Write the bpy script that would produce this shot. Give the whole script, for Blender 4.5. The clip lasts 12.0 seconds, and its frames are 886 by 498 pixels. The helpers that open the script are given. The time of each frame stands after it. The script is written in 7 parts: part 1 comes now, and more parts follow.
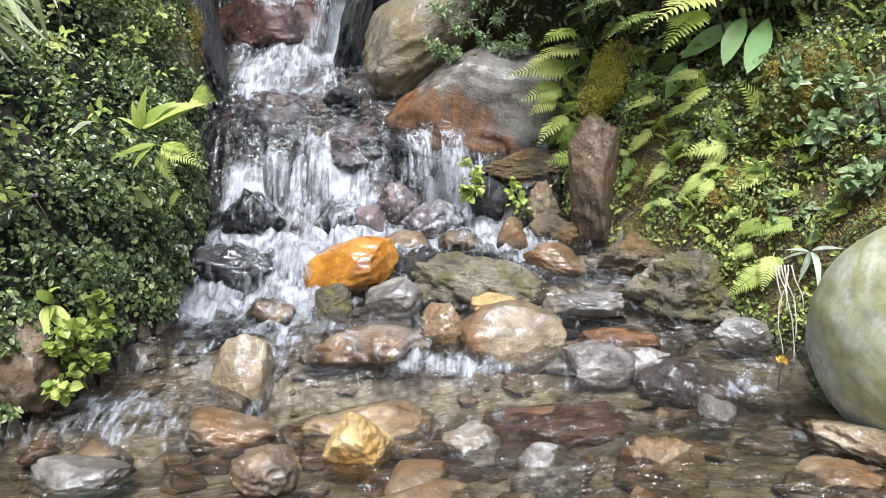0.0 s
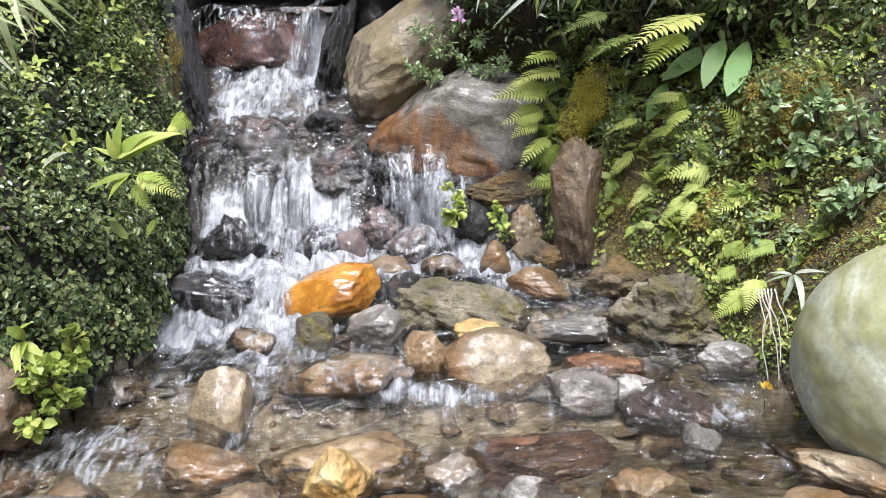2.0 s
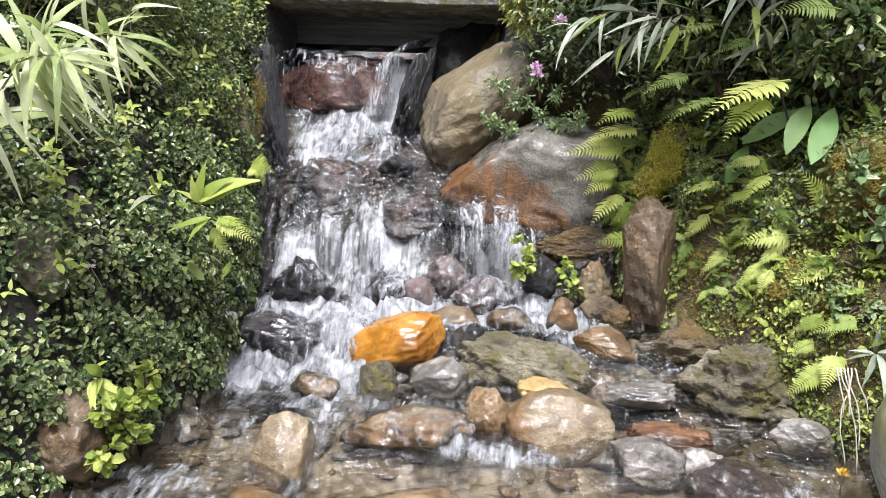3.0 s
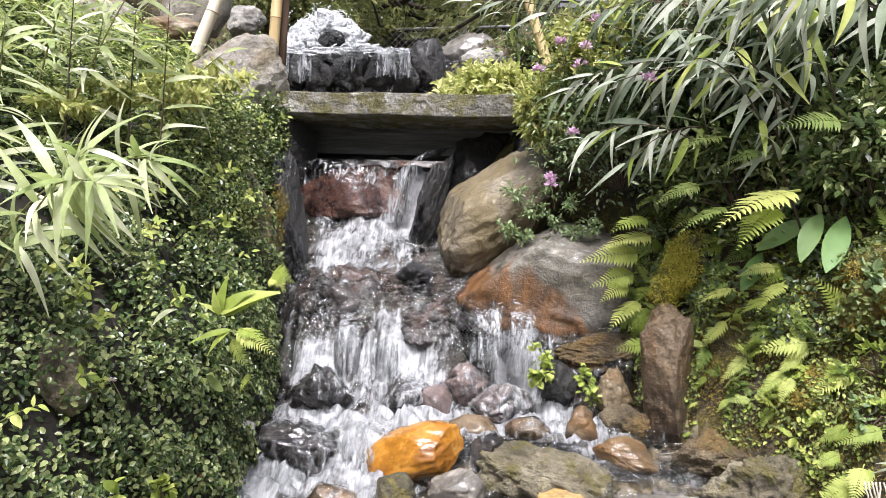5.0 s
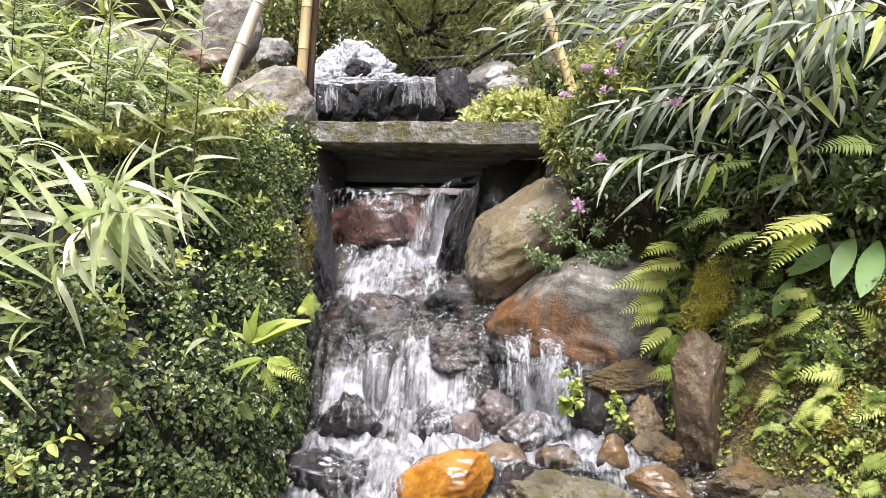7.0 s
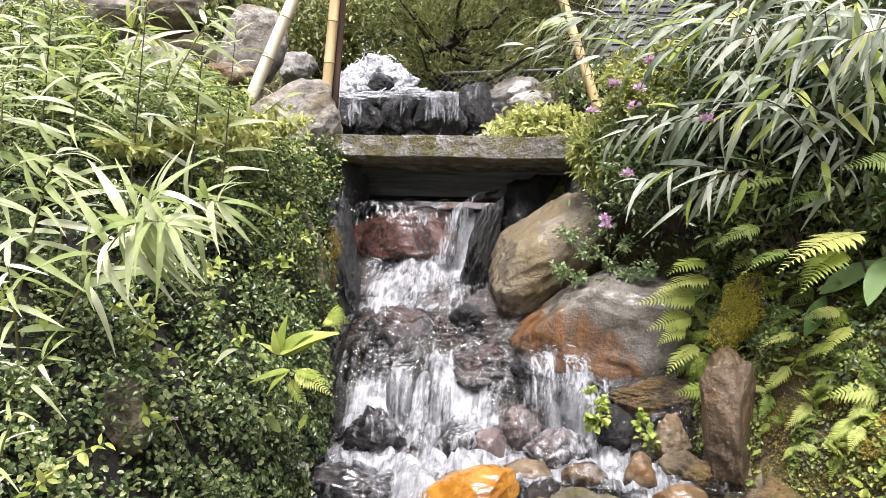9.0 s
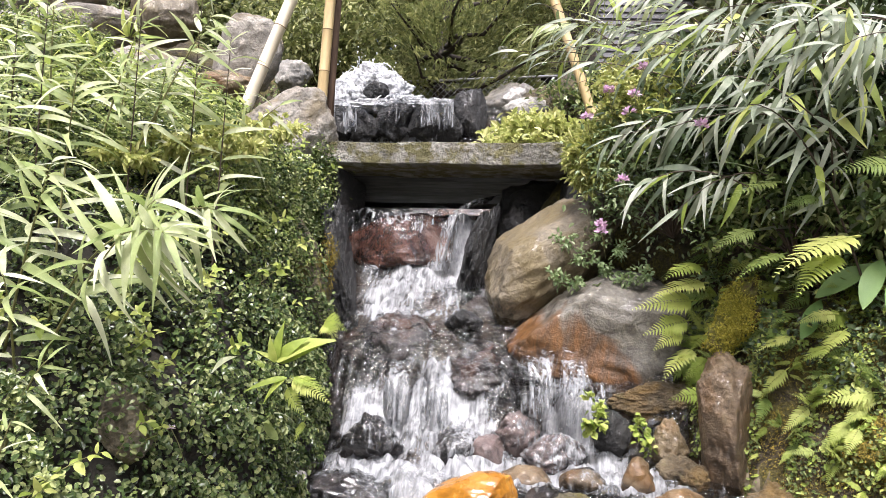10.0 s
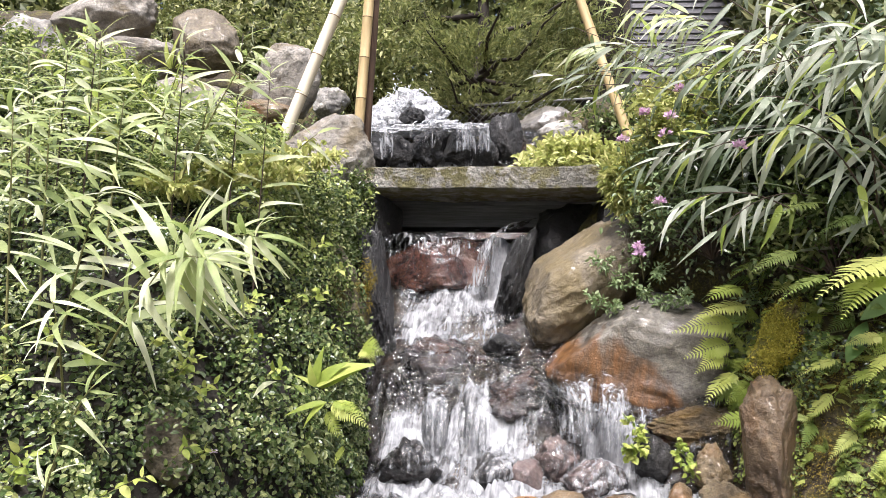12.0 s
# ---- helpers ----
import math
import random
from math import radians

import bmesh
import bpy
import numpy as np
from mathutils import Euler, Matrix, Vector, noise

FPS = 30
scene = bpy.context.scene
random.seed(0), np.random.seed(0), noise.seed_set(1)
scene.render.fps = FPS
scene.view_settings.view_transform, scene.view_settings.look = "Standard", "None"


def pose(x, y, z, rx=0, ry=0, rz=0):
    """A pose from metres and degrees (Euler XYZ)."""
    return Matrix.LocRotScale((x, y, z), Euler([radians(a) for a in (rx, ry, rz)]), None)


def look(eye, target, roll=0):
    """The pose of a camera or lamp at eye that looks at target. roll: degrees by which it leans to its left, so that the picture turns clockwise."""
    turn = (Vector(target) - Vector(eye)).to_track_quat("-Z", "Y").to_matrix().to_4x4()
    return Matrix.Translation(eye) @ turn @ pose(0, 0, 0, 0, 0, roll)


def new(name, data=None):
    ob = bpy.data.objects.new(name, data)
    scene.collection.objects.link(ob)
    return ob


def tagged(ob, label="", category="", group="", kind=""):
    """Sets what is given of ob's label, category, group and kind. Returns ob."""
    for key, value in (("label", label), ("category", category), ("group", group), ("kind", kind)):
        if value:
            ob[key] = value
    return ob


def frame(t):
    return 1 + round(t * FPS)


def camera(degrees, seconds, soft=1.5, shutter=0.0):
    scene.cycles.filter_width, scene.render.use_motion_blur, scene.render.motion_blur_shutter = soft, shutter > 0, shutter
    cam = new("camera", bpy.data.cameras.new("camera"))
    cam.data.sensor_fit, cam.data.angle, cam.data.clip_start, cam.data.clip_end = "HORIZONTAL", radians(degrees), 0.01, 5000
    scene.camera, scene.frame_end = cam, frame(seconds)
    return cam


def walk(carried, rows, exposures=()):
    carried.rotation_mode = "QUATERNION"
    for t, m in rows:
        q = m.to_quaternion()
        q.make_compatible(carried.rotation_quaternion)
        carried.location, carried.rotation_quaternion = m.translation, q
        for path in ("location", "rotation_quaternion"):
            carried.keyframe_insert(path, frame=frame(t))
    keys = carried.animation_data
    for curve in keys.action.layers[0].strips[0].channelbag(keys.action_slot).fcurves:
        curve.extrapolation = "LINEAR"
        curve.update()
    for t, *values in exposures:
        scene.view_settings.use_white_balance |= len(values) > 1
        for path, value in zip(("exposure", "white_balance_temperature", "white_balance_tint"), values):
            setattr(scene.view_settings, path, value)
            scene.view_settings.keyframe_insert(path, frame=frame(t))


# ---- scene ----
cam = camera(58.1, 12.0, 0.7)
PATH = [
    (0, (0.119, -0.005, 0.919), (0.026, 1.962, 0.572), -0.6),
    (0.5, (0.163, 0.029, 0.963), (0.136, 2.004, 0.651), -0.9),
    (1, (0.160, 0.030, 0.965), (0.117, 2.005, 0.650), -1.0),
    (1.5, (0.150, 0.031, 0.954), (0.102, 2.005, 0.633), -0.9),
    (2, (0.141, 0.033, 0.959), (0.079, 2.008, 0.647), -1.1),
    (2.5, (0.118, 0.033, 0.995), (-0.051, 2.009, 0.729), 1.1),
    (3, (0.124, 0.043, 1.038), (-0.100, 2.017, 0.809), 1.3),
    (3.5, (0.114, 0.036, 1.054), (-0.143, 2.014, 0.917), 0.9),
    (3.7, (0.117, 0.038, 1.066), (-0.148, 2.016, 0.955), 0.7),
    (5.3, (0.134, 0.008, 1.096), (-0.148, 1.989, 1.114), 0.9),
    (5.5, (0.134, 0.012, 1.096), (-0.155, 1.991, 1.117), 0.8),
    (6, (0.128, 0.002, 1.103), (-0.178, 1.977, 1.152), 0.8),
    (6.5, (0.125, -0.000, 1.102), (-0.209, 1.970, 1.169), 0.4),
    (7, (0.120, -0.001, 1.101), (-0.218, 1.968, 1.174), 0.5),
    (8.8, (0.067, 0.001, 1.098), (-0.303, 1.964, 1.210), 1.1),
    (9, (0.066, 0.001, 1.095), (-0.309, 1.963, 1.205), 1.2),
    (9.5, (0.064, 0.001, 1.094), (-0.317, 1.961, 1.221), 1.1),
    (10, (0.065, -0.002, 1.092), (-0.300, 1.961, 1.220), 0.8),
    (10.5, (0.067, -0.008, 1.097), (-0.322, 1.949, 1.241), 0.7),
    (11, (0.066, -0.010, 1.097), (-0.347, 1.941, 1.250), 0.6),
    (11.5, (0.070, -0.013, 1.099), (-0.359, 1.933, 1.263), 0.6),
    (12, (0.066, -0.019, 1.095), (-0.388, 1.920, 1.280), 0.5),
]
walk(cam, [(t, look(eye, target, roll)) for t, eye, target, roll in PATH], exposures=[(0.0, 0.97, 5400, 11), (2.0, 0.97, 5520, 12), (3.5, 0.98, 5650, 12), (6.0, 1.01, 5800, 14), (12.0, 1.05, 5850, 15)])

# ---- light ----
world = bpy.data.worlds.new("sky")
scene.world = world
world.use_nodes = True
_nt = world.node_tree
_sky = _nt.nodes.new("ShaderNodeTexSky")
_sky.sky_type = 'NISHITA'
_sky.sun_disc = False
_sky.sun_elevation = radians(62)
_sky.sun_rotation = radians(177)
_sky.dust_density = 9.0
_sky.air_density = 1.4
_sky.ozone_density = 1.0
_bg = _nt.nodes["Background"]
_bg.inputs[1].default_value = 0.10
_nt.links.new(_sky.outputs[0], _bg.inputs[0])
_sun = bpy.data.lights.new("sun", 'SUN')
_sun.energy = 4.0
_sun.angle = radians(22)
_sun.color = (1.0, 0.95, 0.87)
_sunob = new("sun", _sun)
_sunob.matrix_world = look((0.2, -1.5, 9.0), (0, 3.0, 0.5))

rng = np.random.default_rng(7)


# ---- materials ----
def node_mat(name):
    m = bpy.data.materials.new(name)
    m.use_nodes = True
    nt = m.node_tree
    return m, nt, nt.nodes["Principled BSDF"]


def add(nt, kind, **sockets):
    n = nt.nodes.new(kind)
    for k, v in sockets.items():
        n.inputs[k.replace("_", " ")].default_value = v
    return n


def ramp(nt, src, stops):
    r = nt.nodes.new("ShaderNodeValToRGB")
    e = r.color_ramp.elements
    while len(e) < len(stops):
        e.new(0.5)
    for el, (p, c) in zip(e, stops):
        el.position = p
        el.color = (*c, 1) if len(c) == 3 else c
    nt.links.new(src, r.inputs[0])
    return r


def mixc(nt, fac, a, b, mode='MIX'):
    m = nt.nodes.new("ShaderNodeMix")
    m.data_type = 'RGBA'
    m.blend_type = mode
    for sock, v in ((m.inputs[0], fac), (m.inputs[6], a), (m.inputs[7], b)):
        if isinstance(v, (int, float)):
            sock.default_value = v
        elif isinstance(v, tuple):
            sock.default_value = (*v, 1)
        else:
            nt.links.new(v, sock)
    return m.outputs[2]


def math_node(nt, op, a, b=0.0):
    m = nt.nodes.new("ShaderNodeMath")
    m.operation = op
    for sock, v in ((m.inputs[0], a), (m.inputs[1], b)):
        if isinstance(v, (int, float)):
            sock.default_value = v
        else:
            nt.links.new(v, sock)
    return m.outputs[0]


def bump(nt, bsdf, height, strength, dist):
    b = add(nt, "ShaderNodeBump", Strength=strength, Distance=dist)
    nt.links.new(height, b.inputs["Height"])
    nt.links.new(b.outputs[0], bsdf.inputs["Normal"])
    return b


def coords(nt, kind="Object", scale=(1, 1, 1), offset_random=False):
    tc = nt.nodes.new("ShaderNodeTexCoord")
    mp = nt.nodes.new("ShaderNodeMapping")
    mp.inputs["Scale"].default_value = scale
    nt.links.new(tc.outputs[kind], mp.inputs[0])
    if offset_random:
        oi = nt.nodes.new("ShaderNodeObjectInfo")
        nt.links.new(math_node(nt, 'MULTIPLY', oi.outputs["Random"], 40.0), mp.inputs["Location"])
    return mp.outputs[0]


def noise_tex(nt, vec, scale, detail=6.0, rough=0.6, distort=0.0):
    n = add(nt, "ShaderNodeTexNoise", Scale=scale, Detail=detail, Roughness=rough, Distortion=distort)
    nt.links.new(vec, n.inputs["Vector"])
    return n.outputs["Fac"]


def rock_mat(name, dark, mid, light, rough=0.75, stain=None, stain_amount=0.5, stain_scale=3.2, stain_side=None, mottle=0.6, moss=None, moss_amount=0.5, coat=0.0, relief=0.012, ripple_depth=0.006, grain_mix=0.5, runs=False):
    """Stone: mottled at two scales, pale grains, hairline seams; stain and moss in patches of their own."""
    m, nt, b = node_mat(name)
    v = coords(nt, "Object", offset_random=True)
    big = noise_tex(nt, v, 5.0, 8, 0.62, 0.4)
    fine = noise_tex(nt, v, 60.0, 4, 0.7)
    col = ramp(nt, big, [(0.3, dark), (0.5, mid), (0.7, light)]).outputs[0]
    mid_n = noise_tex(nt, v, 19.0, 6, 0.7, 0.3)
    col = mixc(nt, mottle, col, ramp(nt, mid_n, [(0.34, (0.45, 0.42, 0.40)), (0.5, (1, 1, 1)), (0.68, (1.45, 1.42, 1.36))]).outputs[0], 'MULTIPLY')
    grain = ramp(nt, fine, [(0.32, (0.45, 0.45, 0.45)), (0.52, (1, 1, 1)), (0.72, (1.5, 1.47, 1.4))]).outputs[0]
    col = mixc(nt, min(grain_mix, mottle + 0.05), col, grain, 'MULTIPLY')
    vo = add(nt, "ShaderNodeTexVoronoi", Scale=7.0)
    vo.feature = 'DISTANCE_TO_EDGE'
    warp = nt.nodes.new("ShaderNodeVectorMath")
    warp.operation = 'ADD'
    nz = add(nt, "ShaderNodeTexNoise", Scale=6.0, Detail=4.0)
    nt.links.new(v, nz.inputs["Vector"])
    nt.links.new(v, warp.inputs[0])
    nt.links.new(nz.outputs["Color"], warp.inputs[1])
    nt.links.new(warp.outputs[0], vo.inputs["Vector"])
    seam = ramp(nt, vo.outputs["Distance"], [(0.0, (0.45, 0.42, 0.4)), (0.018, (1, 1, 1))]).outputs[0]
    col = mixc(nt, 0.3, col, seam, 'MULTIPLY')
    if stain:
        sn = noise_tex(nt, v, stain_scale, 6, 0.6, 0.8)
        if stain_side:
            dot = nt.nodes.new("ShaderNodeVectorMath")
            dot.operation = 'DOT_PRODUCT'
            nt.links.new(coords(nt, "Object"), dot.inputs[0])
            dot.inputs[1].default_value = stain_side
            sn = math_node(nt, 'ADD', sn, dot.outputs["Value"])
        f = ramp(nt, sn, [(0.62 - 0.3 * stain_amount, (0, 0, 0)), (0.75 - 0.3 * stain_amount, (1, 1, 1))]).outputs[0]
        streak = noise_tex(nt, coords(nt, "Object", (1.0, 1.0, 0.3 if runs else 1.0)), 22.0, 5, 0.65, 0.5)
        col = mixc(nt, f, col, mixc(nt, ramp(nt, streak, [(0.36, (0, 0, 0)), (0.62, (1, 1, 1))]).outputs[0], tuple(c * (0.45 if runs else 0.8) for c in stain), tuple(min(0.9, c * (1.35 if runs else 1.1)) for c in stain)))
    if moss:
        f = ramp(nt, noise_tex(nt, v, 9.0, 8, 0.7, 0.3), [(0.62 - 0.25 * moss_amount, (0, 0, 0)), (0.72 - 0.25 * moss_amount, (1, 1, 1))]).outputs[0]
        col = mixc(nt, f, col, mixc(nt, fine, moss, tuple(c * 0.45 for c in moss)))
    nt.links.new(col, b.inputs["Base Color"])
    rr = ramp(nt, big, [(0.3, (rough * 0.75,) * 3), (0.7, (min(1, rough * 1.15),) * 3)]).outputs[0]
    nt.links.new(rr, b.inputs["Roughness"])
    b.inputs["Coat Weight"].default_value = coat
    b.inputs["Coat Roughness"].default_value = 0.08
    h = math_node(nt, 'ADD', math_node(nt, 'ADD', math_node(nt, 'MULTIPLY', big, 0.7), math_node(nt, 'MULTIPLY', mid_n, 1.1)), math_node(nt, 'MULTIPLY', fine, 0.3))
    bump(nt, b, h, 1.0, relief * 1.5)
    if coat:
        ripple = add(nt, "ShaderNodeBump", Strength=0.5, Distance=ripple_depth)
        nt.links.new(noise_tex(nt, v, 40.0, 5, 0.65, 1.2), ripple.inputs["Height"])
        nt.links.new(ripple.outputs[0], b.inputs["Coat Normal"])
    return m


def leaf_mat(name, dark, mid, light, rough=0.45, trans=0.3, island=True, vein=0.0):
    m, nt, b = node_mat(name)
    dark, mid, light = ((c[0] * 1.22, c[1], c[2] * 1.04) for c in (dark, mid, light))
    if island:
        g = nt.nodes.new("ShaderNodeNewGeometry")
        rnd = g.outputs["Random Per Island"]
    else:
        rnd = nt.nodes.new("ShaderNodeObjectInfo").outputs["Random"]
    v = coords(nt, "Object")
    n = noise_tex(nt, v, 4.0, 3, 0.5)
    f = math_node(nt, 'ADD', math_node(nt, 'MULTIPLY', rnd, 0.65), math_node(nt, 'MULTIPLY', n, 0.45))
    col = ramp(nt, f, [(0.12, dark), (0.5, mid), (0.92, light)]).outputs[0]
    n2 = noise_tex(nt, v, 120.0, 2, 0.5)
    col = mixc(nt, 0.35, col, ramp(nt, n2, [(0.3, (0.6, 0.65, 0.55)), (0.7, (1.2, 1.2, 1.1))]).outputs[0], 'MULTIPLY')
    nt.links.new(col, b.inputs["Base Color"])
    b.inputs["Roughness"].default_value = rough
    b.inputs["Specular IOR Level"].default_value = 0.45
    bump(nt, b, noise_tex(nt, v, 90.0, 2, 0.5), 0.4, 0.004)
    t = nt.nodes.new("ShaderNodeBsdfTranslucent")
    nt.links.new(mixc(nt, 0.4, col, (0.36, 0.46, 0.12)), t.inputs[0])
    mx = nt.nodes.new("ShaderNodeMixShader")
    mx.inputs[0].default_value = trans
    nt.links.new(b.outputs[0], mx.inputs[1])
    nt.links.new(t.outputs[0], mx.inputs[2])
    nt.links.new(mx.outputs[0], nt.nodes["Material Output"].inputs[0])
    return m


def plain_mat(name, a, b_, scale=20.0, rough=0.6, stretch=(1, 1, 1), relief=0.003):
    m, nt, b = node_mat(name)
    v = coords(nt, "Object", stretch, True)
    n = noise_tex(nt, v, scale, 6, 0.65)
    nt.links.new(ramp(nt, n, [(0.3, a), (0.7, b_)]).outputs[0], b.inputs["Base Color"])
    b.inputs["Roughness"].default_value = rough
    bump(nt, b, n, 0.6, relief)
    return m


M_TAN = rock_mat("tan_stone", (0.072, 0.050, 0.024), (0.18, 0.133, 0.073), (0.325, 0.262, 0.172), 0.45, stain=(0.15, 0.082, 0.027), stain_amount=0.5, coat=0.6, relief=0.014)
M_YELLOW = rock_mat("ochre_stone", (0.20, 0.12, 0.035), (0.42, 0.29, 0.11), (0.60, 0.50, 0.30), 0.5, stain=(0.30, 0.16, 0.03), stain_amount=0.4, coat=0.3)
# Colour turns darker red towards the left and lower end.
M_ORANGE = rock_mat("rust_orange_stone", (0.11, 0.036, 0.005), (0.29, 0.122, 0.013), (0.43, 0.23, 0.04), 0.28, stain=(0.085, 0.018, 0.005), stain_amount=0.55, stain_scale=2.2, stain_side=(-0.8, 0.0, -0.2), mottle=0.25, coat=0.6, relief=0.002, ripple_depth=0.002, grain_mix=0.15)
M_BROWN_WET = rock_mat("wet_brown_stone", (0.032, 0.022, 0.012), (0.11, 0.073, 0.037), (0.24, 0.175, 0.10), 0.42, stain=(0.13, 0.066, 0.017), stain_amount=0.5, coat=0.6)
M_BROWN_DAMP = rock_mat("damp_brown_stone", (0.040, 0.026, 0.013), (0.115, 0.076, 0.040), (0.21, 0.155, 0.095), 0.5, stain=(0.10, 0.055, 0.019), stain_amount=0.5, coat=0.25, relief=0.018, runs=True)
M_RED_WET = rock_mat("wet_red_stone", (0.03, 0.012, 0.005), (0.095, 0.040, 0.014), (0.17, 0.085, 0.036), 0.38, coat=0.6)
M_AMBER_WET = rock_mat("wet_amber_stone", (0.07, 0.044, 0.019), (0.175, 0.118, 0.058), (0.30, 0.225, 0.13), 0.38, coat=0.6, relief=0.006)
M_DARK_BROWN = rock_mat("wet_dark_brown_stone", (0.010, 0.006, 0.004), (0.034, 0.021, 0.012), (0.085, 0.056, 0.034), 0.42, coat=0.55, relief=0.02)
M_RED_BLOCK = rock_mat("wet_red_block", (0.03, 0.011, 0.007), (0.11, 0.045, 0.028), (0.30, 0.19, 0.15), 0.26, stain=(0.05, 0.016, 0.010), stain_amount=0.4, coat=1.0, relief=0.03, ripple_depth=0.008)
M_PINK = rock_mat("pinkish_grey_stone", (0.055, 0.047, 0.038), (0.15, 0.132, 0.112), (0.30, 0.275, 0.25), 0.42, coat=0.6)
# Wet black rock; below the bridge the same black stands for shade.
M_BLACK_WET_SHADE = rock_mat("wet_and_shaded_black_stone", (0.004, 0.004, 0.0042), (0.014, 0.0132, 0.0128), (0.045, 0.041, 0.039), 0.55, coat=0.22, relief=0.04)
M_DARK_CASCADE = rock_mat("wet_purplish_stone", (0.012, 0.010, 0.010), (0.045, 0.034, 0.032), (0.14, 0.112, 0.108), 0.32, stain=(0.08, 0.034, 0.018), stain_amount=0.4, coat=1.0, relief=0.05, ripple_depth=0.02)
M_SPLASHED = rock_mat("splashed_black_stone", (0.006, 0.005, 0.005), (0.022, 0.018, 0.017), (0.08, 0.068, 0.064), 0.35, coat=0.8, relief=0.03, ripple_depth=0.004)
M_FALL_RED = rock_mat("splashed_reddish_stone", (0.04, 0.028, 0.026), (0.15, 0.105, 0.095), (0.30, 0.23, 0.21), 0.35, coat=0.9, relief=0.02, ripple_depth=0.01)
M_GREY = rock_mat("grey_stone", (0.11, 0.105, 0.095), (0.24, 0.225, 0.20), (0.42, 0.40, 0.37), 0.7, moss=(0.16, 0.15, 0.05), moss_amount=0.25)
M_GREY_WET = rock_mat("wet_grey_stone", (0.05, 0.046, 0.038), (0.14, 0.125, 0.105), (0.33, 0.31, 0.28), 0.4, stain=(0.13, 0.08, 0.03), stain_amount=0.25, coat=0.8)
M_MOSSY = rock_mat("mossy_grey_stone", (0.055, 0.045, 0.030), (0.16, 0.132, 0.085), (0.32, 0.29, 0.215), 0.75, moss=(0.15, 0.145, 0.03), moss_amount=0.4, relief=0.03)
M_SLABSTONE = rock_mat("pitted_grey_yellow_stone", (0.062, 0.053, 0.032), (0.17, 0.145, 0.092), (0.32, 0.285, 0.20), 0.7, moss=(0.17, 0.145, 0.04), moss_amount=0.45, relief=0.035)
M_MOSS_ROCK = rock_mat("dark_mossy_rock", (0.03, 0.026, 0.016), (0.08, 0.068, 0.04), (0.17, 0.15, 0.09), 0.85, moss=(0.24, 0.20, 0.03), moss_amount=0.45, relief=0.03)
M_MOSS_BANK = rock_mat("moss_grown_earth", (0.02, 0.015, 0.008), (0.065, 0.048, 0.022), (0.15, 0.11, 0.05), 0.9, stain=(0.20, 0.12, 0.025), stain_amount=0.45, moss=(0.20, 0.185, 0.03), moss_amount=0.85, relief=0.04, grain_mix=0.8)
M_EARTH_STONE = rock_mat("earthy_brown_stone", (0.035, 0.025, 0.013), (0.11, 0.080, 0.043), (0.21, 0.165, 0.10), 0.7, stain=(0.16, 0.10, 0.032), stain_amount=0.4, moss=(0.13, 0.115, 0.03), moss_amount=0.25, relief=0.035)
M_GREY_BOULDER = rock_mat("grey_brown_boulder", (0.13, 0.115, 0.095), (0.26, 0.235, 0.20), (0.42, 0.39, 0.345), 0.8, stain=(0.20, 0.16, 0.10), stain_amount=0.3, relief=0.02)
M_BOULDER = rock_mat("tan_mottled_boulder", (0.075, 0.060, 0.036), (0.16, 0.130, 0.086), (0.255, 0.215, 0.152), 0.6, stain=(0.16, 0.122, 0.058), stain_amount=0.45, mottle=0.65, relief=0.016, coat=0.2)
M_RUST_BOULDER = rock_mat("rust_streaked_boulder", (0.055, 0.047, 0.036), (0.108, 0.096, 0.076), (0.18, 0.164, 0.136), 0.55, stain=(0.105, 0.046, 0.010), stain_amount=0.30, stain_scale=3.0, stain_side=(-0.62, 0.0, -1.1), mottle=0.7, coat=0.35, relief=0.010, ripple_depth=0.004, runs=True)
M_GREEN_BOULDER = rock_mat("smooth_greenish_boulder", (0.20, 0.205, 0.155), (0.35, 0.355, 0.278), (0.50, 0.50, 0.43), 0.65, stain=(0.21, 0.205, 0.095), stain_amount=0.5, stain_scale=2.5, mottle=0.5, relief=0.0015)
M_SLAB = rock_mat("granite_slab", (0.15, 0.142, 0.12), (0.34, 0.32, 0.275), (0.56, 0.54, 0.49), 0.8, moss=(0.22, 0.195, 0.075), moss_amount=0.65, relief=0.06)
M_IVY = leaf_mat("ivy_leaf", (0.013, 0.030, 0.009), (0.066, 0.118, 0.036), (0.30, 0.39, 0.17), 0.24, 0.18)
# Darker copy of the ivy leaf: shade inside the foliage put into its colour.
M_IVY_SHADED = leaf_mat("shaded_ivy_leaf", (0.008, 0.018, 0.006), (0.025, 0.048, 0.016), (0.06, 0.10, 0.035), 0.3, 0.1)
# Young leaves; over the ivy's top this colour also paints the daylight.
M_IVY_LIGHT = leaf_mat("young_and_lit_ivy_leaf", (0.10, 0.165, 0.035), (0.22, 0.32, 0.085), (0.42, 0.51, 0.20), 0.42, 0.38)
M_CREEP = leaf_mat("creeping_leaf", (0.035, 0.065, 0.016), (0.10, 0.155, 0.042), (0.21, 0.27, 0.08), 0.5, 0.25)
M_FERN = leaf_mat("fern_leaf", (0.07, 0.13, 0.025), (0.14, 0.24, 0.05), (0.28, 0.39, 0.11), 0.5, 0.38, island=False)
M_FERN_BRIGHT = leaf_mat("yellow_green_leaf", (0.15, 0.25, 0.035), (0.27, 0.39, 0.07), (0.43, 0.53, 0.16), 0.5, 0.4, island=False)
M_FERN_LEAFLET = leaf_mat("bright_round_leaf", (0.12, 0.21, 0.03), (0.24, 0.36, 0.06), (0.40, 0.50, 0.14), 0.45, 0.35)
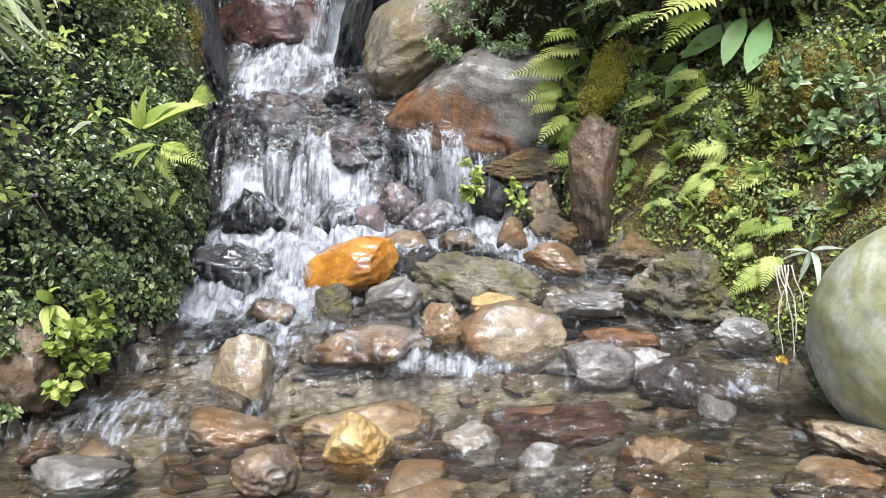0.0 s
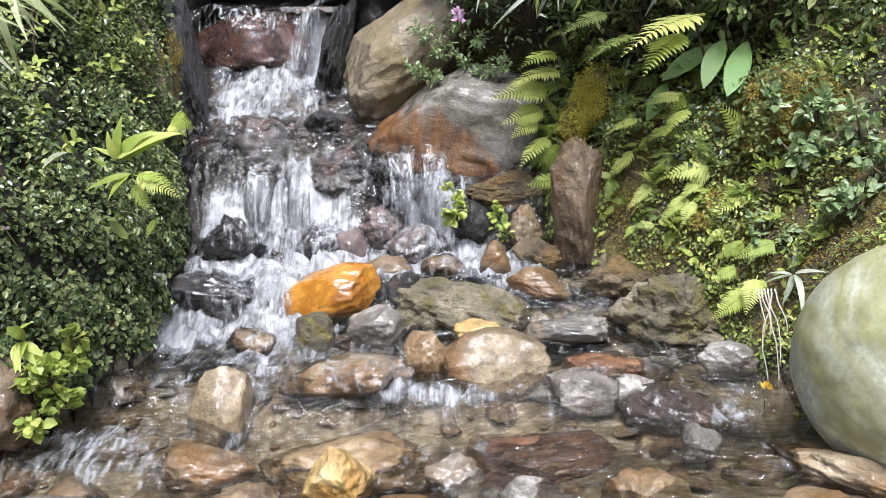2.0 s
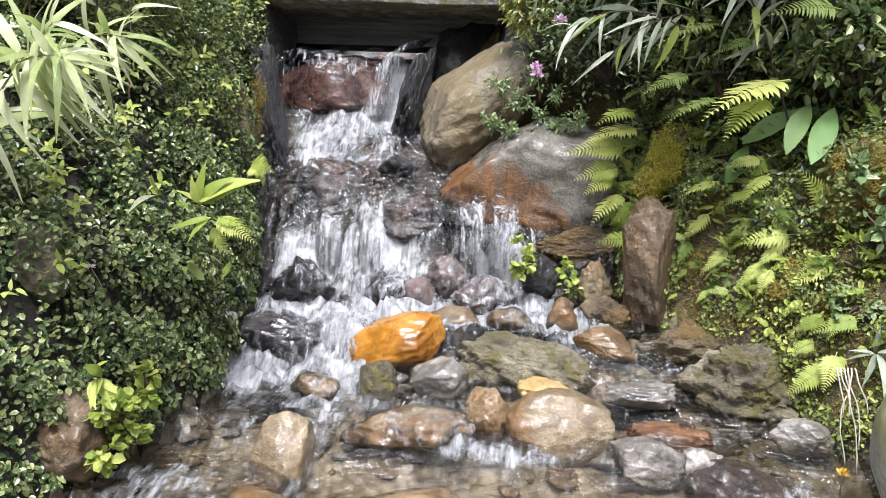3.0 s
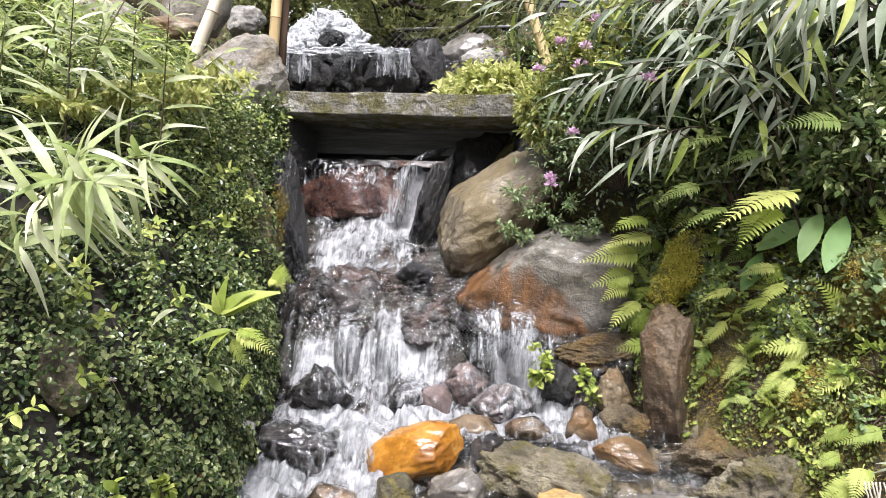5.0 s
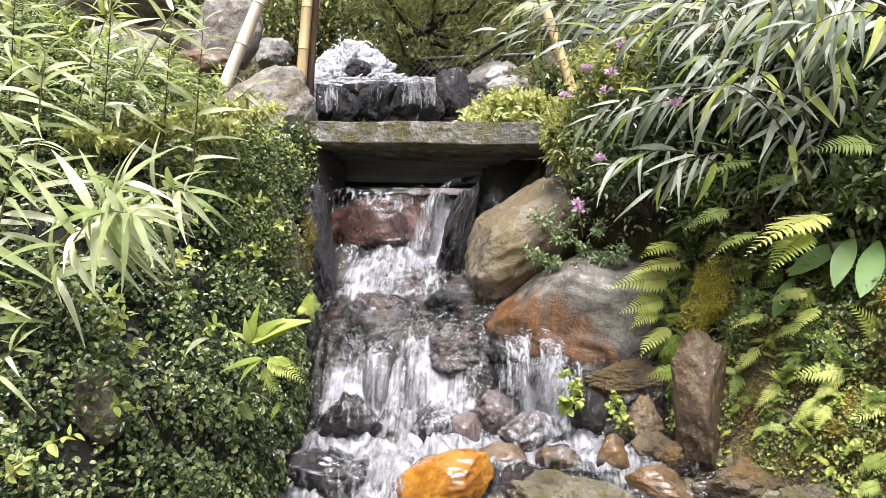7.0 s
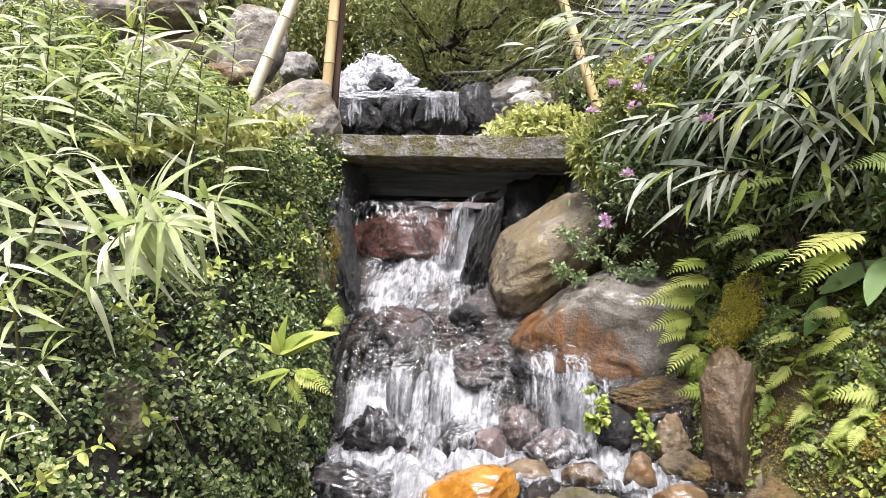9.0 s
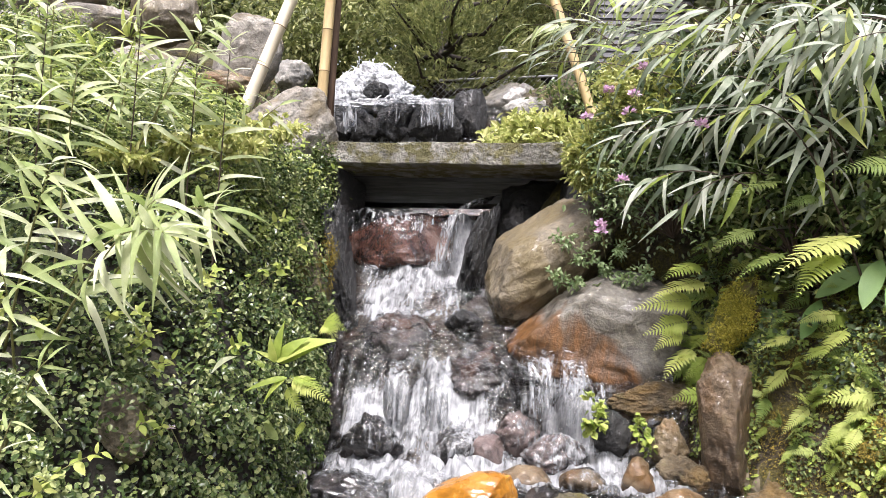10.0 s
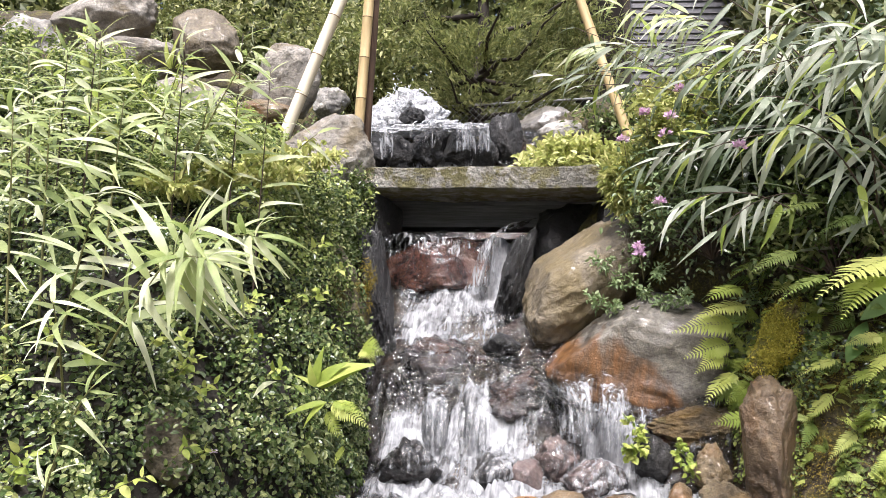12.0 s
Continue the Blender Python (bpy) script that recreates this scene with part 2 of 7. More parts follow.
M_BROAD = leaf_mat("broad_leaf", (0.05, 0.12, 0.03), (0.10, 0.215, 0.058), (0.17, 0.31, 0.10), 0.45, 0.28, island=False)
M_BROADCREEP = leaf_mat("trailing_leaf", (0.08, 0.15, 0.06), (0.16, 0.26, 0.115), (0.28, 0.39, 0.21), 0.45, 0.3)
M_WILLOW = leaf_mat("pale_long_leaf", (0.13, 0.22, 0.05), (0.33, 0.45, 0.19), (0.62, 0.74, 0.55), 0.32, 0.36, island=False)
M_WILLOW_GREY = leaf_mat("silvery_long_leaf", (0.05, 0.08, 0.045), (0.19, 0.265, 0.18), (0.46, 0.56, 0.46), 0.34, 0.32, island=False)
M_PINE = leaf_mat("conifer_needles", (0.055, 0.08, 0.028), (0.165, 0.215, 0.08), (0.36, 0.42, 0.18), 0.55, 0.28)
M_WOODS = leaf_mat("woodland_leaves", (0.028, 0.045, 0.018), (0.095, 0.13, 0.05), (0.26, 0.31, 0.14), 0.6, 0.28)
M_MOSS = leaf_mat("moss", (0.07, 0.075, 0.012), (0.17, 0.16, 0.022), (0.32, 0.27, 0.045), 0.9, 0.1)
M_YELLOWGREEN = leaf_mat("yellow_green_small_leaf", (0.19, 0.26, 0.06), (0.38, 0.47, 0.15), (0.60, 0.67, 0.32), 0.45, 0.38)
M_MOSS_BRIGHT = leaf_mat("bright_moss", (0.11, 0.13, 0.012), (0.22, 0.24, 0.022), (0.38, 0.38, 0.05), 0.9, 0.15)
M_PINKFLOWER = leaf_mat("pink_petal", (0.42, 0.26, 0.50), (0.56, 0.42, 0.64), (0.70, 0.62, 0.80), 0.6, 0.3)
M_LAVENDER = leaf_mat("lavender_petal", (0.45, 0.42, 0.62), (0.6, 0.57, 0.75), (0.75, 0.73, 0.85), 0.6, 0.3)
M_YELLOWFLOWER = leaf_mat("yellow_petal", (0.5, 0.38, 0.02), (0.65, 0.5, 0.04), (0.8, 0.65, 0.1), 0.6, 0.3)
# Near-black: the shade between the ivy leaves is put into the earth's colour.
M_EARTH_SHADE = plain_mat("ivy_gap_shade", (0.007, 0.006, 0.004), (0.028, 0.022, 0.014), 30, 0.9, (1, 1, 1), 0.02)
M_STEM = plain_mat("green_brown_stem", (0.10, 0.11, 0.03), (0.22, 0.20, 0.08), 30, 0.6)
M_TWIG = plain_mat("dark_twig", (0.03, 0.02, 0.014), (0.09, 0.06, 0.04), 40, 0.8)
M_ROOT = plain_mat("pale_root", (0.25, 0.22, 0.17), (0.48, 0.44, 0.36), 40, 0.7)
M_BARK = plain_mat("dark_bark", (0.012, 0.009, 0.007), (0.05, 0.038, 0.03), 12, 0.9, (1, 1, 0.25), 0.02)
M_BAMBOO = plain_mat("dry_bamboo", (0.36, 0.25, 0.11), (0.58, 0.45, 0.24), 6, 0.4, (4, 4, 0.4), 0.001)
M_BAMBOO_PALE = plain_mat("weathered_bamboo", (0.50, 0.43, 0.31), (0.72, 0.66, 0.52), 6, 0.45, (4, 4, 0.4), 0.001)
M_BAMBOO_NODE = plain_mat("bamboo_node", (0.10, 0.06, 0.025), (0.25, 0.16, 0.07), 30, 0.6)
M_BEAM = plain_mat("dark_weathered_beam", (0.022, 0.022, 0.024), (0.085, 0.086, 0.09), 9, 0.5, (0.5, 3, 9), 0.006)
M_STAKE = plain_mat("brown_stake", (0.05, 0.028, 0.016), (0.12, 0.07, 0.04), 10, 0.8, (3, 3, 0.4), 0.004)
M_WIRE = plain_mat("galvanised_wire", (0.25, 0.25, 0.25), (0.4, 0.4, 0.4), 30, 0.5)
M_SIDING = plain_mat("grey_weathered_board", (0.085, 0.082, 0.092), (0.15, 0.145, 0.155), 9, 0.7, (0.3, 1, 6), 0.002)
M_CONCRETE = plain_mat("concrete", (0.28, 0.28, 0.26), (0.44, 0.43, 0.40), 14, 0.85)


def ground_material():
    m, nt, b = node_mat("earth_and_moss")
    v = coords(nt, "Object")
    big = noise_tex(nt, v, 3.0, 8, 0.62, 0.5)
    fine = noise_tex(nt, v, 45.0, 5, 0.7)
    col = ramp(nt, fine, [(0.3, (0.014, 0.011, 0.007)), (0.5, (0.05, 0.037, 0.021)), (0.72, (0.14, 0.11, 0.065))]).outputs[0]
    f = ramp(nt, noise_tex(nt, v, 6.5, 8, 0.65, 0.6), [(0.45, (0, 0, 0)), (0.58, (1, 1, 1))]).outputs[0]
    moss = ramp(nt, noise_tex(nt, v, 70.0, 4, 0.7), [(0.3, (0.025, 0.018, 0.005)), (0.55, (0.105, 0.09, 0.018)), (0.75, (0.24, 0.19, 0.045))]).outputs[0]
    col = mixc(nt, f, col, moss)
    nt.links.new(col, b.inputs["Base Color"])
    b.inputs["Roughness"].default_value = 0.85
    h = math_node(nt, 'ADD', math_node(nt, 'MULTIPLY', big, 2.0), fine)
    bump(nt, b, h, 1.0, 0.03)
    return m


def bed_material():
    m, nt, b = node_mat("stream_bed_gravel")
    v = coords(nt, "Object")
    vo = add(nt, "ShaderNodeTexVoronoi", Scale=22.0)
    nt.links.new(v, vo.inputs["Vector"])
    big = noise_tex(nt, v, 4.0, 6, 0.6, 0.5)
    col = ramp(nt, big, [(0.35, (0.07, 0.058, 0.037)), (0.52, (0.20, 0.168, 0.113)), (0.7, (0.36, 0.315, 0.235))]).outputs[0]
    sep = ramp(nt, vo.outputs["Distance"], [(0.0, (1.25, 1.2, 1.1)), (0.8, (0.45, 0.42, 0.4))]).outputs[0]
    col = mixc(nt, 0.7, col, sep, 'MULTIPLY')
    nt.links.new(col, b.inputs["Base Color"])
    b.inputs["Roughness"].default_value = 0.5
    bump(nt, b, vo.outputs["Distance"], 0.8, -0.02)
    return m


def flow_streaks(nt, vec, across, along, detail=5.0, distort=0.3):
    """Threads drawn out along the second axis of vec."""
    mp = nt.nodes.new("ShaderNodeMapping")
    mp.inputs["Scale"].default_value = (1.0, along, 1.0)
    nt.links.new(vec, mp.inputs[0])
    return noise_tex(nt, mp.outputs[0], across, detail, 0.6, distort)


def water_material():
    """Clear, rippled water; white where the foam attribute and the streaks along the flow make it so."""
    m, nt, b = node_mat("running_water")
    uv = nt.nodes.new("ShaderNodeUVMap")
    uv.uv_map = "flow"
    at = nt.nodes.new("ShaderNodeAttribute")
    at.attribute_name = "foam"
    foam = at.outputs["Fac"]
    obj = coords(nt, "Object")
    wide = flow_streaks(nt, uv.outputs[0], 20.0, 0.22, 5.0, 0.5)
    thin = flow_streaks(nt, uv.outputs[0], 62.0, 0.20, 4.0, 0.3)
    churn = noise_tex(nt, obj, 15.0, 6, 0.6, 0.7)
    mix = math_node(nt, 'ADD', math_node(nt, 'MULTIPLY', wide, 0.42), math_node(nt, 'MULTIPLY', thin, 0.26))
    mix = math_node(nt, 'ADD', mix, math_node(nt, 'MULTIPLY', churn, 0.32))
    lifted = math_node(nt, 'ADD', mix, math_node(nt, 'MULTIPLY', math_node(nt, 'SUBTRACT', foam, 0.5), 0.40))
    white = ramp(nt, lifted, [(0.49, (0, 0, 0)), (0.62, (0.5, 0.5, 0.5)), (0.78, (1, 1, 1))]).outputs[0]
    any_foam = ramp(nt, foam, [(0.05, (0, 0, 0)), (0.3, (1, 1, 1))]).outputs[0]
    white = math_node(nt, 'MULTIPLY', white, any_foam)
    broad = noise_tex(nt, coords(nt, "Object", (0.55, 1.3, 1.0)), 9.0, 3, 0.5, 0.9)
    small = noise_tex(nt, coords(nt, "Object", (0.7, 1.4, 1.0)), 34.0, 3, 0.5, 0.6)
    hgt = math_node(nt, 'ADD', math_node(nt, 'MULTIPLY', broad, 1.0), math_node(nt, 'MULTIPLY', small, 0.26))
    hgt = math_node(nt, 'ADD', hgt, math_node(nt, 'MULTIPLY', math_node(nt, 'MULTIPLY', wide, foam), 0.7))
    bp = add(nt, "ShaderNodeBump", Strength=1.0, Distance=0.055)
    nt.links.new(hgt, bp.inputs["Height"])
    glossy = nt.nodes.new("ShaderNodeBsdfGlossy")
    glossy.inputs["Roughness"].default_value = 0.09
    nt.links.new(bp.outputs[0], glossy.inputs["Normal"])
    clear = nt.nodes.new("ShaderNodeBsdfTransparent")
    clear.inputs[0].default_value = (0.78, 0.755, 0.69, 1)
    fr = add(nt, "ShaderNodeFresnel", IOR=1.55)
    nt.links.new(bp.outputs[0], fr.inputs["Normal"])
    w = nt.nodes.new("ShaderNodeMixShader")
    nt.links.new(fr.outputs[0], w.inputs[0])
    nt.links.new(clear.outputs[0], w.inputs[1])
    nt.links.new(glossy.outputs[0], w.inputs[2])
    # Greys within the white water: the foam's soft shading put into its colour.
    tone = ramp(nt, math_node(nt, 'ADD', math_node(nt, 'MULTIPLY', churn, 0.5), math_node(nt, 'MULTIPLY', thin, 0.5)), [(0.38, (0.15, 0.152, 0.16)), (0.50, (0.34, 0.342, 0.354)), (0.62, (0.52, 0.52, 0.525))]).outputs[0]
    nt.links.new(tone, b.inputs["Base Color"])
    b.inputs["Roughness"].default_value = 0.4
    soft_bp = add(nt, "ShaderNodeBump", Strength=0.7, Distance=0.02)
    nt.links.new(mix, soft_bp.inputs["Height"])
    nt.links.new(soft_bp.outputs[0], b.inputs["Normal"])
    tl = nt.nodes.new("ShaderNodeBsdfTranslucent")
    tl.inputs[0].default_value = (0.42, 0.425, 0.44, 1)
    wh = nt.nodes.new("ShaderNodeMixShader")
    wh.inputs[0].default_value = 0.3
    nt.links.new(b.outputs[0], wh.inputs[1])
    nt.links.new(tl.outputs[0], wh.inputs[2])
    out = nt.nodes.new("ShaderNodeMixShader")
    nt.links.new(white, out.inputs[0])
    nt.links.new(w.outputs[0], out.inputs[1])
    nt.links.new(wh.outputs[0], out.inputs[2])
    nt.links.new(out.outputs[0], nt.nodes["Material Output"].inputs[0])
    return m


def film_material(name, lo, hi, along=0.16, fine=55.0):
    """A thin film of water running down: glassy, with white threads drawn out along the fall; lo to hi is where the threads set in."""
    m, nt, b = node_mat(name)
    v = coords(nt, "Object", (1.0, 1.0, along))
    a = noise_tex(nt, v, fine, 4, 0.6, 0.4)
    c = noise_tex(nt, v, fine * 0.33, 4, 0.6, 0.5)
    patch = noise_tex(nt, coords(nt, "Object"), 7.0, 3, 0.5)
    mix = math_node(nt, 'ADD', math_node(nt, 'MULTIPLY', a, 0.4), math_node(nt, 'ADD', math_node(nt, 'MULTIPLY', c, 0.35), math_node(nt, 'MULTIPLY', patch, 0.25)))
    white = ramp(nt, mix, [(lo, (0, 0, 0)), (hi, (0.95, 0.95, 0.95))]).outputs[0]
    b.inputs["Base Color"].default_value = (0.48, 0.484, 0.497, 1)
    b.inputs["Roughness"].default_value = 0.3
    tl = nt.nodes.new("ShaderNodeBsdfTranslucent")
    tl.inputs[0].default_value = (0.52, 0.524, 0.537, 1)
    wh = nt.nodes.new("ShaderNodeMixShader")
    wh.inputs[0].default_value = 0.4
    nt.links.new(b.outputs[0], wh.inputs[1])
    nt.links.new(tl.outputs[0], wh.inputs[2])
    bp = add(nt, "ShaderNodeBump", Strength=1.0, Distance=0.016)
    nt.links.new(mix, bp.inputs["Height"])
    glossy = nt.nodes.new("ShaderNodeBsdfGlossy")
    glossy.inputs["Roughness"].default_value = 0.06
    nt.links.new(bp.outputs[0], glossy.inputs["Normal"])
    fr = add(nt, "ShaderNodeFresnel", IOR=1.33)
    nt.links.new(bp.outputs[0], fr.inputs["Normal"])
    clear = nt.nodes.new("ShaderNodeBsdfTransparent")
    w = nt.nodes.new("ShaderNodeMixShader")
    nt.links.new(fr.outputs[0], w.inputs[0])
    nt.links.new(clear.outputs[0], w.inputs[1])
    nt.links.new(glossy.outputs[0], w.inputs[2])
    out = nt.nodes.new("ShaderNodeMixShader")
    nt.links.new(white, out.inputs[0])
    nt.links.new(w.outputs[0], out.inputs[1])
    nt.links.new(wh.outputs[0], out.inputs[2])
    nt.links.new(out.outputs[0], nt.nodes["Material Output"].inputs[0])
    return m


def spray_material():
    m, nt, b = node_mat("white_water")
    b.inputs["Base Color"].default_value = (0.70, 0.71, 0.73, 1)
    b.inputs["Roughness"].default_value = 0.2
    tl = nt.nodes.new("ShaderNodeBsdfTranslucent")
    tl.inputs[0].default_value = (0.74, 0.75, 0.76, 1)
    wh = nt.nodes.new("ShaderNodeMixShader")
    wh.inputs[0].default_value = 0.4
    nt.links.new(b.outputs[0], wh.inputs[1])
    nt.links.new(tl.outputs[0], wh.inputs[2])
    nt.links.new(wh.outputs[0], nt.nodes["Material Output"].inputs[0])
    return m


def foam_material():
    m, nt, b = node_mat("churned_foam")
    v = coords(nt, "Object")
    n = noise_tex(nt, v, 26.0, 6, 0.62, 0.8)
    nt.links.new(ramp(nt, n, [(0.36, (0.22, 0.224, 0.235)), (0.5, (0.42, 0.424, 0.435)), (0.64, (0.56, 0.56, 0.57))]).outputs[0], b.inputs["Base Color"])
    b.inputs["Roughness"].default_value = 0.35
    bump(nt, b, n, 1.0, 0.03)
    return m


M_FOAM = foam_material()
M_GROUND = ground_material()
M_BED = bed_material()
M_WATER = water_material()
M_SPRAY = spray_material()
M_FILM_THIN = film_material("thin_water_film", 0.53, 0.70)
M_FILM_DRIPS = film_material("dripping_water_film", 0.535, 0.64, 0.10, 40.0)
M_FILM = film_material("streaked_water_film", 0.51, 0.68)
M_FILM_WHITE = film_material("white_water_film", 0.45, 0.62)


# ---- lie of the land ----
def table(v, *pairs):
    return np.interp(v, [p[0] for p in pairs], [p[1] for p in pairs])


def soft_noise(x, y, f, seed=0.0):
    """Cheap smooth noise from a few crossed waves, about -1 to 1."""
    a = np.sin(x * f + 1.7 * seed + 1.3 * np.sin(y * f * 0.7 + seed))
    b = np.sin(y * f * 1.3 - 0.6 * seed + 1.1 * np.sin(x * f * 0.9 + 2.0 * seed))
    c = np.sin((x + y) * f * 0.8 + seed * 3.1)
    return (a + b + c) / 3.0


def water_level(x, y):
    """Height of the water: pool, steps, main fall, chute, the run under the bridge, upper fall."""
    left = np.clip((-0.62 - x) / 0.18, 0, 1)
    ye = y + 0.33 * left * np.clip((2.95 - y) / 0.3, 0, 1) + (0.06 * soft_noise(x, y * 0, 6.0, 2.0) + 0.03 * soft_noise(x, y * 0, 17.0, 5.0)) * np.clip((4.3 - y) / 0.3, 0, 1) * np.clip((y - 2.9) / 0.3, 0, 1)
    pool = -0.085 * np.clip((0.5 - x) / 0.6, 0, 1) * np.clip((2.74 - y) / 0.12, 0, 1)
    return pool + table(ye, (0.0, -0.01), (2.55, 0.0), (2.64, 0.05), (2.78, 0.07), (2.95, 0.09), (3.1, 0.13), (3.2, 0.15), (3.36, 0.30),
                 (3.45, 0.32), (3.66, 0.37), (3.72, 0.42), (3.9, 0.70), (4.02, 0.86), (4.18, 0.96), (4.3, 1.0), (4.6, 1.28),
                 (4.68, 1.36), (4.74, 1.58), (4.9, 1.62), (6.25, 1.67), (6.38, 2.42), (6.55, 2.62), (6.75, 2.82), (7.4, 2.86), (9.0, 3.0))


def bank_left(y):
    return table(y, (0.0, -1.75), (1.2, -1.5), (2.25, -1.34), (2.9, -1.08), (3.6, -1.17), (3.9, -1.25), (4.15, -1.27), (4.6, -1.32), (5.2, -1.45), (6.2, -2.15), (7.2, -2.4), (9, -2.6))


def bank_right(y):
    return table(y, (0.0, 1.9), (1.2, 1.6), (2.2, 1.38), (2.6, 1.22), (3.0, 1.16), (3.25, 0.9), (3.45, 0.74), (3.7, 0.50), (3.9, 0.46), (4.15, 0.42), (4.4, 0.30), (4.55, -0.1), (4.75, -0.35), (5.2, -0.4), (6.2, -0.75), (7.2, -0.6), (9, -0.4))


def ground_level(x, y):
    base = water_level(np.clip(x, -1.2, 1.2), np.minimum(y, 9.0)) - 0.09 - 0.16 * np.exp(-((y - 4.05) / 0.22) ** 4) + table(y, (9, 0), (12, 0.9), (30, 7.0), (60, 9.0), (400, 9.0))
    dl = np.maximum(bank_left(y) - x, 0)
    dr = np.maximum(x - bank_right(y), 0)
    hl = table(y, (-2, 0.0), (0.5, 0.25), (1.5, 0.55), (2.25, 0.8), (2.8, 1.05), (3.5, 1.42), (3.9, 1.15), (4.15, 0.92), (4.45, 0.62), (5.0, 0.25), (7, 0.2))
    sl = table(y, (1.5, 0.3), (2.8, 0.25), (3.5, 0.3), (3.9, 0.18), (4.2, 0.09), (5, 0.25))
    hr = table(y, (-2, 0.0), (0.5, 0.2), (2.2, 0.4), (3.0, 0.72), (3.8, 0.78), (4.2, 0.8), (4.6, 0.35), (7, 0.2))
    sr = table(y, (2.2, 0.3), (3.8, 0.3), (4.2, 0.2))
    fade = table(y, (-4, 0.0), (1.0, 1.0), (14, 1.0), (40, 0.0))
    up = hl * (1 - np.exp(-dl / sl)) + fade * (0.42 * np.minimum(dl, 3.0) + 0.12 * np.minimum(np.maximum(dl - 3.0, 0), 15))
    up = up + hr * (1 - np.exp(-dr / sr)) + fade * (table(y, (3.8, 0.42), (5.0, 0.16)) * np.minimum(dr, 3.0) + 0.12 * np.minimum(np.maximum(dr - 3.0, 0), 15))
    bankness = np.clip((dl + dr) / 0.25, 0, 1)
    rough = 0.055 * soft_noise(x, y, 7.0, 1.0) + 0.028 * soft_noise(x, y, 19.0, 2.5)
    return base + up + rough * (0.3 + bankness)


# ---- end of land ----
# ---- building helpers ----
def mesh_of(name, verts, faces, material, smooth=True):
    me = bpy.data.meshes.new(name)
    me.from_pydata(verts, [], faces)
    if material:
        me.materials.append(material)
    if smooth:
        me.polygons.foreach_set("use_smooth", [True] * len(me.polygons))
    me.update()
    return me


def part(name, me, parent, label="", m=None):
    ob = new(name, me)
    ob.parent = parent
    if m is not None:
        ob.matrix_basis = m
    if label:
        ob["label"] = label
    return ob


def thing(name, loc, label, category, group="", kind=""):
    ob = new(name)
    ob.location = loc
    ob.empty_display_size = 0.05
    return tagged(ob, label, category, group, kind)


def ball(level):
    bm = bmesh.new()
    bmesh.ops.create_icosphere(bm, subdivisions=level, radius=1.0)
    v = np.array([x.co[:] for x in bm.verts])
    f = [[x.index for x in p.verts] for p in bm.faces]
    bm.free()
    return v, f


BALL = {k: ball(k) for k in (2, 3, 4, 5, 6)}


def lumps(v, scale, seed):
    off = Vector((seed * 3.17, seed * 1.31, seed * 7.7))
    return np.array([noise.fractal(Vector(p) * scale + off, 1.0, 2.0, 4) for p in v])


def rock_mesh(name, w, d, h, seed, material, facets=5, rough=0.16, level=3, flat=False):
    """A boulder that fills a box of w, d, h round its middle: a lumpy ball with chipped flats and pitted faces."""
    v, f = BALL[level + 1]
    v = v.copy()
    r = np.random.default_rng(seed)
    if flat:
        v = np.sign(v) * np.abs(v) ** (np.array([0.38, 0.45, 0.42]) if flat == "block" else np.array([0.7, 0.7, 0.55]))
    v *= (1 + 1.7 * rough * lumps(v, 0.9, seed))[:, None]
    for _ in range(facets + 3 if facets > 3 else facets):
        n = r.normal(size=3)
        n /= np.linalg.norm(n)
        cut = r.uniform(0.58, 0.86)
        over = np.maximum(v @ n - cut, 0)
        v -= 0.8 * over[:, None] * n
    ridge = np.abs(lumps(v, 2.6, seed + 5))
    v *= (1 - rough * 0.5 * ridge + 0.0)[:, None]
    v *= (1 + rough * 0.45 * lumps(v, 3.6, seed + 2))[:, None]
    if level > 3:
        v *= (1 + rough * 0.2 * lumps(v, 8.0, seed + 9))[:, None]
    lo, hi = v.min(0), v.max(0)
    v = (v - (lo + hi) / 2) / (hi - lo) * np.array([w, d, h])
    return mesh_of(name, v.tolist(), f, material)


def rock(name, label, loc, size, seed, material, turn=0.0, lean=(0, 0), facets=5, rough=0.16, level=3, flat=False, category="stone", group="stones in the stream"):
    ob = new(name, rock_mesh(name, *size, seed, material, facets, rough, level, flat))
    ob.matrix_basis = pose(*loc, lean[0], lean[1], turn)
    return tagged(ob, label, category, group)


def veil(ob, material, label, thick=0.007, low=-1.0):
    """A film of water that lies over a stone's upper and front faces."""
    me = ob.data
    n = len(me.vertices)
    co, no = np.empty(n * 3), np.empty(n * 3)
    me.vertices.foreach_get("co", co)
    me.vertices.foreach_get("normal", no)
    co, no = co.reshape(-1, 3), no.reshape(-1, 3)
    m3 = np.array(ob.matrix_basis.to_3x3())
    world_n, world_p = no @ m3.T, co @ m3.T
    take = (world_n[:, 2] - world_n[:, 1] > 0.15) & (world_p[:, 2] > low)
    V = co + no * (thick * (0.7 + 0.6 * (0.5 + 0.5 * np.sin(world_p[:, 0] * 60.0))))[:, None]
    faces_ = [tuple(p.vertices) for p in me.polygons if all(take[i] for i in p.vertices)]
    film = new("water_film", mesh_of("water_film", V.tolist(), faces_, material))
    film.matrix_basis = ob.matrix_basis
    return tagged(film, label, "water", kind="stuff")


def frames_of(d, up):
    d = d / np.linalg.norm(d, axis=1, keepdims=True)
    s = np.cross(up, d)
    s /= np.linalg.norm(s, axis=1, keepdims=True) + 1e-9
    return d, s, np.cross(d, s)


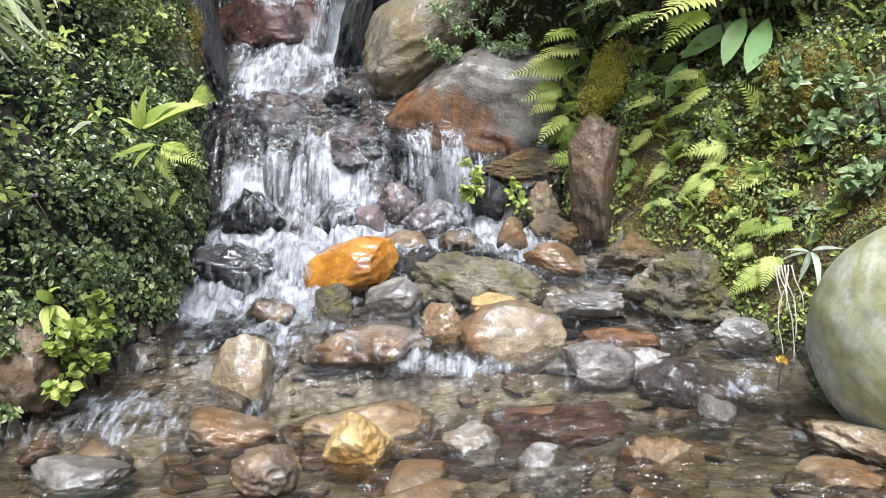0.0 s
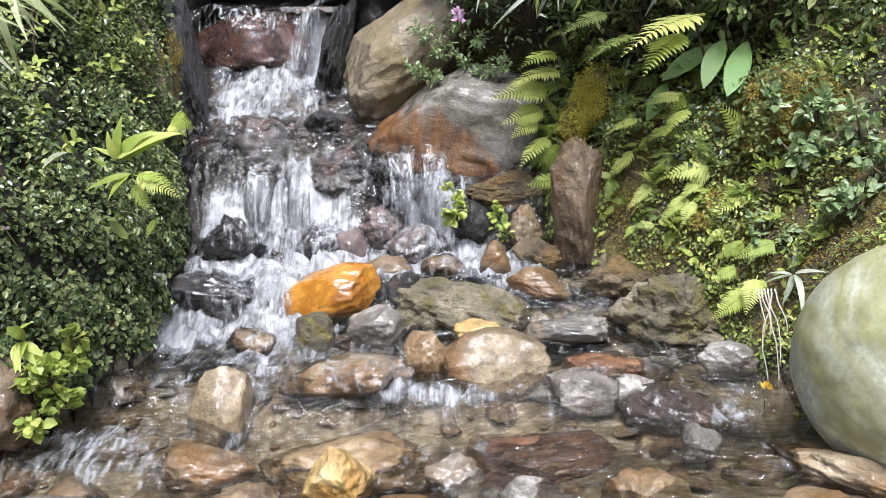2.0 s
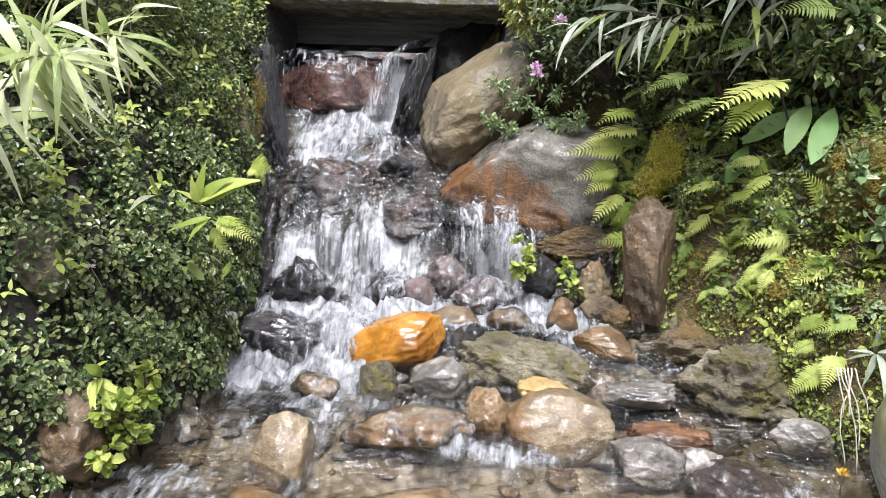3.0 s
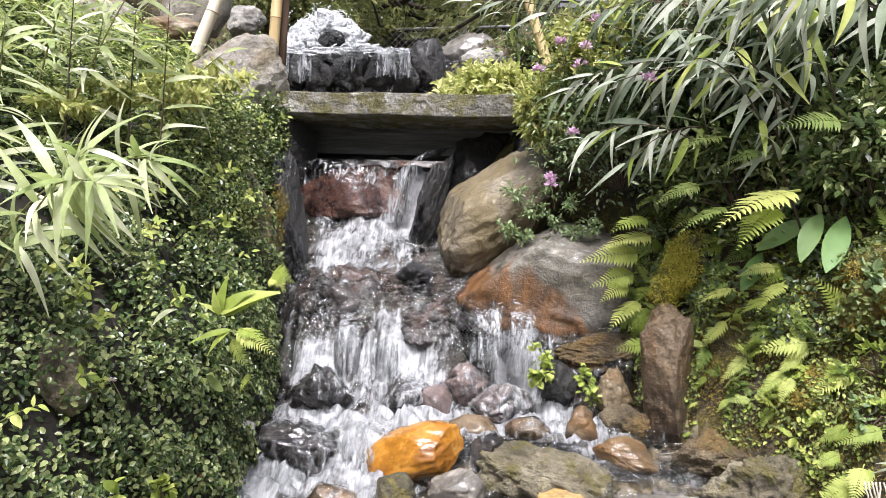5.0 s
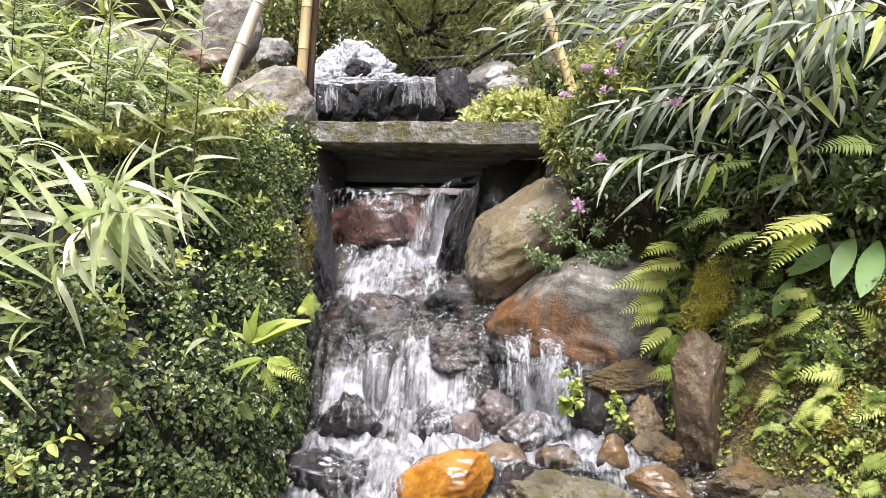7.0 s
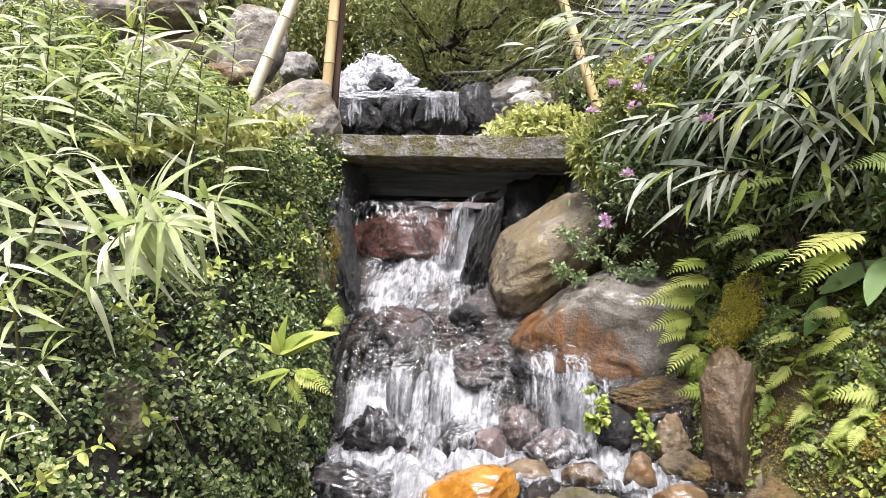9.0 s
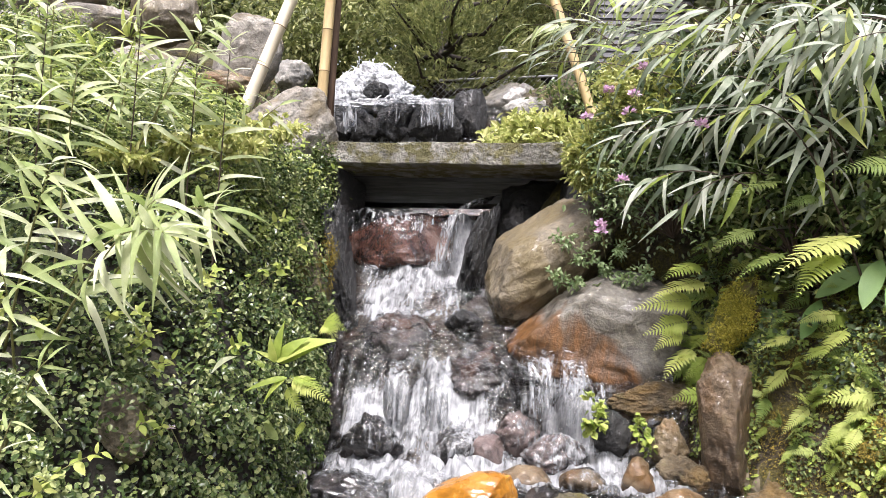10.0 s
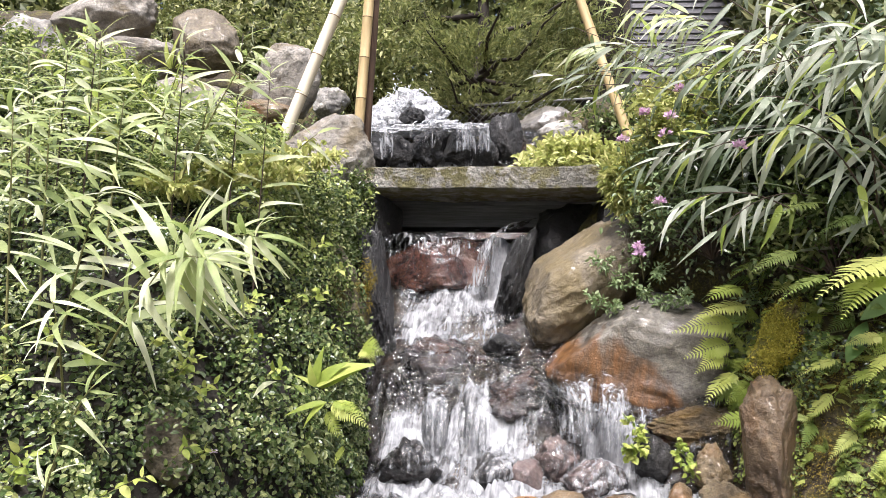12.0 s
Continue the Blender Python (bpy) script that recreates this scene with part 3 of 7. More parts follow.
LEAF2 = (np.array([[0, 0, 0], [0.45, 0.5, 0.10], [0.45, 0, 0.0], [0.45, -0.5, 0.10], [1, 0, -0.12]]), [(0, 2, 1), (0, 3, 2), (1, 2, 4), (2, 3, 4)])
LEAF_OVAL = (np.array([[0, 0, 0], [0.25, 0.42, 0.10], [0.68, 0.38, 0.08], [1, 0, -0.10], [0.68, -0.38, 0.08], [0.25, -0.42, 0.10]]), [(0, 3, 2, 1), (0, 5, 4, 3)])
LEAFLET = (np.array([[0, 0.1, 0], [0, -0.1, 0], [0.2, 0.5, 0.02], [0.2, -0.5, 0.02], [0.45, 0.36, 0.0], [0.45, -0.36, 0.0],
                     [0.55, 0.42, 0], [0.55, -0.42, 0], [0.8, 0.2, -0.05], [0.8, -0.2, -0.05], [1, 0, -0.12]]),
           [(0, 1, 3, 2), (2, 3, 5, 4), (4, 5, 7, 6), (6, 7, 9, 8), (8, 9, 10)])


def cloud(template, P, D, up, L, W):
    """Many leaves at once: places, directions, up vectors, lengths, widths. Returns vertices and faces."""
    tv, tf = template
    d, s, n = frames_of(D, up)
    k = len(tv)
    V = P[:, None, :] + tv[None, :, 0:1] * (d * L[:, None])[:, None, :] + tv[None, :, 1:2] * (s * W[:, None])[:, None, :] + tv[None, :, 2:3] * (n * L[:, None])[:, None, :]
    F = []
    for f in tf:
        F.append((np.array(f)[None, :] + (np.arange(len(P)) * k)[:, None]).tolist())
    return V.reshape(-1, 3), [x for g in F for x in g]


def leaf_stuff(name, P, D, up, L, W, material, label, category, template=LEAF2):
    V, F = cloud(template, P, D, up, L, W)
    ob = new(name, mesh_of(name, V.tolist(), F, material, False))
    return tagged(ob, label, category, kind="stuff")


def tube(points, radii, sides=6):
    pts = np.array(points, float)
    V, F = [], []
    for i, p in enumerate(pts):
        t = pts[min(i + 1, len(pts) - 1)] - pts[max(i - 1, 0)]
        t /= np.linalg.norm(t) + 1e-9
        a = np.cross(t, (0.31, 0.77, 0.55))
        a /= np.linalg.norm(a)
        b = np.cross(t, a)
        r = radii[i] if hasattr(radii, "__len__") else radii
        for k in range(sides):
            q = 2 * math.pi * k / sides
            V.append(p + r * (math.cos(q) * a + math.sin(q) * b))
    for i in range(len(pts) - 1):
        for k in range(sides):
            k2 = (k + 1) % sides
            F.append((i * sides + k, i * sides + k2, (i + 1) * sides + k2, (i + 1) * sides + k))
    F.append(tuple(range(sides))[::-1])
    F.append(tuple((len(pts) - 1) * sides + k for k in range(sides)))
    return V, F


def merge(groups):
    V, F = [], []
    for v, f in groups:
        o = len(V)
        V.extend([tuple(map(float, p)) for p in v])
        F.extend([tuple(i + o for i in q) for q in f])
    return V, F


# ---- ground and water ----
def steps_axis(*spans):
    out = []
    for a, b, s in spans:
        out.extend(np.arange(a, b, s))
    out.append(spans[-1][1])
    return np.array(out)


def grid_faces(nx, ny):
    i = np.arange(nx - 1)[None, :] + nx * np.arange(ny - 1)[:, None]
    return np.stack([i, i + 1, i + 1 + nx, i + nx], -1).reshape(-1, 4)


gx = steps_axis((-400, -40, 60), (-40, -8, 4), (-8, -3, 0.25), (-3, 2.4, 0.035), (2.4, 6, 0.3), (6, 40, 4), (40, 400, 60))
gy = steps_axis((-300, -20, 40), (-20, 0, 2), (0, 1.2, 0.15), (1.2, 5, 0.035), (5, 9, 0.12), (9, 20, 1), (20, 400, 40))
GX, GY = np.meshgrid(gx, gy)
GZ = ground_level(GX, GY)
faces = grid_faces(len(gx), len(gy))
ground_me = mesh_of("ground", np.stack([GX, GY, GZ], -1).reshape(-1, 3).tolist(), faces.tolist(), M_GROUND)
ground_me.materials.append(M_BED)
ground_me.materials.append(M_DARK_CASCADE)
ground_me.materials.append(M_EARTH_SHADE)
cx = GX.reshape(-1)[faces].mean(1)
cy = GY.reshape(-1)[faces].mean(1)
inbed = (cx > bank_left(cy) - 0.03) & (cx < bank_right(cy) + 0.03) & (cy < 7.5) & (cy > -12)
# Index 3 is the earth below the ivy, with its shade painted in.
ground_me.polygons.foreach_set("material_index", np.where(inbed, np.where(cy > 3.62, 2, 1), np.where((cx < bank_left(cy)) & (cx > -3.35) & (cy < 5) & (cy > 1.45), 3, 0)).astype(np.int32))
tagged(new("ground", ground_me), "dark earth slope with moss and a gravel stream bed", "ground", kind="structure")


def spot(x, y, px, py, rx, ry, power):
    return power * np.exp(-(((x - px) / rx) ** 4 + ((y - py) / ry) ** 4))


def foam_and_glint_at(x, y):
    """How white the water is: falls, chute, churned pools, and glints painted as faint foam."""
    x, y = x + 0.035 * soft_noise(x, y, 11.0, 21.0), y + 0.045 * soft_noise(x, y, 9.0, 22.0) + 0.02 * soft_noise(x, y, 27.0, 23.0)
    f = np.maximum(spot(x, y, -0.95, 4.44, 0.34, 0.25, 1.0), spot(x, y, -0.69, 4.66, 0.08, 0.16, 1.3))
    for s in ((-0.98, 3.76, 0.16, 0.14, 1.1), (-0.74, 3.78, 0.40, 0.17, 1.05), (-0.58, 3.60, 0.52, 0.17, 1.1), (-0.66, 3.80, 0.17, 0.19, 1.1), (-0.80, 3.71, 0.38, 0.12, 1.05), (-0.46, 3.70, 0.15, 0.11, 0.95), (-0.66, 3.54, 0.56, 0.15, 1.05),
              (-0.18, 3.84, 0.10, 0.16, 0.75), (-0.04, 3.76, 0.17, 0.18, 1.15), (0.03, 3.64, 0.24, 0.17, 1.15), (0.22, 3.50, 0.20, 0.12, 1.05), (0.05, 3.52, 0.42, 0.14, 1.1), (-0.4, 3.6, 0.2, 0.15, 0.6),
              (-0.64, 3.32, 0.17, 0.18, 1.2), (-0.8, 3.16, 0.34, 0.12, 1.05), (-1.03, 3.2, 0.16, 0.24, 1.05), (-0.72, 3.02, 0.14, 0.16, 0.95), (-0.3, 2.95, 0.22, 0.08, 0.6), (-1.00, 2.38, 0.48, 0.20, 0.56), (-0.78, 2.46, 0.34, 0.15, 0.5), (-0.85, 2.66, 0.3, 0.16, 0.46), (-0.95, 2.95, 0.22, 0.14, 0.5), (-1.5, 6.32, 0.6, 0.10, 0.42),
              (0.0, 2.69, 0.42, 0.06, 0.72), (0.34, 3.42, 0.16, 0.12, 0.85), (0.55, 3.14, 0.18, 0.07, 0.7), (-0.55, 3.0, 0.22, 0.12, 0.75), (-0.62, 2.83, 0.14, 0.13, 0.65),
              (-0.80, 4.00, 0.46, 0.14, 0.52), (-0.85, 4.16, 0.46, 0.12, 0.44), (-0.16, 3.94, 0.24, 0.14, 0.72), (-0.9, 4.72, 0.4, 0.05, 0.5), (1.0, 2.53, 0.12, 0.08, 0.7), (-0.75, 2.62, 0.2, 0.15, 0.35),
              (-1.0, 2.1, 0.3, 0.12, 0.4), (0.15, 2.62, 0.9, 0.05, 0.22), (-0.6, 2.3, 0.5, 0.1, 0.25), (-1.6, 6.5, 0.5, 0.25, 0.9)):
        f = np.maximum(f, spot(x, y, *s))
    # Faint floor of streaks: reflections off the ripples painted in as foam.
    return np.maximum(f, np.clip((y - 1.7) / 0.5, 0.35, 1) * (0.36 + 0.15 * soft_noise(x, y, 5.0, 9.0)))


wx = np.arange(-1.82, 1.98, 0.016)
wy = steps_axis((-12.0, -1.0, 0.5), (-1.0, 1.4, 0.1), (1.4, 4.8, 0.016), (4.8, 6.2, 0.08), (6.2, 7.4, 0.03))
WX, WY = np.meshgrid(wx, wy)
WX = WX + table(WY, (4.8, 0), (6.3, -0.6))
FO = foam_and_glint_at(WX, WY)
FO = FO + np.clip(FO - 0.35, 0, 1) * 0.55 * (soft_noise(WX, WY, 13.0, 12.0) + 0.5 * soft_noise(WX, WY, 31.0, 13.0))
WZ = water_level(WX, WY)
WZ = WZ + (0.008 * soft_noise(WX, WY, 22.0, 3.0) + 0.006 * soft_noise(WX, WY, 57.0, 4.0)) + np.clip(FO - 0.3, 0, 1) * (0.020 * soft_noise(WX, WY * 1.2, 27.0, 5.0) + 0.014 * soft_noise(WX, WY * 1.4, 66.0, 6.0) + 0.006 * soft_noise(WX, WY * 0.8, 150.0, 7.0))
CHURN = np.array([noise.fractal(Vector((a * 11.0, b * 13.0, 3.0)), 0.8, 2.0, 4) if c > 0.55 else 0.0 for a, b, c in zip(WX.reshape(-1), WY.reshape(-1), FO.reshape(-1))]).reshape(WX.shape)
WZ = WZ + 0.05 * CHURN * np.clip((FO - 0.55) / 0.3, 0, 1)
keep = WZ > ground_level(WX, WY) - 0.05
wf = grid_faces(len(wx), len(wy))
wf = wf[keep.reshape(-1)[wf].any(1)]
water_me = mesh_of("water", np.stack([WX, WY, WZ], -1).reshape(-1, 3).tolist(), wf.tolist(), M_WATER)
run = np.concatenate([[0], np.cumsum(np.hypot(np.diff(wy), np.diff(water_level(-0.4 + 0 * wy, wy))))])
FLOW = np.stack([WX, np.broadcast_to(run[:, None], WX.shape)], -1).reshape(-1, 2)
loops = np.empty(len(water_me.loops), np.int32)
water_me.loops.foreach_get("vertex_index", loops)
water_me.uv_layers.new(name="flow").data.foreach_set("uv", FLOW[loops].reshape(-1))
water_me.attributes.new("foam", 'FLOAT', 'POINT').data.foreach_set("value", FO.reshape(-1))
tagged(new("water", water_me), "clear shallow stream breaking white over stones", "water", kind="structure")


def spray(name, centre, spread, count, seed, size=0.006, label="white spray and drops of splashing water"):
    r = np.random.default_rng(seed)
    tet = np.array([[1, 1, 1], [1, -1, -1], [-1, 1, -1], [-1, -1, 1]]) * 0.7
    tf = [(0, 1, 2), (0, 3, 1), (0, 2, 3), (1, 3, 2)]
    groups = []
    for _ in range(count):
        p = np.array(centre) + r.normal(size=3) * np.array(spread)
        groups.append((p + tet * size * r.uniform(0.3, 1.3) * np.array([1, 1, r.uniform(0.8, 2.2)]), tf))
    V, F = merge(groups)
    return tagged(new(name, mesh_of(name, V, F, M_SPRAY)), label, "water", kind="stuff")


def curtain(name, a, b, fall, out, seed, material, label, back=0.0, ragged=0.25):
    """A sheet of water over a lip from a to b: it runs up from behind, goes out and drops, torn along its lower edge."""
    r = np.random.default_rng(seed)
    a, b, out = np.array(a, float), np.array(b, float), np.array(out, float)
    n, k = max(6, int(np.linalg.norm(b - a) / 0.012)), 16
    ph = r.uniform(0, 6.28, 4)
    V = []
    for i in range(n + 1):
        u = i / n
        p = a + (b - a) * u
        p = p + np.array([0, 0.03 * math.sin(13 * u + ph[3]), 0.012 * math.sin(19 * u + ph[0])]) * min(1.0, 2.5 * float(np.linalg.norm(b - a)))
        wob = 0.5 * math.sin(9 * u + ph[0]) + 0.3 * math.sin(23 * u + ph[1]) + 0.2 * math.sin(57 * u + ph[2])
        drop = fall * (1 - ragged * (0.5 + 0.5 * wob))
        reach = 1 + 0.25 * wob
        for q in range(k + 1):
            t_ = q / k
            if t_ < 0.25 and back:
                w_ = (0.25 - t_) / 0.25
                V.append(p - out / (np.linalg.norm(out[:2]) + 1e-9) * back * w_ + np.array([0, 0, 0.01 + 0.25 * back * w_ + 0.006 * wob]))
            else:
                w_ = (t_ - 0.25) / 0.75 if back else t_
                V.append(p + out * reach * w_ + np.array([0.012 * wob * w_, 0.006 * math.sin(40 * u + 9 * w_), 0.01 - drop * w_ * w_]))
    me = mesh_of(name, [tuple(p) for p in V], grid_faces(k + 1, n + 1).tolist(), material)
    return tagged(new(name, me), label, "water", kind="stuff")


curtain("water_sheet", (-1.43, 4.57, 1.615), (-0.76, 4.56, 1.60), 0.16, (0, -0.05, 0), 1, M_FILM_DRIPS, "thin clear sheet of water running over the red rock", 0.16, 0.8)
curtain("water_sheet", (-0.71, 4.66, 1.62), (-0.60, 4.64, 1.68), 0.42, (-0.12, -0.14, 0), 2, M_FILM_WHITE, "white water pouring between the red rock and the black one", 0.2)
curtain("water_sheet", (-1.46, 4.60, 1.56), (-1.38, 4.56, 1.50), 0.40, (0.10, -0.10, 0), 3, M_FILM, "thin white water running down beside the red rock", 0.1)
curtain("water_sheet", (-0.34, 3.96, 0.84), (0.02, 3.88, 0.84), 0.36, (0.06, -0.16, 0), 5, M_FILM, "streaked sheet of water falling from the ledge", 0.12, 0.4)
curtain("water_sheet", (-0.98, 3.97, 0.78), (-0.62, 3.92, 0.74), 0.38, (0.0, -0.16, 0), 4, M_FILM, "streaked sheet of water falling from the broad ledge", 0.12, 0.4)
for k, (x0, x1, y, z) in enumerate(((-0.93, -0.82, 3.93, 0.72), (-0.76, -0.62, 3.90, 0.70), (-0.24, -0.13, 3.90, 0.80), (-0.07, 0.03, 3.86, 0.79), (-1.16, -1.08, 3.95, 0.66))):
    curtain("water_sheet", (x0, y, z), (x1, y - 0.01, z - 0.01), 0.34, (0.02, -0.14, 0), 30 + k, M_FILM_WHITE, "narrow white rush of water down the fall", 0.06, 0.5)
curtain("water_sheet", (-1.22, 3.98, 0.74), (-0.98, 3.96, 0.76), 0.34, (0.0, -0.10, 0), 24, M_FILM_THIN, "thin streaks of water running down the dark rock", 0.12, 0.5)
curtain("water_sheet", (-0.76, 3.36, 0.34), (-0.55, 3.34, 0.32), 0.20, (0, -0.10, 0), 6, M_FILM_WHITE, "white water falling between the stones", 0.1)
curtain("water_sheet", (-0.50, 2.70, 0.135), (-0.08, 2.68, 0.125), 0.11, (0, -0.05, 0), 7, M_FILM_THIN, "thin clear water dripping over a flat stone", 0.12, 0.5)
curtain("water_sheet", (-1.99, 6.28, 2.73), (-1.85, 6.27, 2.72), 0.30, (0.04, -0.05, 0), 8, M_FILM_WHITE, "white water falling over the upper ledge", 0.2)
curtain("water_sheet", (-1.30, 6.26, 2.72), (-1.03, 6.25, 2.70), 0.28, (0.02, -0.05, 0), 9, M_FILM_WHITE, "white water falling over the upper ledge", 0.2)
curtain("water_sheet", (-1.86, 6.27, 2.72), (-1.29, 6.26, 2.72), 0.24, (0.0, -0.03, 0), 10, M_FILM, "thin white threads of water over the upper ledge", 0.25, 0.8)
curtain("water_sheet", (-2.20, 6.34, 2.72), (-2.04, 6.30, 2.72), 0.30, (0.0, -0.04, 0), 13, M_FILM_WHITE, "white water falling beside the upper ledge", 0.2)
curtain("water_sheet", (0.98, 2.56, 0.055), (1.10, 2.58, 0.055), 0.13, (0.0, -0.03, 0), 14, M_FILM, "small fall of clear water beside the boulder", 0.06)


def burst(name, centre, reach, rise, count, seed, thick, label):
    """Threads of water thrown up from a centre and falling back in arcs."""
    r = np.random.default_rng(seed)
    groups = []
    for _ in range(count):
        a = r.uniform(0, 2 * math.pi)
        out = np.array([math.cos(a) * reach * r.uniform(0.15, 1.1), math.sin(a) * reach * 0.45, 0])
        up = rise * r.uniform(0.45, 1.1)
        s0 = r.uniform(0, 0.55)
        s1 = min(1.15, s0 + r.uniform(0.2, 0.6))
        pts, rad = [], []
        th = thick * r.uniform(0.4, 1.4)
        for s in np.linspace(s0, s1, 6):
            pts.append(np.array(centre) + out * s + np.array([0, 0, up * 4 * s * (1 - s) * 0.9]) + r.normal(size=3) * 0.008)
            rad.append(th * (0.3 + math.sin(math.pi * (s - s0) / (s1 - s0) * 0.94 + 0.1)))
        groups.append(tube(pts, rad, 5))
    V, F = merge(groups)
    return tagged(new(name, mesh_of(name, V, F, M_SPRAY)), label, "water", kind="stuff")


burst("splash_jets", (-1.88, 6.70, 2.84), 0.32, 0.36, 70, 15, 0.005, "white water thrown up at the head of the upper fall")
burst("splash_jets", (-1.62, 6.56, 2.72), 0.42, 0.12, 40, 16, 0.004, "white water running off the upper rocks")
spray("spray", (-0.76, 3.70, 0.48), (0.24, 0.08, 0.08), 90, 11, 0.0022)
spray("spray", (-0.75, 3.28, 0.28), (0.22, 0.08, 0.05), 50, 17, 0.002)
spray("spray", (-0.10, 3.62, 0.48), (0.15, 0.07, 0.08), 60, 12, 0.002)
spray("spray", (-0.95, 4.42, 1.22), (0.16, 0.10, 0.07), 60, 13, 0.0022)
spray("spray", (-1.85, 6.6, 3.0), (0.20, 0.1, 0.12), 120, 14, 0.008)


def rubble(name, n, box, size, material, seed, label):
    """Small broken stones strewn over the stream bed."""
    r = np.random.default_rng(seed)
    shapes = []
    v, f = BALL[3]
    for k in range(8):
        q = v * (1 + 0.35 * lumps(v, 1.0, seed + k))[:, None]
        for _ in range(8):
            m = r.normal(size=3)
            m /= np.linalg.norm(m)
            q = q - 0.9 * np.maximum(q @ m - r.uniform(0.5, 0.8), 0)[:, None] * m
        shapes.append(q)
    groups = []
    for _ in range(n):
        x, y = r.uniform(box[0], box[1]), r.uniform(box[2], box[3])
        if not bank_left(y) - 0.06 < x < bank_right(y) + 0.02:
            continue
        s = size * r.uniform(0.35, 1.0) ** 1.3
        z = float(ground_level(np.array(x), np.array(y)))
        a = r.uniform(0, 6.28)
        q = shapes[r.integers(0, 8)] * np.array([s * r.uniform(0.8, 1.3), s, s * r.uniform(0.45, 0.8)])
        q = q @ np.array([[math.cos(a), -math.sin(a), 0], [math.sin(a), math.cos(a), 0], [0, 0, 1]])
        groups.append((q + np.array([x, y, z + s * 0.25]), f))
    V, F = merge(groups)
    return tagged(new(name, mesh_of(name, V, F, material)), label, "stones", kind="stuff")


rubble("rubble", 80, (-1.3, 1.4, 1.7, 3.0), 0.055, M_TAN, 201, "small tan and brown stones on the stream bed")
rubble("rubble", 80, (-1.3, 1.4, 1.7, 3.0), 0.075, M_BROWN_WET, 202, "small wet brown stones on the stream bed")
rubble("rubble", 150, (-1.2, 1.2, 2.7, 3.7), 0.075, M_GREY_WET, 203, "small wet grey stones between the steps")
rubble("rubble", 100, (-1.2, 1.2, 2.9, 3.7), 0.085, M_BLACK_WET_SHADE, 204, "small wet black stones between the steps")
rubble("rubble", 16, (-1.2, 1.2, 1.6, 2.65), 0.15, M_BROWN_WET, 206, "broad brown stones lying under the pool's water")
rubble("rubble", 6, (-1.2, 1.2, 1.6, 2.65), 0.09, M_TAN, 207, "tan stones lying under the pool's water")
# Added to darken the bed below the slab: shade painted as black stones.
rubble("rubble", 90, (-1.7, -0.3, 4.95, 6.3), 0.12, M_BLACK_WET_SHADE, 208, "black stones standing for the shade under the bridge")

# ---- stones of the pool and the steps ----
rock("stone", "tan angular stone standing wet in the shallow stream", (-0.723, 2.64, -0.01), (0.245, 0.22, 0.32), 11, M_TAN, 10, (0, -8), 5, 0.09, 4)
rock("stone", "brown-grey wedge stone lying wet in the pool", (-0.672, 2.36, -0.105), (0.31, 0.24, 0.15), 12, M_BROWN_WET, -12, (0, 8), 7, level=4)
rock("stone", "ochre knobbly stone half out of the pool", (-0.244, 2.22, -0.07), (0.232, 0.2, 0.23), 13, M_YELLOW, 20, (0, 0), 6, 0.2, 4)
rock("stone", "brown rounded wet stone in the pool", (-0.464, 2.02, -0.06), (0.19, 0.17, 0.15), 14, M_BROWN_WET, 0, (0, 0), 2, level=4)
rock("stone", "pale grey flat stone under thin water", (-1.02, 2.07, -0.095), (0.30, 0.24, 0.10), 15, M_GREY_WET, 8, (0, 0), 4, level=4)
rock("stone", "orange-brown broad stone just under the water", (-0.266, 2.47, -0.128), (0.58, 0.40, 0.17), 16, M_AMBER_WET, 5, (0, 0), 3, level=4)
rock("stone", "grey-brown low wet stone in the pool", (0.10, 2.26, -0.085), (0.20, 0.18, 0.14), 17, M_GREY_WET, 0, (0, 0), 5, level=4)
rock("stone", "grey rippled wet stone at the pool's edge", (0.312, 2.07, -0.075), (0.23, 0.2, 0.14), 18, M_GREY_WET, 0, (0, 0), 5, level=4)
rock("stone", "tan-grey smooth stone half under the water", (0.615, 2.08, -0.075), (0.26, 0.24, 0.20), 19, M_TAN, 0, (0, 10), 3, level=4)
rock("stone", "dark red-brown broad stone under the water", (0.36, 2.44, -0.09), (0.50, 0.36, 0.15), 20, M_RED_WET, 0, (0, 0), 3, level=4)
veil(rock("stone", "tan flat-topped stone with water running over", (-0.305, 2.80, 0.055), (0.50, 0.28, 0.18), 21, M_TAN, 0, (4, 0), 6, 0.16, 4), M_FILM_THIN, "thin film of water running over a stone")
rock("stone", "tan upright stone beside a larger one", (-0.02, 2.86, 0.11), (0.165, 0.16, 0.21), 22, M_TAN, 0, (0, 0), 7, level=4)
rock("stone", "large pinkish tan rounded stone out of the water", (0.232, 2.88, 0.075), (0.40, 0.32, 0.28), 23, M_TAN, 0, (0, 0), 2, 0.08, 4)
rock("stone", "ochre smooth stone behind a larger stone", (0.196, 3.14, 0.12), (0.24, 0.17, 0.14), 24, M_YELLOW, 0, (0, 8), 3, level=4)
rock("flat_stone", "broad mossy grey slab stone among the steps", (0.13, 3.30, 0.185), (0.62, 0.36, 0.25), 25, M_SLABSTONE, -6, (12, 8), 8, 0.2, 5, True)
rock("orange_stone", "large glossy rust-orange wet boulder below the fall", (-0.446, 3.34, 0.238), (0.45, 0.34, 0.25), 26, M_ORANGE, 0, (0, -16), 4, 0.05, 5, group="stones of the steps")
rock("stone", "grey-tan wet stone with water dripping over", (-0.226, 3.10, 0.16), (0.24, 0.2, 0.2), 27, M_GREY_WET, 0, (0, 0), 6, level=4)
rock("stone", "dark mossy wet stone between two falls", (-0.456, 3.04, 0.15), (0.155, 0.15, 0.19), 28, M_MOSS_ROCK, 0, (0, 0), 6, level=4)
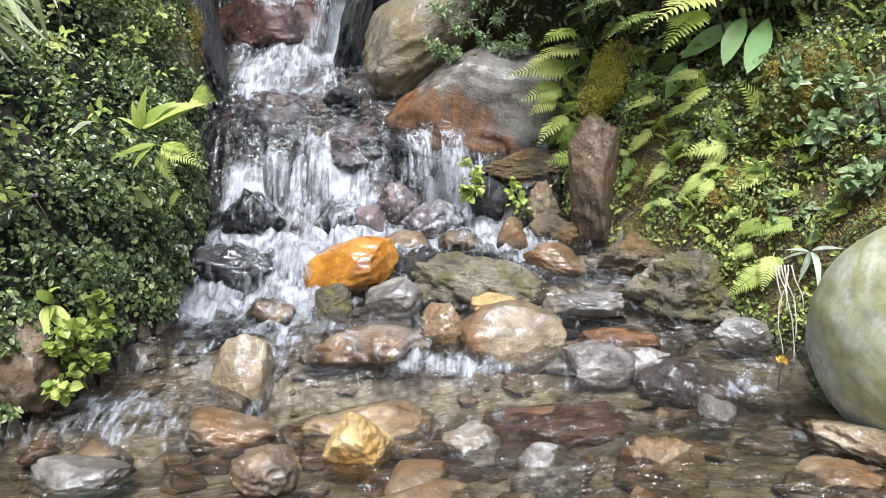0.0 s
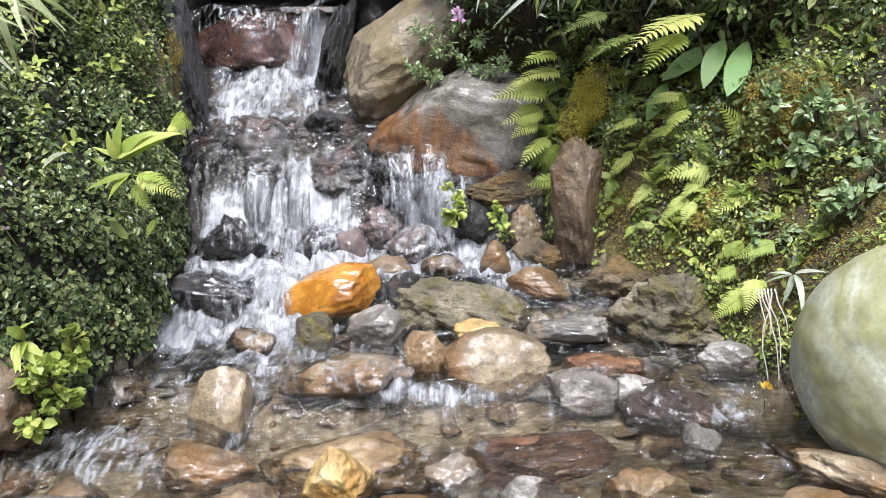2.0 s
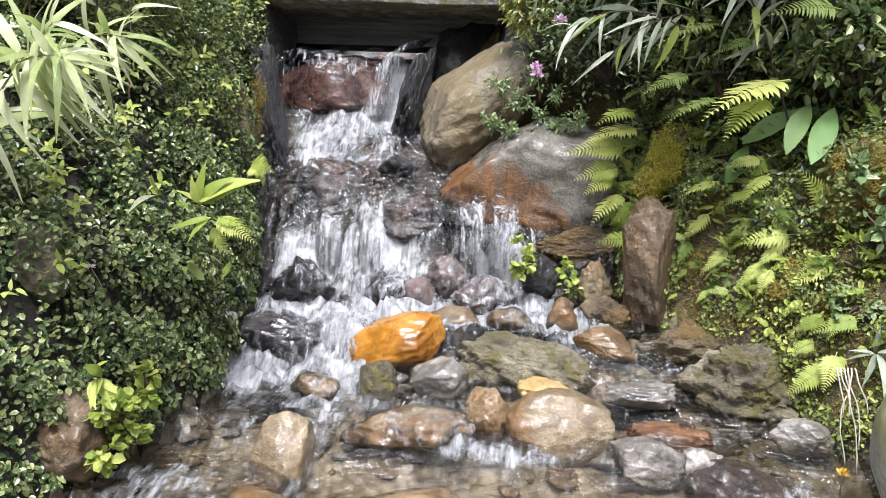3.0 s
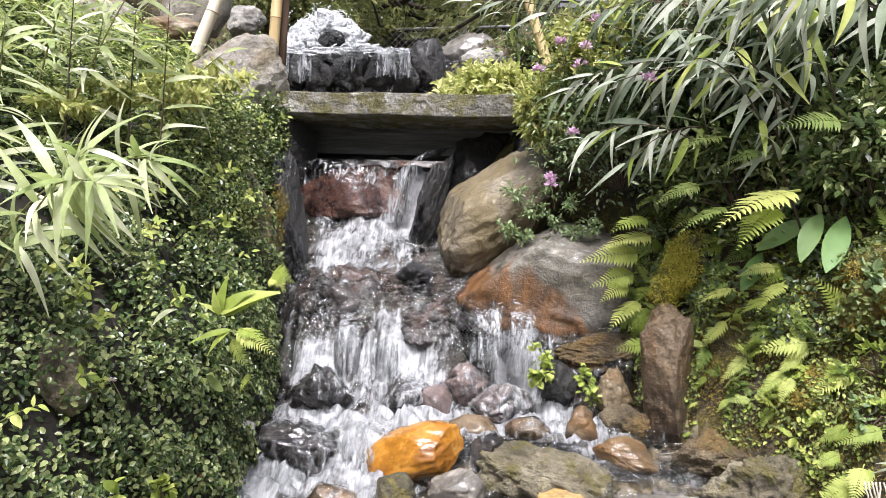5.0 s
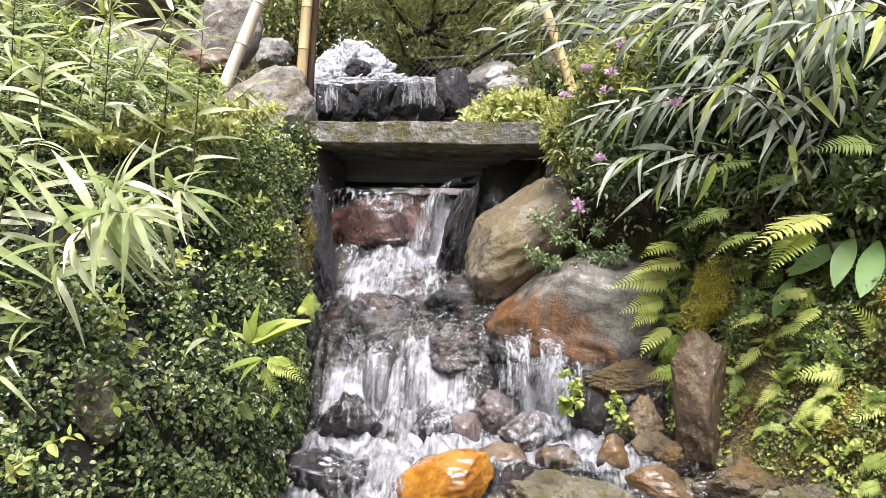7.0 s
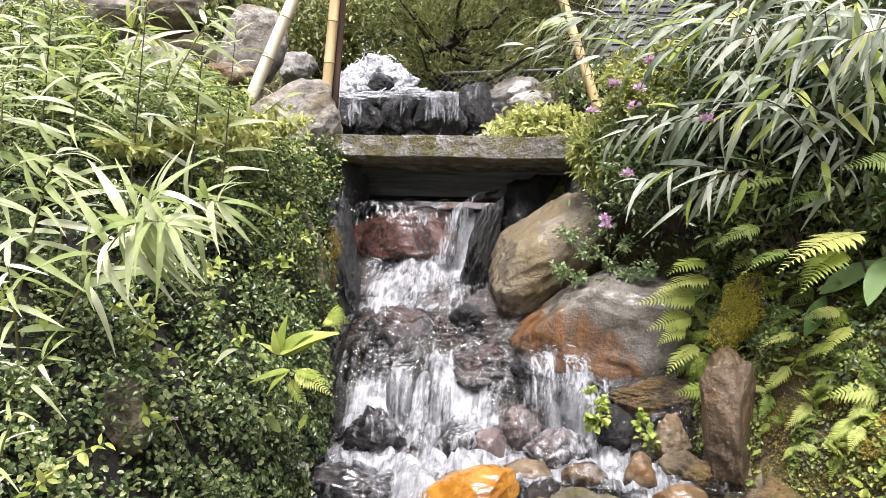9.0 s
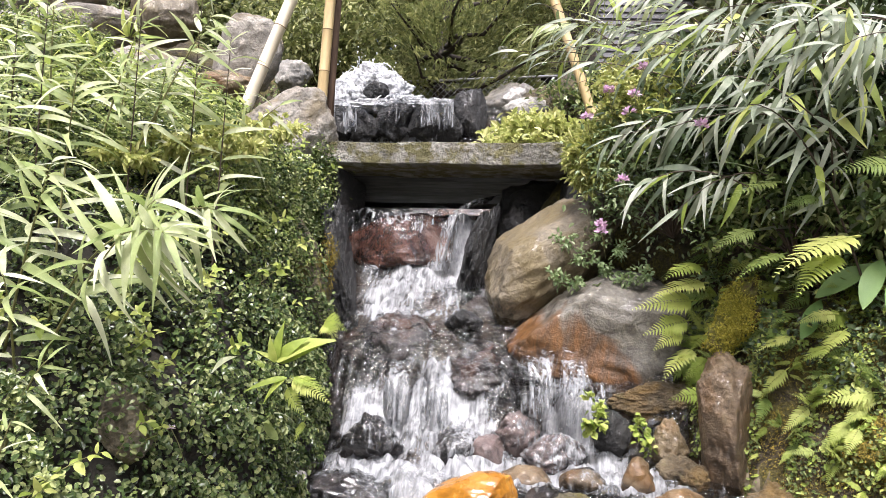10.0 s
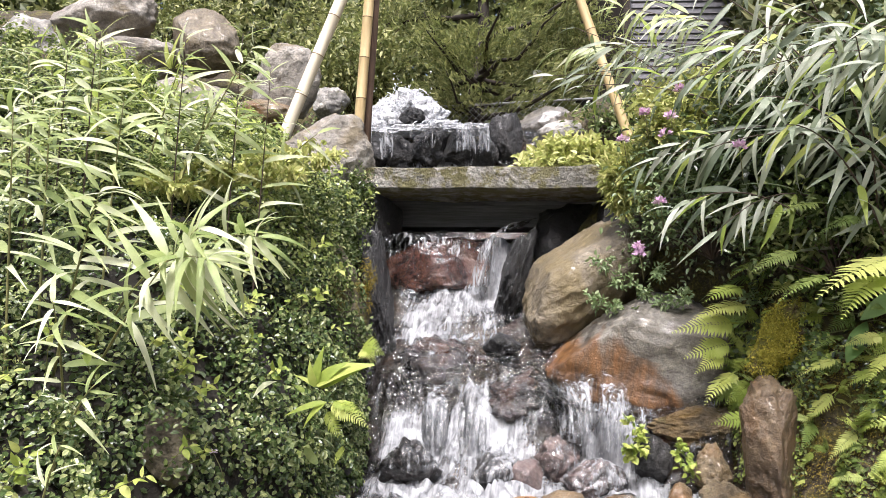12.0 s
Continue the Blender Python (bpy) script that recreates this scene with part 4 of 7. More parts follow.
veil(rock("stone", "brown wet stone under a thin fall", (-0.711, 3.04, 0.10), (0.20, 0.18, 0.17), 29, M_BROWN_WET, 0, (0, 0), 5, level=4), M_FILM_THIN, "thin film of water running over a stone")
veil(rock("stone", "black wet ledge stone in the fall", (-0.95, 3.40, 0.20), (0.48, 0.32, 0.27), 30, M_SPLASHED, 0, (0, 0), 6, 0.2, 4, True), M_FILM, "thin film of water running over a stone")
veil(rock("stone", "black wet stone splashed by the fall", (-0.945, 3.70, 0.41), (0.30, 0.30, 0.30), 31, M_SPLASHED, 0, (0, 0), 7, 0.24, 4), M_FILM, "streaked film of water running over a stone")
veil(rock("stone", "dark wet stone in white water", (-0.56, 3.74, 0.39), (0.26, 0.24, 0.25), 32, M_SPLASHED, 0, (0, 0), 6, 0.24, 4), M_FILM_WHITE, "white film of water running over a stone")
veil(rock("stone", "reddish grey smooth stone under the thinner fall", (-0.28, 3.80, 0.46), (0.22, 0.20, 0.24), 33, M_FALL_RED, 0, (0, 10), 6, 0.16, 4), M_FILM, "thin film of water running over a stone")
rock("stone", "dark wet stone below a reddish one", (-0.40, 3.70, 0.40), (0.15, 0.15, 0.15), 34, M_FALL_RED, 0, (0, 0), 6, 0.2)
veil(rock("stone", "grey wet rounded stone in white water", (-0.10, 3.69, 0.39), (0.30, 0.24, 0.22), 35, M_FALL_RED, 0, (0, 0), 6, 0.2, 4), M_FILM_WHITE, "white film of water running over a stone")
rock("stone", "tan rounded stone behind the orange boulder", (-0.223, 3.53, 0.315), (0.26, 0.18, 0.13), 36, M_BROWN_WET, 0, (0, 0), 4)
veil(rock("stone", "grey-brown wet stone in foam", (0.03, 3.48, 0.335), (0.20, 0.16, 0.11), 37, M_BROWN_WET, 0, (0, 0), 6), M_FILM, "thin film of water running over a stone")
rock("stone", "dark crinkled wet stone beside the slab stone", (-0.12, 3.36, 0.24), (0.17, 0.16, 0.2), 38, M_SPLASHED, 0, (0, 0), 6, level=4)
rock("stone", "brown smooth egg-shaped wet stone", (0.26, 3.49, 0.36), (0.14, 0.13, 0.18), 39, M_BROWN_WET, 0, (0, 0), 2)
rock("stone", "brown-grey angular stone at the bank's foot", (0.432, 3.34, 0.27), (0.27, 0.22, 0.17), 40, M_BROWN_WET, 0, (0, 12), 7, level=4)
rock("tall_stone", "tall brown upright stone set in the mossy bank", (0.640, 3.58, 0.56), (0.26, 0.28, 0.66), 41, M_BROWN_DAMP, 8, (4, -5), 4, 0.13, 5, True, category="stone", group="stones of the bank")
low_bank = rock("bank_rock", "mossy earth-covered rock swelling out of the bank", (1.20, 3.36, 0.52), (0.52, 0.36, 0.44), 142, M_MOSS_BANK, 10, (0, 0), 5, 0.28, 5, category="rock", group="stones of the bank")
high_bank = rock("bank_rock", "mossy earth-covered rock high in the bank", (1.50, 3.32, 0.90), (0.60, 0.36, 0.46), 143, M_MOSS_BANK, 0, (0, 10), 5, 0.28, 5, category="rock", group="stones of the bank")
moss_hump = rock("bank_rock", "moss-grown earth above the tall stone", (0.68, 3.72, 1.00), (0.21, 0.20, 0.46), 147, M_MOSS_BANK, 0, (0, 14), 3, 0.5, 5, category="rock", group="stones of the bank")
rock("bank_rock", "brown earthy rock at the bank's foot", (0.80, 3.38, 0.28), (0.40, 0.30, 0.24), 144, M_EARTH_STONE, 0, (0, -6), 6, 0.28, 5, category="rock", group="stones of the bank")
rock("stone", "black wet stone with cress growing round", (0.158, 3.76, 0.49), (0.18, 0.16, 0.24), 42, M_BLACK_WET_SHADE, 0, (0, 0), 7, 0.16, 4, group="stones of the bank")
rock("stone", "tan-brown rough stone in the bank", (0.41, 3.72, 0.45), (0.17, 0.16, 0.28), 43, M_TAN, 0, (0, 0), 7, 0.2, 4, group="stones of the bank")
rock("stone", "brown earth-covered stone over the bank's foot", (0.36, 3.90, 0.62), (0.46, 0.24, 0.24), 44, M_EARTH_STONE, 0, (0, 0), 6, 0.26, 5, group="stones of the bank")
rock("stone", "ochre-brown earthy stone in the bank's foot", (0.46, 3.62, 0.34), (0.26, 0.20, 0.20), 244, M_EARTH_STONE, 0, (0, 6), 6, 0.26, 4, group="stones of the bank")
rock("stone", "dark flat wet stone by the bank", (0.53, 3.10, 0.14), (0.33, 0.24, 0.13), 45, M_GREY_WET, 0, (0, 0), 6, 0.18, 4, True)
rock("stone", "wide mossy tan stone at the foot of the bank", (0.93, 3.18, 0.17), (0.50, 0.38, 0.40), 46, M_SLABSTONE, 0, (0, 0), 7, 0.32, 5, group="stones of the bank")
rock("stone", "red-brown low stone shining under water", (0.64, 2.90, 0.045), (0.34, 0.24, 0.11), 47, M_RED_WET, 0, (0, 0), 3, level=4)
rock("stone", "grey-pink angular stone out of the water", (0.53, 2.68, 0.035), (0.25, 0.2, 0.18), 48, M_PINK, 0, (0, 14), 8, level=4)
rock("stone", "grey crumbled wet stone", (0.70, 2.69, 0.025), (0.16, 0.15, 0.15), 49, M_GREY_WET, 0, (0, 0), 7, 0.22, 4)
rock("stone", "dark brown wet rounded stone with water over it", (0.82, 2.60, 0.0), (0.36, 0.26, 0.18), 50, M_DARK_BROWN, 0, (0, 8), 5, level=4)
rock("stone", "grey low stone at the bank's foot", (1.09, 2.90, 0.085), (0.22, 0.18, 0.13), 51, M_GREY_WET, 0, (0, 0), 6, level=4)
rock("stone", "small grey pointed stone in the pool", (0.837, 2.33, -0.01), (0.125, 0.12, 0.12), 52, M_GREY_WET, 0, (0, 0), 7, level=4)
rock("stone", "long tan stone lying at the pool's rim", (1.20, 2.08, -0.005), (0.38, 0.2, 0.13), 53, M_TAN, -12, (0, 14), 4, level=4)
rock("stone", "reddish brown stone under the pool's edge", (1.04, 1.92, -0.05), (0.32, 0.22, 0.14), 54, M_BROWN_WET, 0, (0, 0), 3, level=4)
rock("round_boulder", "big smooth pale green boulder beside the pool", (1.40, 2.26, 0.27), (0.66, 0.6, 0.68), 55, M_GREEN_BOULDER, 0, (0, 6), 1, 0.018, 5, category="boulder", group="boulders")
rock("stone", "dark brown rock showing at the bank's foot", (-1.36, 2.42, 0.10), (0.26, 0.3, 0.34), 56, M_BROWN_DAMP, 0, (0, 0), 5, level=4, group="stones of the bank")

# ---- the fall, the chute and the boulders round them ----
ledge = rock("cascade_rock", "dark wet ledge rock under a thin sheet of water", (-0.86, 4.19, 0.70), (0.94, 0.62, 0.60), 61, M_DARK_CASCADE, 0, (16, 2), 6, 0.26, 5, category="rock", group="rocks of the fall")
veil(ledge, M_FILM_THIN, "thin rippled film of water over the ledge rock", 0.012)
lip = rock("cascade_rock", "dark wet lip rock at the side of the fall", (-0.30, 4.16, 0.66), (0.66, 0.50, 0.46), 62, M_DARK_CASCADE, 0, (12, 12), 6, 0.26, 5, category="rock", group="rocks of the fall")
veil(lip, M_FILM_THIN, "thin rippled film of water over the lip rock", 0.012)
nose = rock("cascade_rock", "dark wet rock jutting out between the two falls", (-0.47, 4.02, 0.72), (0.36, 0.38, 0.32), 162, M_DARK_CASCADE, 20, (10, 0), 7, 0.26, 5, category="rock", group="rocks of the fall")
veil(nose, M_FILM_THIN, "thin rippled film of water over the jutting rock", 0.008)
rock("rust_boulder", "big grey boulder with wet rust-orange streaks", (0.15, 4.22, 0.91), (1.04, 0.62, 0.74), 173, M_RUST_BOULDER, 0, (0, 10), 2, 0.10, 5, True, category="boulder", group="boulders")
rock("tan_boulder", "tall tan leaning boulder beside the chute", (-0.17, 4.44, 1.35), (0.57, 0.54, 1.04), 64, M_BOULDER, 0, (0, 40), 4, 0.10, 5, category="boulder", group="boulders")
rock("red_rock", "red-brown wet block with water running over its lip", (-1.085, 4.73, 1.45), (0.88, 0.34, 0.34), 65, M_RED_BLOCK, 0, (0, 0), 4, 0.10, 5, "block", category="rock", group="rocks of the fall")
rock("side_rock", "dark wet upright rock walling the chute", (-1.34, 4.30, 1.28), (0.17, 0.42, 0.76), 66, M_BLACK_WET_SHADE, 0, (0, -8), 7, 0.24, 5, category="rock", group="rocks of the fall")
rock("side_rock", "black wet rock walling the chute under the bridge", (-0.58, 4.60, 1.30), (0.18, 0.46, 0.78), 67, M_BLACK_WET_SHADE, 0, (0, 16), 7, 0.24, 5, category="rock", group="rocks of the fall")
# Fills a dark recess; the recess's shade is in the rock's black.
rock("side_rock", "black rock with the recess's shade in its colour under the bridge's end", (-0.26, 4.94, 1.46), (0.62, 0.6, 0.80), 68, M_BLACK_WET_SHADE, 0, (0, 0), 5, 0.14, 4, category="rock", group="rocks of the fall")
rock("side_rock", "low black wet rock at the chute's foot", (-0.60, 4.24, 0.96), (0.20, 0.26, 0.18), 168, M_BLACK_WET_SHADE, 0, (0, 0), 6, 0.2, 4, category="rock", group="rocks of the fall")
rock("mossy_rock", "mossy upright rock at the end of the ivy", (-1.40, 4.02, 1.16), (0.26, 0.30, 0.74), 69, M_MOSS_ROCK, 0, (0, -4), 5, 0.16, 4, category="rock", group="stones of the bank")
rock("grey_boulder", "big grey-brown cracked boulder beside the bridge", (-1.745, 4.50, 2.07), (0.65, 0.56, 0.62), 70, M_GREY_BOULDER, 0, (0, 10), 4, 0.10, 5, category="boulder", group="boulders")


# ---- bridge ----
def bridge():
    """One rough granite slab over the stream, chipped along its edges."""
    bm = bmesh.new()
    bmesh.ops.create_cube(bm, size=1.0)
    bmesh.ops.subdivide_edges(bm, edges=bm.edges[:], cuts=5, use_grid_fill=True)
    bmesh.ops.subdivide_edges(bm, edges=bm.edges[:], cuts=3, use_grid_fill=True)
    for v in bm.verts:
        p = Vector((v.co.x * 1.56, v.co.y * 1.55, v.co.z * 0.145))
        edge = max(abs(v.co.y), 0) > 0.49 and abs(v.co.z) > 0.45
        n1 = noise.fractal(p * 3.0, 1.0, 2.0, 4)
        n2 = noise.fractal(p * 14.0 + Vector((5, 2, 1)), 1.0, 2.0, 3)
        p += Vector((0, 1, 0)) * (0.012 * n1 + 0.010 * n2) * (1 if abs(v.co.y) > 0.49 else 0)
        p += Vector((0, 0, 1)) * (0.010 * n1 + 0.006 * n2)
        if edge:
            p.y -= math.copysign(0.012 + 0.012 * abs(n2), v.co.y)
            p.z -= math.copysign(0.006, v.co.z)
        v.co = p
    me = bpy.data.meshes.new("stone_bridge")
    bm.to_mesh(me)
    bm.free()
    me.materials.append(M_SLAB)
    me.polygons.foreach_set("use_smooth", [True] * len(me.polygons))
    top = thing("stone_bridge", (-0.70, 5.26, 1.86), "rough grey granite slab bridge on a dark beam over the stream", "bridge")
    part("slab", me, top, m=pose(0, 0, 0.075, 0, 1.6, 0))
    bm = bmesh.new()
    bmesh.ops.create_cube(bm, size=1.0)
    bmesh.ops.subdivide_edges(bm, edges=bm.edges[:], cuts=12, use_grid_fill=True)
    for v in bm.verts:
        p = Vector((v.co.x * 1.5, v.co.y * 0.3, v.co.z * 0.30))
        v.co = p + Vector((0, 1, 0.4)) * 0.012 * noise.fractal(Vector((p.x * 3, p.y * 4, p.z * 22)), 1.0, 2.0, 3)
    beam = bpy.data.meshes.new("beam")
    bm.to_mesh(beam)
    bm.free()
    beam.materials.append(M_BEAM)
    part("beam", beam, top, "dark wet weathered beam under the slab", pose(0.0, -0.18, -0.01, 0, 1.2, 0))


bridge()

# Added on both sides to block side light and keep the underside dark.
for side, x in (("dark stacked stone under the bridge's end", -1.50), ("added dark stone keeping side light out under the bridge's other end", 0.02)):
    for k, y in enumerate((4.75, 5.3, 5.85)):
        rock("footing_stone", side, (x + 0.03 * k * (1 if x > -1 else -1), y, 1.62), (0.36, 0.62, 0.56), 110 + k, M_BLACK_WET_SHADE, 0, (0, 0), 5, 0.10, 4, True, category="stone", group="footing of the bridge")

# ---- above the bridge ----
rock("rock", "black wet rock in the splashing upper fall", (-1.743, 6.52, 2.88), (0.25, 0.2, 0.18), 81, M_BLACK_WET_SHADE, 0, (0, 0), 6, 0.18, 4, category="rock", group="rocks of the upper fall")
for i, (x, z, w_) in enumerate(((-2.02, 2.56, 0.26), (-1.80, 2.52, 0.28), (-1.56, 2.56, 0.34), (-1.30, 2.54, 0.32), (-1.08, 2.5, 0.24))):
    rock("rock", "black wet ledge rock of the upper fall", (x, 6.42, z), (w_, 0.3, 0.34), 82 + i, M_BLACK_WET_SHADE, 0, (0, 0), 6, 0.2, 4, True, category="rock", group="rocks of the upper fall")
rock("rock", "black stacked wet rock beside the upper fall", (-0.93, 6.46, 2.62), (0.30, 0.3, 0.46), 90, M_BLACK_WET_SHADE, 0, (0, 0), 6, 0.2, 4, category="rock", group="rocks of the upper fall")
rock("rock", "dark grey rounded boulder beside the upper fall", (-0.64, 6.82, 2.82), (0.54, 0.4, 0.34), 91, M_GREY_WET, 0, (0, 0), 3, 0.12, 4, category="boulder", group="boulders")
rock("rock", "pale grey rounded stone by the upper fall", (-0.46, 6.50, 2.64), (0.44, 0.36, 0.26), 92, M_GREY, 0, (0, -8), 3, 0.12, 4, category="boulder", group="boulders")
rock("stone", "flat pale grey stone at the bridge's end", (-0.14, 5.10, 2.06), (0.34, 0.3, 0.10), 93, M_GREY, 0, (0, 0), 4, category="stone", group="stones of the slope")
rock("boulder", "grey rounded boulder on the planted slope", (-3.08, 5.14, 2.62), (0.68, 0.5, 0.50), 94, M_GREY_BOULDER, 0, (0, 10), 4, 0.12, 4, category="boulder", group="boulders")
rock("boulder", "brown rounded boulder on the slope", (-2.48, 5.62, 2.93), (0.50, 0.5, 0.62), 95, M_GREY_BOULDER, 0, (0, 20), 4, 0.12, 4, category="boulder", group="boulders")
rock("boulder", "brown boulder high on the slope", (-4.56, 6.2, 3.85), (1.05, 0.7, 0.60), 96, M_GREY_BOULDER, 0, (0, 0), 4, 0.12, 4, category="boulder", group="boulders")
rock("boulder", "tan rounded boulder high on the slope", (-3.50, 6.05, 3.50), (0.62, 0.5, 0.62), 97, M_BOULDER, 0, (0, 0), 3, 0.12, 4, category="boulder", group="boulders")
rock("boulder", "pale grey boulder on the slope", (-5.03, 5.7, 3.40), (0.85, 0.6, 0.62), 98, M_GREY, 0, (0, 0), 4, 0.12, 4, category="boulder", group="boulders")
rock("boulder", "long brown boulder with a hollow under it", (-4.05, 5.86, 3.26), (1.15, 0.6, 0.46), 99, M_GREY_BOULDER, 0, (0, 0), 5, 0.14, 4, category="boulder", group="boulders")
rock("boulder", "tan low boulder behind the bamboo poles", (-2.60, 5.34, 2.60), (0.60, 0.4, 0.28), 100, M_TAN, 0, (0, 0), 5, 0.14, 4, category="boulder", group="boulders")
rock("boulder", "dark grey stone behind the poles", (-2.50, 6.5, 3.02), (0.32, 0.3, 0.30), 101, M_GREY, 0, (0, 0), 5, 0.14, 4, category="stone", group="stones of the slope")


def fountain():
    """The splashing head of the upper fall: lumps of white water with torn tongues."""
    v, f = BALL[5]
    groups = []
    for k, (x, y, z, w_, d_, h_) in enumerate(((-1.98, 6.66, 2.88, 0.17, 0.10, 0.17), (-1.82, 6.70, 2.97, 0.20, 0.12, 0.15), (-1.66, 6.66, 2.86, 0.15, 0.10, 0.15),
                                               (-2.10, 6.60, 2.80, 0.10, 0.08, 0.13), (-1.52, 6.60, 2.77, 0.16, 0.09, 0.07), (-1.25, 6.50, 2.73, 0.22, 0.08, 0.035), (-1.75, 6.52, 2.75, 0.30, 0.08, 0.045))):
        q = v * (1 + 0.35 * lumps(v, 1.7, 3 + k) + 0.30 * np.maximum(lumps(v, 4.5, 8 + k), 0))[:, None]
        groups.append((q * np.array([w_ * 1.1, d_, h_ * 1.2]) + np.array([x + 1.8, y - 6.65, z - 2.85]), f))
    V, F = merge(groups)
    ob = new("splash", mesh_of("splash", V, F, M_FOAM))
    ob.location = (-1.8, 6.65, 2.85)
    tagged(ob, "white splashing head of the upper fall", "water", kind="stuff")


fountain()


def bamboo(a, b, r, material, label):
    a, b = Vector(a), Vector(b)
    top = thing("bamboo_pole", a, label, "pole", "bamboo poles")
    axis = b - a
    n = max(3, int(axis.length / 0.26))
    q = axis.to_track_quat("Z", "Y").to_matrix().to_4x4()
    for i in range(n):
        s0, s1 = axis.length * i / n, axis.length * (i + 1) / n
        g = (0.0, 0.012, 0.03, 0.5, 0.97, 0.988, 1.0)
        rr = (1.03, 1.02, 0.99, 0.98, 0.99, 1.02, 1.03)
        V, F = tube([(0, 0, s0 + (s1 - s0) * t_) for t_ in g], [r * k for k in rr], 14)
        part("culm", mesh_of("culm", [tuple(p) for p in V], F, material), top, m=q)
        V, F = tube([(0, 0, s1 - 0.003), (0, 0, s1), (0, 0, s1 + 0.003)], [r * 1.03, r * 1.07, r * 1.03], 14)
        part("node", mesh_of("node", [tuple(p) for p in V], F, M_BAMBOO_NODE), top, m=q)
    return top


bamboo((-2.19, 4.89, 2.35), (-1.69, 5.05, 3.75), 0.042, M_BAMBOO_PALE, "pale weathered bamboo pole leaning over the boulder")
bamboo((-1.74, 5.04, 2.05), (-1.628, 5.04, 3.75), 0.036, M_BAMBOO, "yellow bamboo pole standing beside the upper fall")
def dark_post():
    V, F = tube([(0, 0, 0), (0.02, 0, 0.5), (0.05, 0.01, 1.1), (0.08, 0.0, 1.75)], [0.036, 0.034, 0.033, 0.032], 12)
    ob = new("wooden_stake", mesh_of("wooden_stake", [tuple(p) for p in V], F, M_STAKE))
    ob.location = (-1.71, 5.14, 2.05)
    tagged(ob, "dark brown wooden stake behind the bamboo pole", "stake")


dark_post()
bamboo((0.09, 5.6, 2.35), (-0.36, 5.6, 3.75), 0.034, M_BAMBOO, "yellow-brown bamboo pole leaning over the shrub")


# ---- plants ----
def on_ground(n, x0, x1, y0, y1, seed, inside):
    """n places on the slope, even over its true surface, with normals."""
    r = np.random.default_rng(seed)
    out_p, out_n, got = [], [], 0
    while got < n:
        x = r.uniform(x0, x1, n * 3)
        y = r.uniform(y0, y1, n * 3)
        e = 0.01
        gx_ = (ground_level(x + e, y) - ground_level(x - e, y)) / (2 * e)
        gy_ = (ground_level(x, y + e) - ground_level(x, y - e)) / (2 * e)
        area = np.sqrt(1 + gx_ ** 2 + gy_ ** 2)
        ok = (r.random(len(x)) < np.minimum(area, 7) / 7) & inside(x, y)
        nn = np.stack([-gx_, -gy_, np.ones_like(x)], -1) / area[:, None]
        P = np.stack([x, y, ground_level(x, y)], -1)
        out_p.append(P[ok])
        out_n.append(nn[ok])
        got += int(ok.sum())
    return np.concatenate(out_p)[:n], np.concatenate(out_n)[:n]


def cover(name, n, box, seed, inside, size, bulk, material, label, category, spread=1.0, template=LEAF_OVAL, wide=0.75, floor=0.3):
    """Leaves over a slope, swelling into mounds with hollows between them and facing out and up."""
    P, N = on_ground(n, *box, seed, inside)
    r = np.random.default_rng(seed + 1)
    q = P[:, 1] + P[:, 2]
    mound = np.clip(0.5 + 0.62 * soft_noise(P[:, 0] * 1.2, q, 13.0, 20.0) + 0.30 * soft_noise(P[:, 0], q, 41.0, 21.0), 0, 1)
    ok = r.random(len(P)) < floor + (1.2 - floor) * mound
    P, N, mound = P[ok], N[ok], mound[ok]
    edge = np.clip((np.maximum(bank_left(P[:, 1]) - P[:, 0], P[:, 0] - bank_right(P[:, 1])) + 0.05) / 0.3, 0.2, 1)
    P = P + N * (edge * bulk * (0.05 + 1.1 * mound) * r.random(len(P)) ** 0.45)[:, None]
    up = N * 0.8 + r.normal(size=P.shape) * spread * 0.42 + np.array([0, -0.12, 0.45])
    D = np.cross(up, r.normal(size=P.shape)) + np.array([0, -0.15, -0.3])
    L = size * r.uniform(0.6, 1.35, len(P))
    return leaf_stuff(name, P, D, up, L, L * wide, material, label, category, template)


def left_bank(x, y):
    d = bank_left(y) - x
    gap = soft_noise(x * 1.0, y, 5.0, 4.0) + 0.5 * soft_noise(x, y, 16.0, 6.0)
    low = ground_level(x, y) - water_level(np.clip(x, -1.2, 1.2), y)
    return (d > 0.0) & (gap > -0.95) & (low > 0.03) & ~((x > -1.5) & (y > 3.92))


def ivy_lit_top(x, y):
    return left_bank(x, y) & (soft_noise(x, y, 4.0, 17.0) + 1.6 * (ground_level(x, y) - 1.25) > 0.0)


# Under-layer in the shaded leaf colour, so gaps between the mounds read dark.
cover("ivy", 26000, (-3.4, -1.0, 1.4, 4.75), 20, left_bank, 0.028, 0.03, M_IVY_SHADED, "dark ivy leaves close to the earth of the bank", "ivy")
cover("ivy", 112000, (-3.4, -1.0, 1.4, 4.75), 21, left_bank, 0.0225, 0.25, M_IVY, "dense dark green small-leaved ivy covering the bank", "ivy", floor=0.02)
# Paler leaves on the upward slopes: light from above put into leaf colour.
cover("ivy", 50000, (-3.4, -1.0, 1.4, 4.75), 22, ivy_lit_top, 0.019, 0.265, M_IVY_LIGHT, "light green young shoots on the ivy's top, daylight in their colour", "ivy")
cover("ivy", 4500, (-3.4, -1.0, 1.4, 4.75), 24, left_bank, 0.022, 0.27, M_IVY_LIGHT, "single light green leaves in the ivy", "ivy")
cover("ivy", 3500, (-1.55, -1.2, 3.9, 4.5), 23, lambda x, y: (bank_left(y) - x > 0.10) & (ground_level(x, y) > 1.45), 0.02, 0.08, M_IVY, "dark ivy hanging over the rock beside the chute", "ivy")


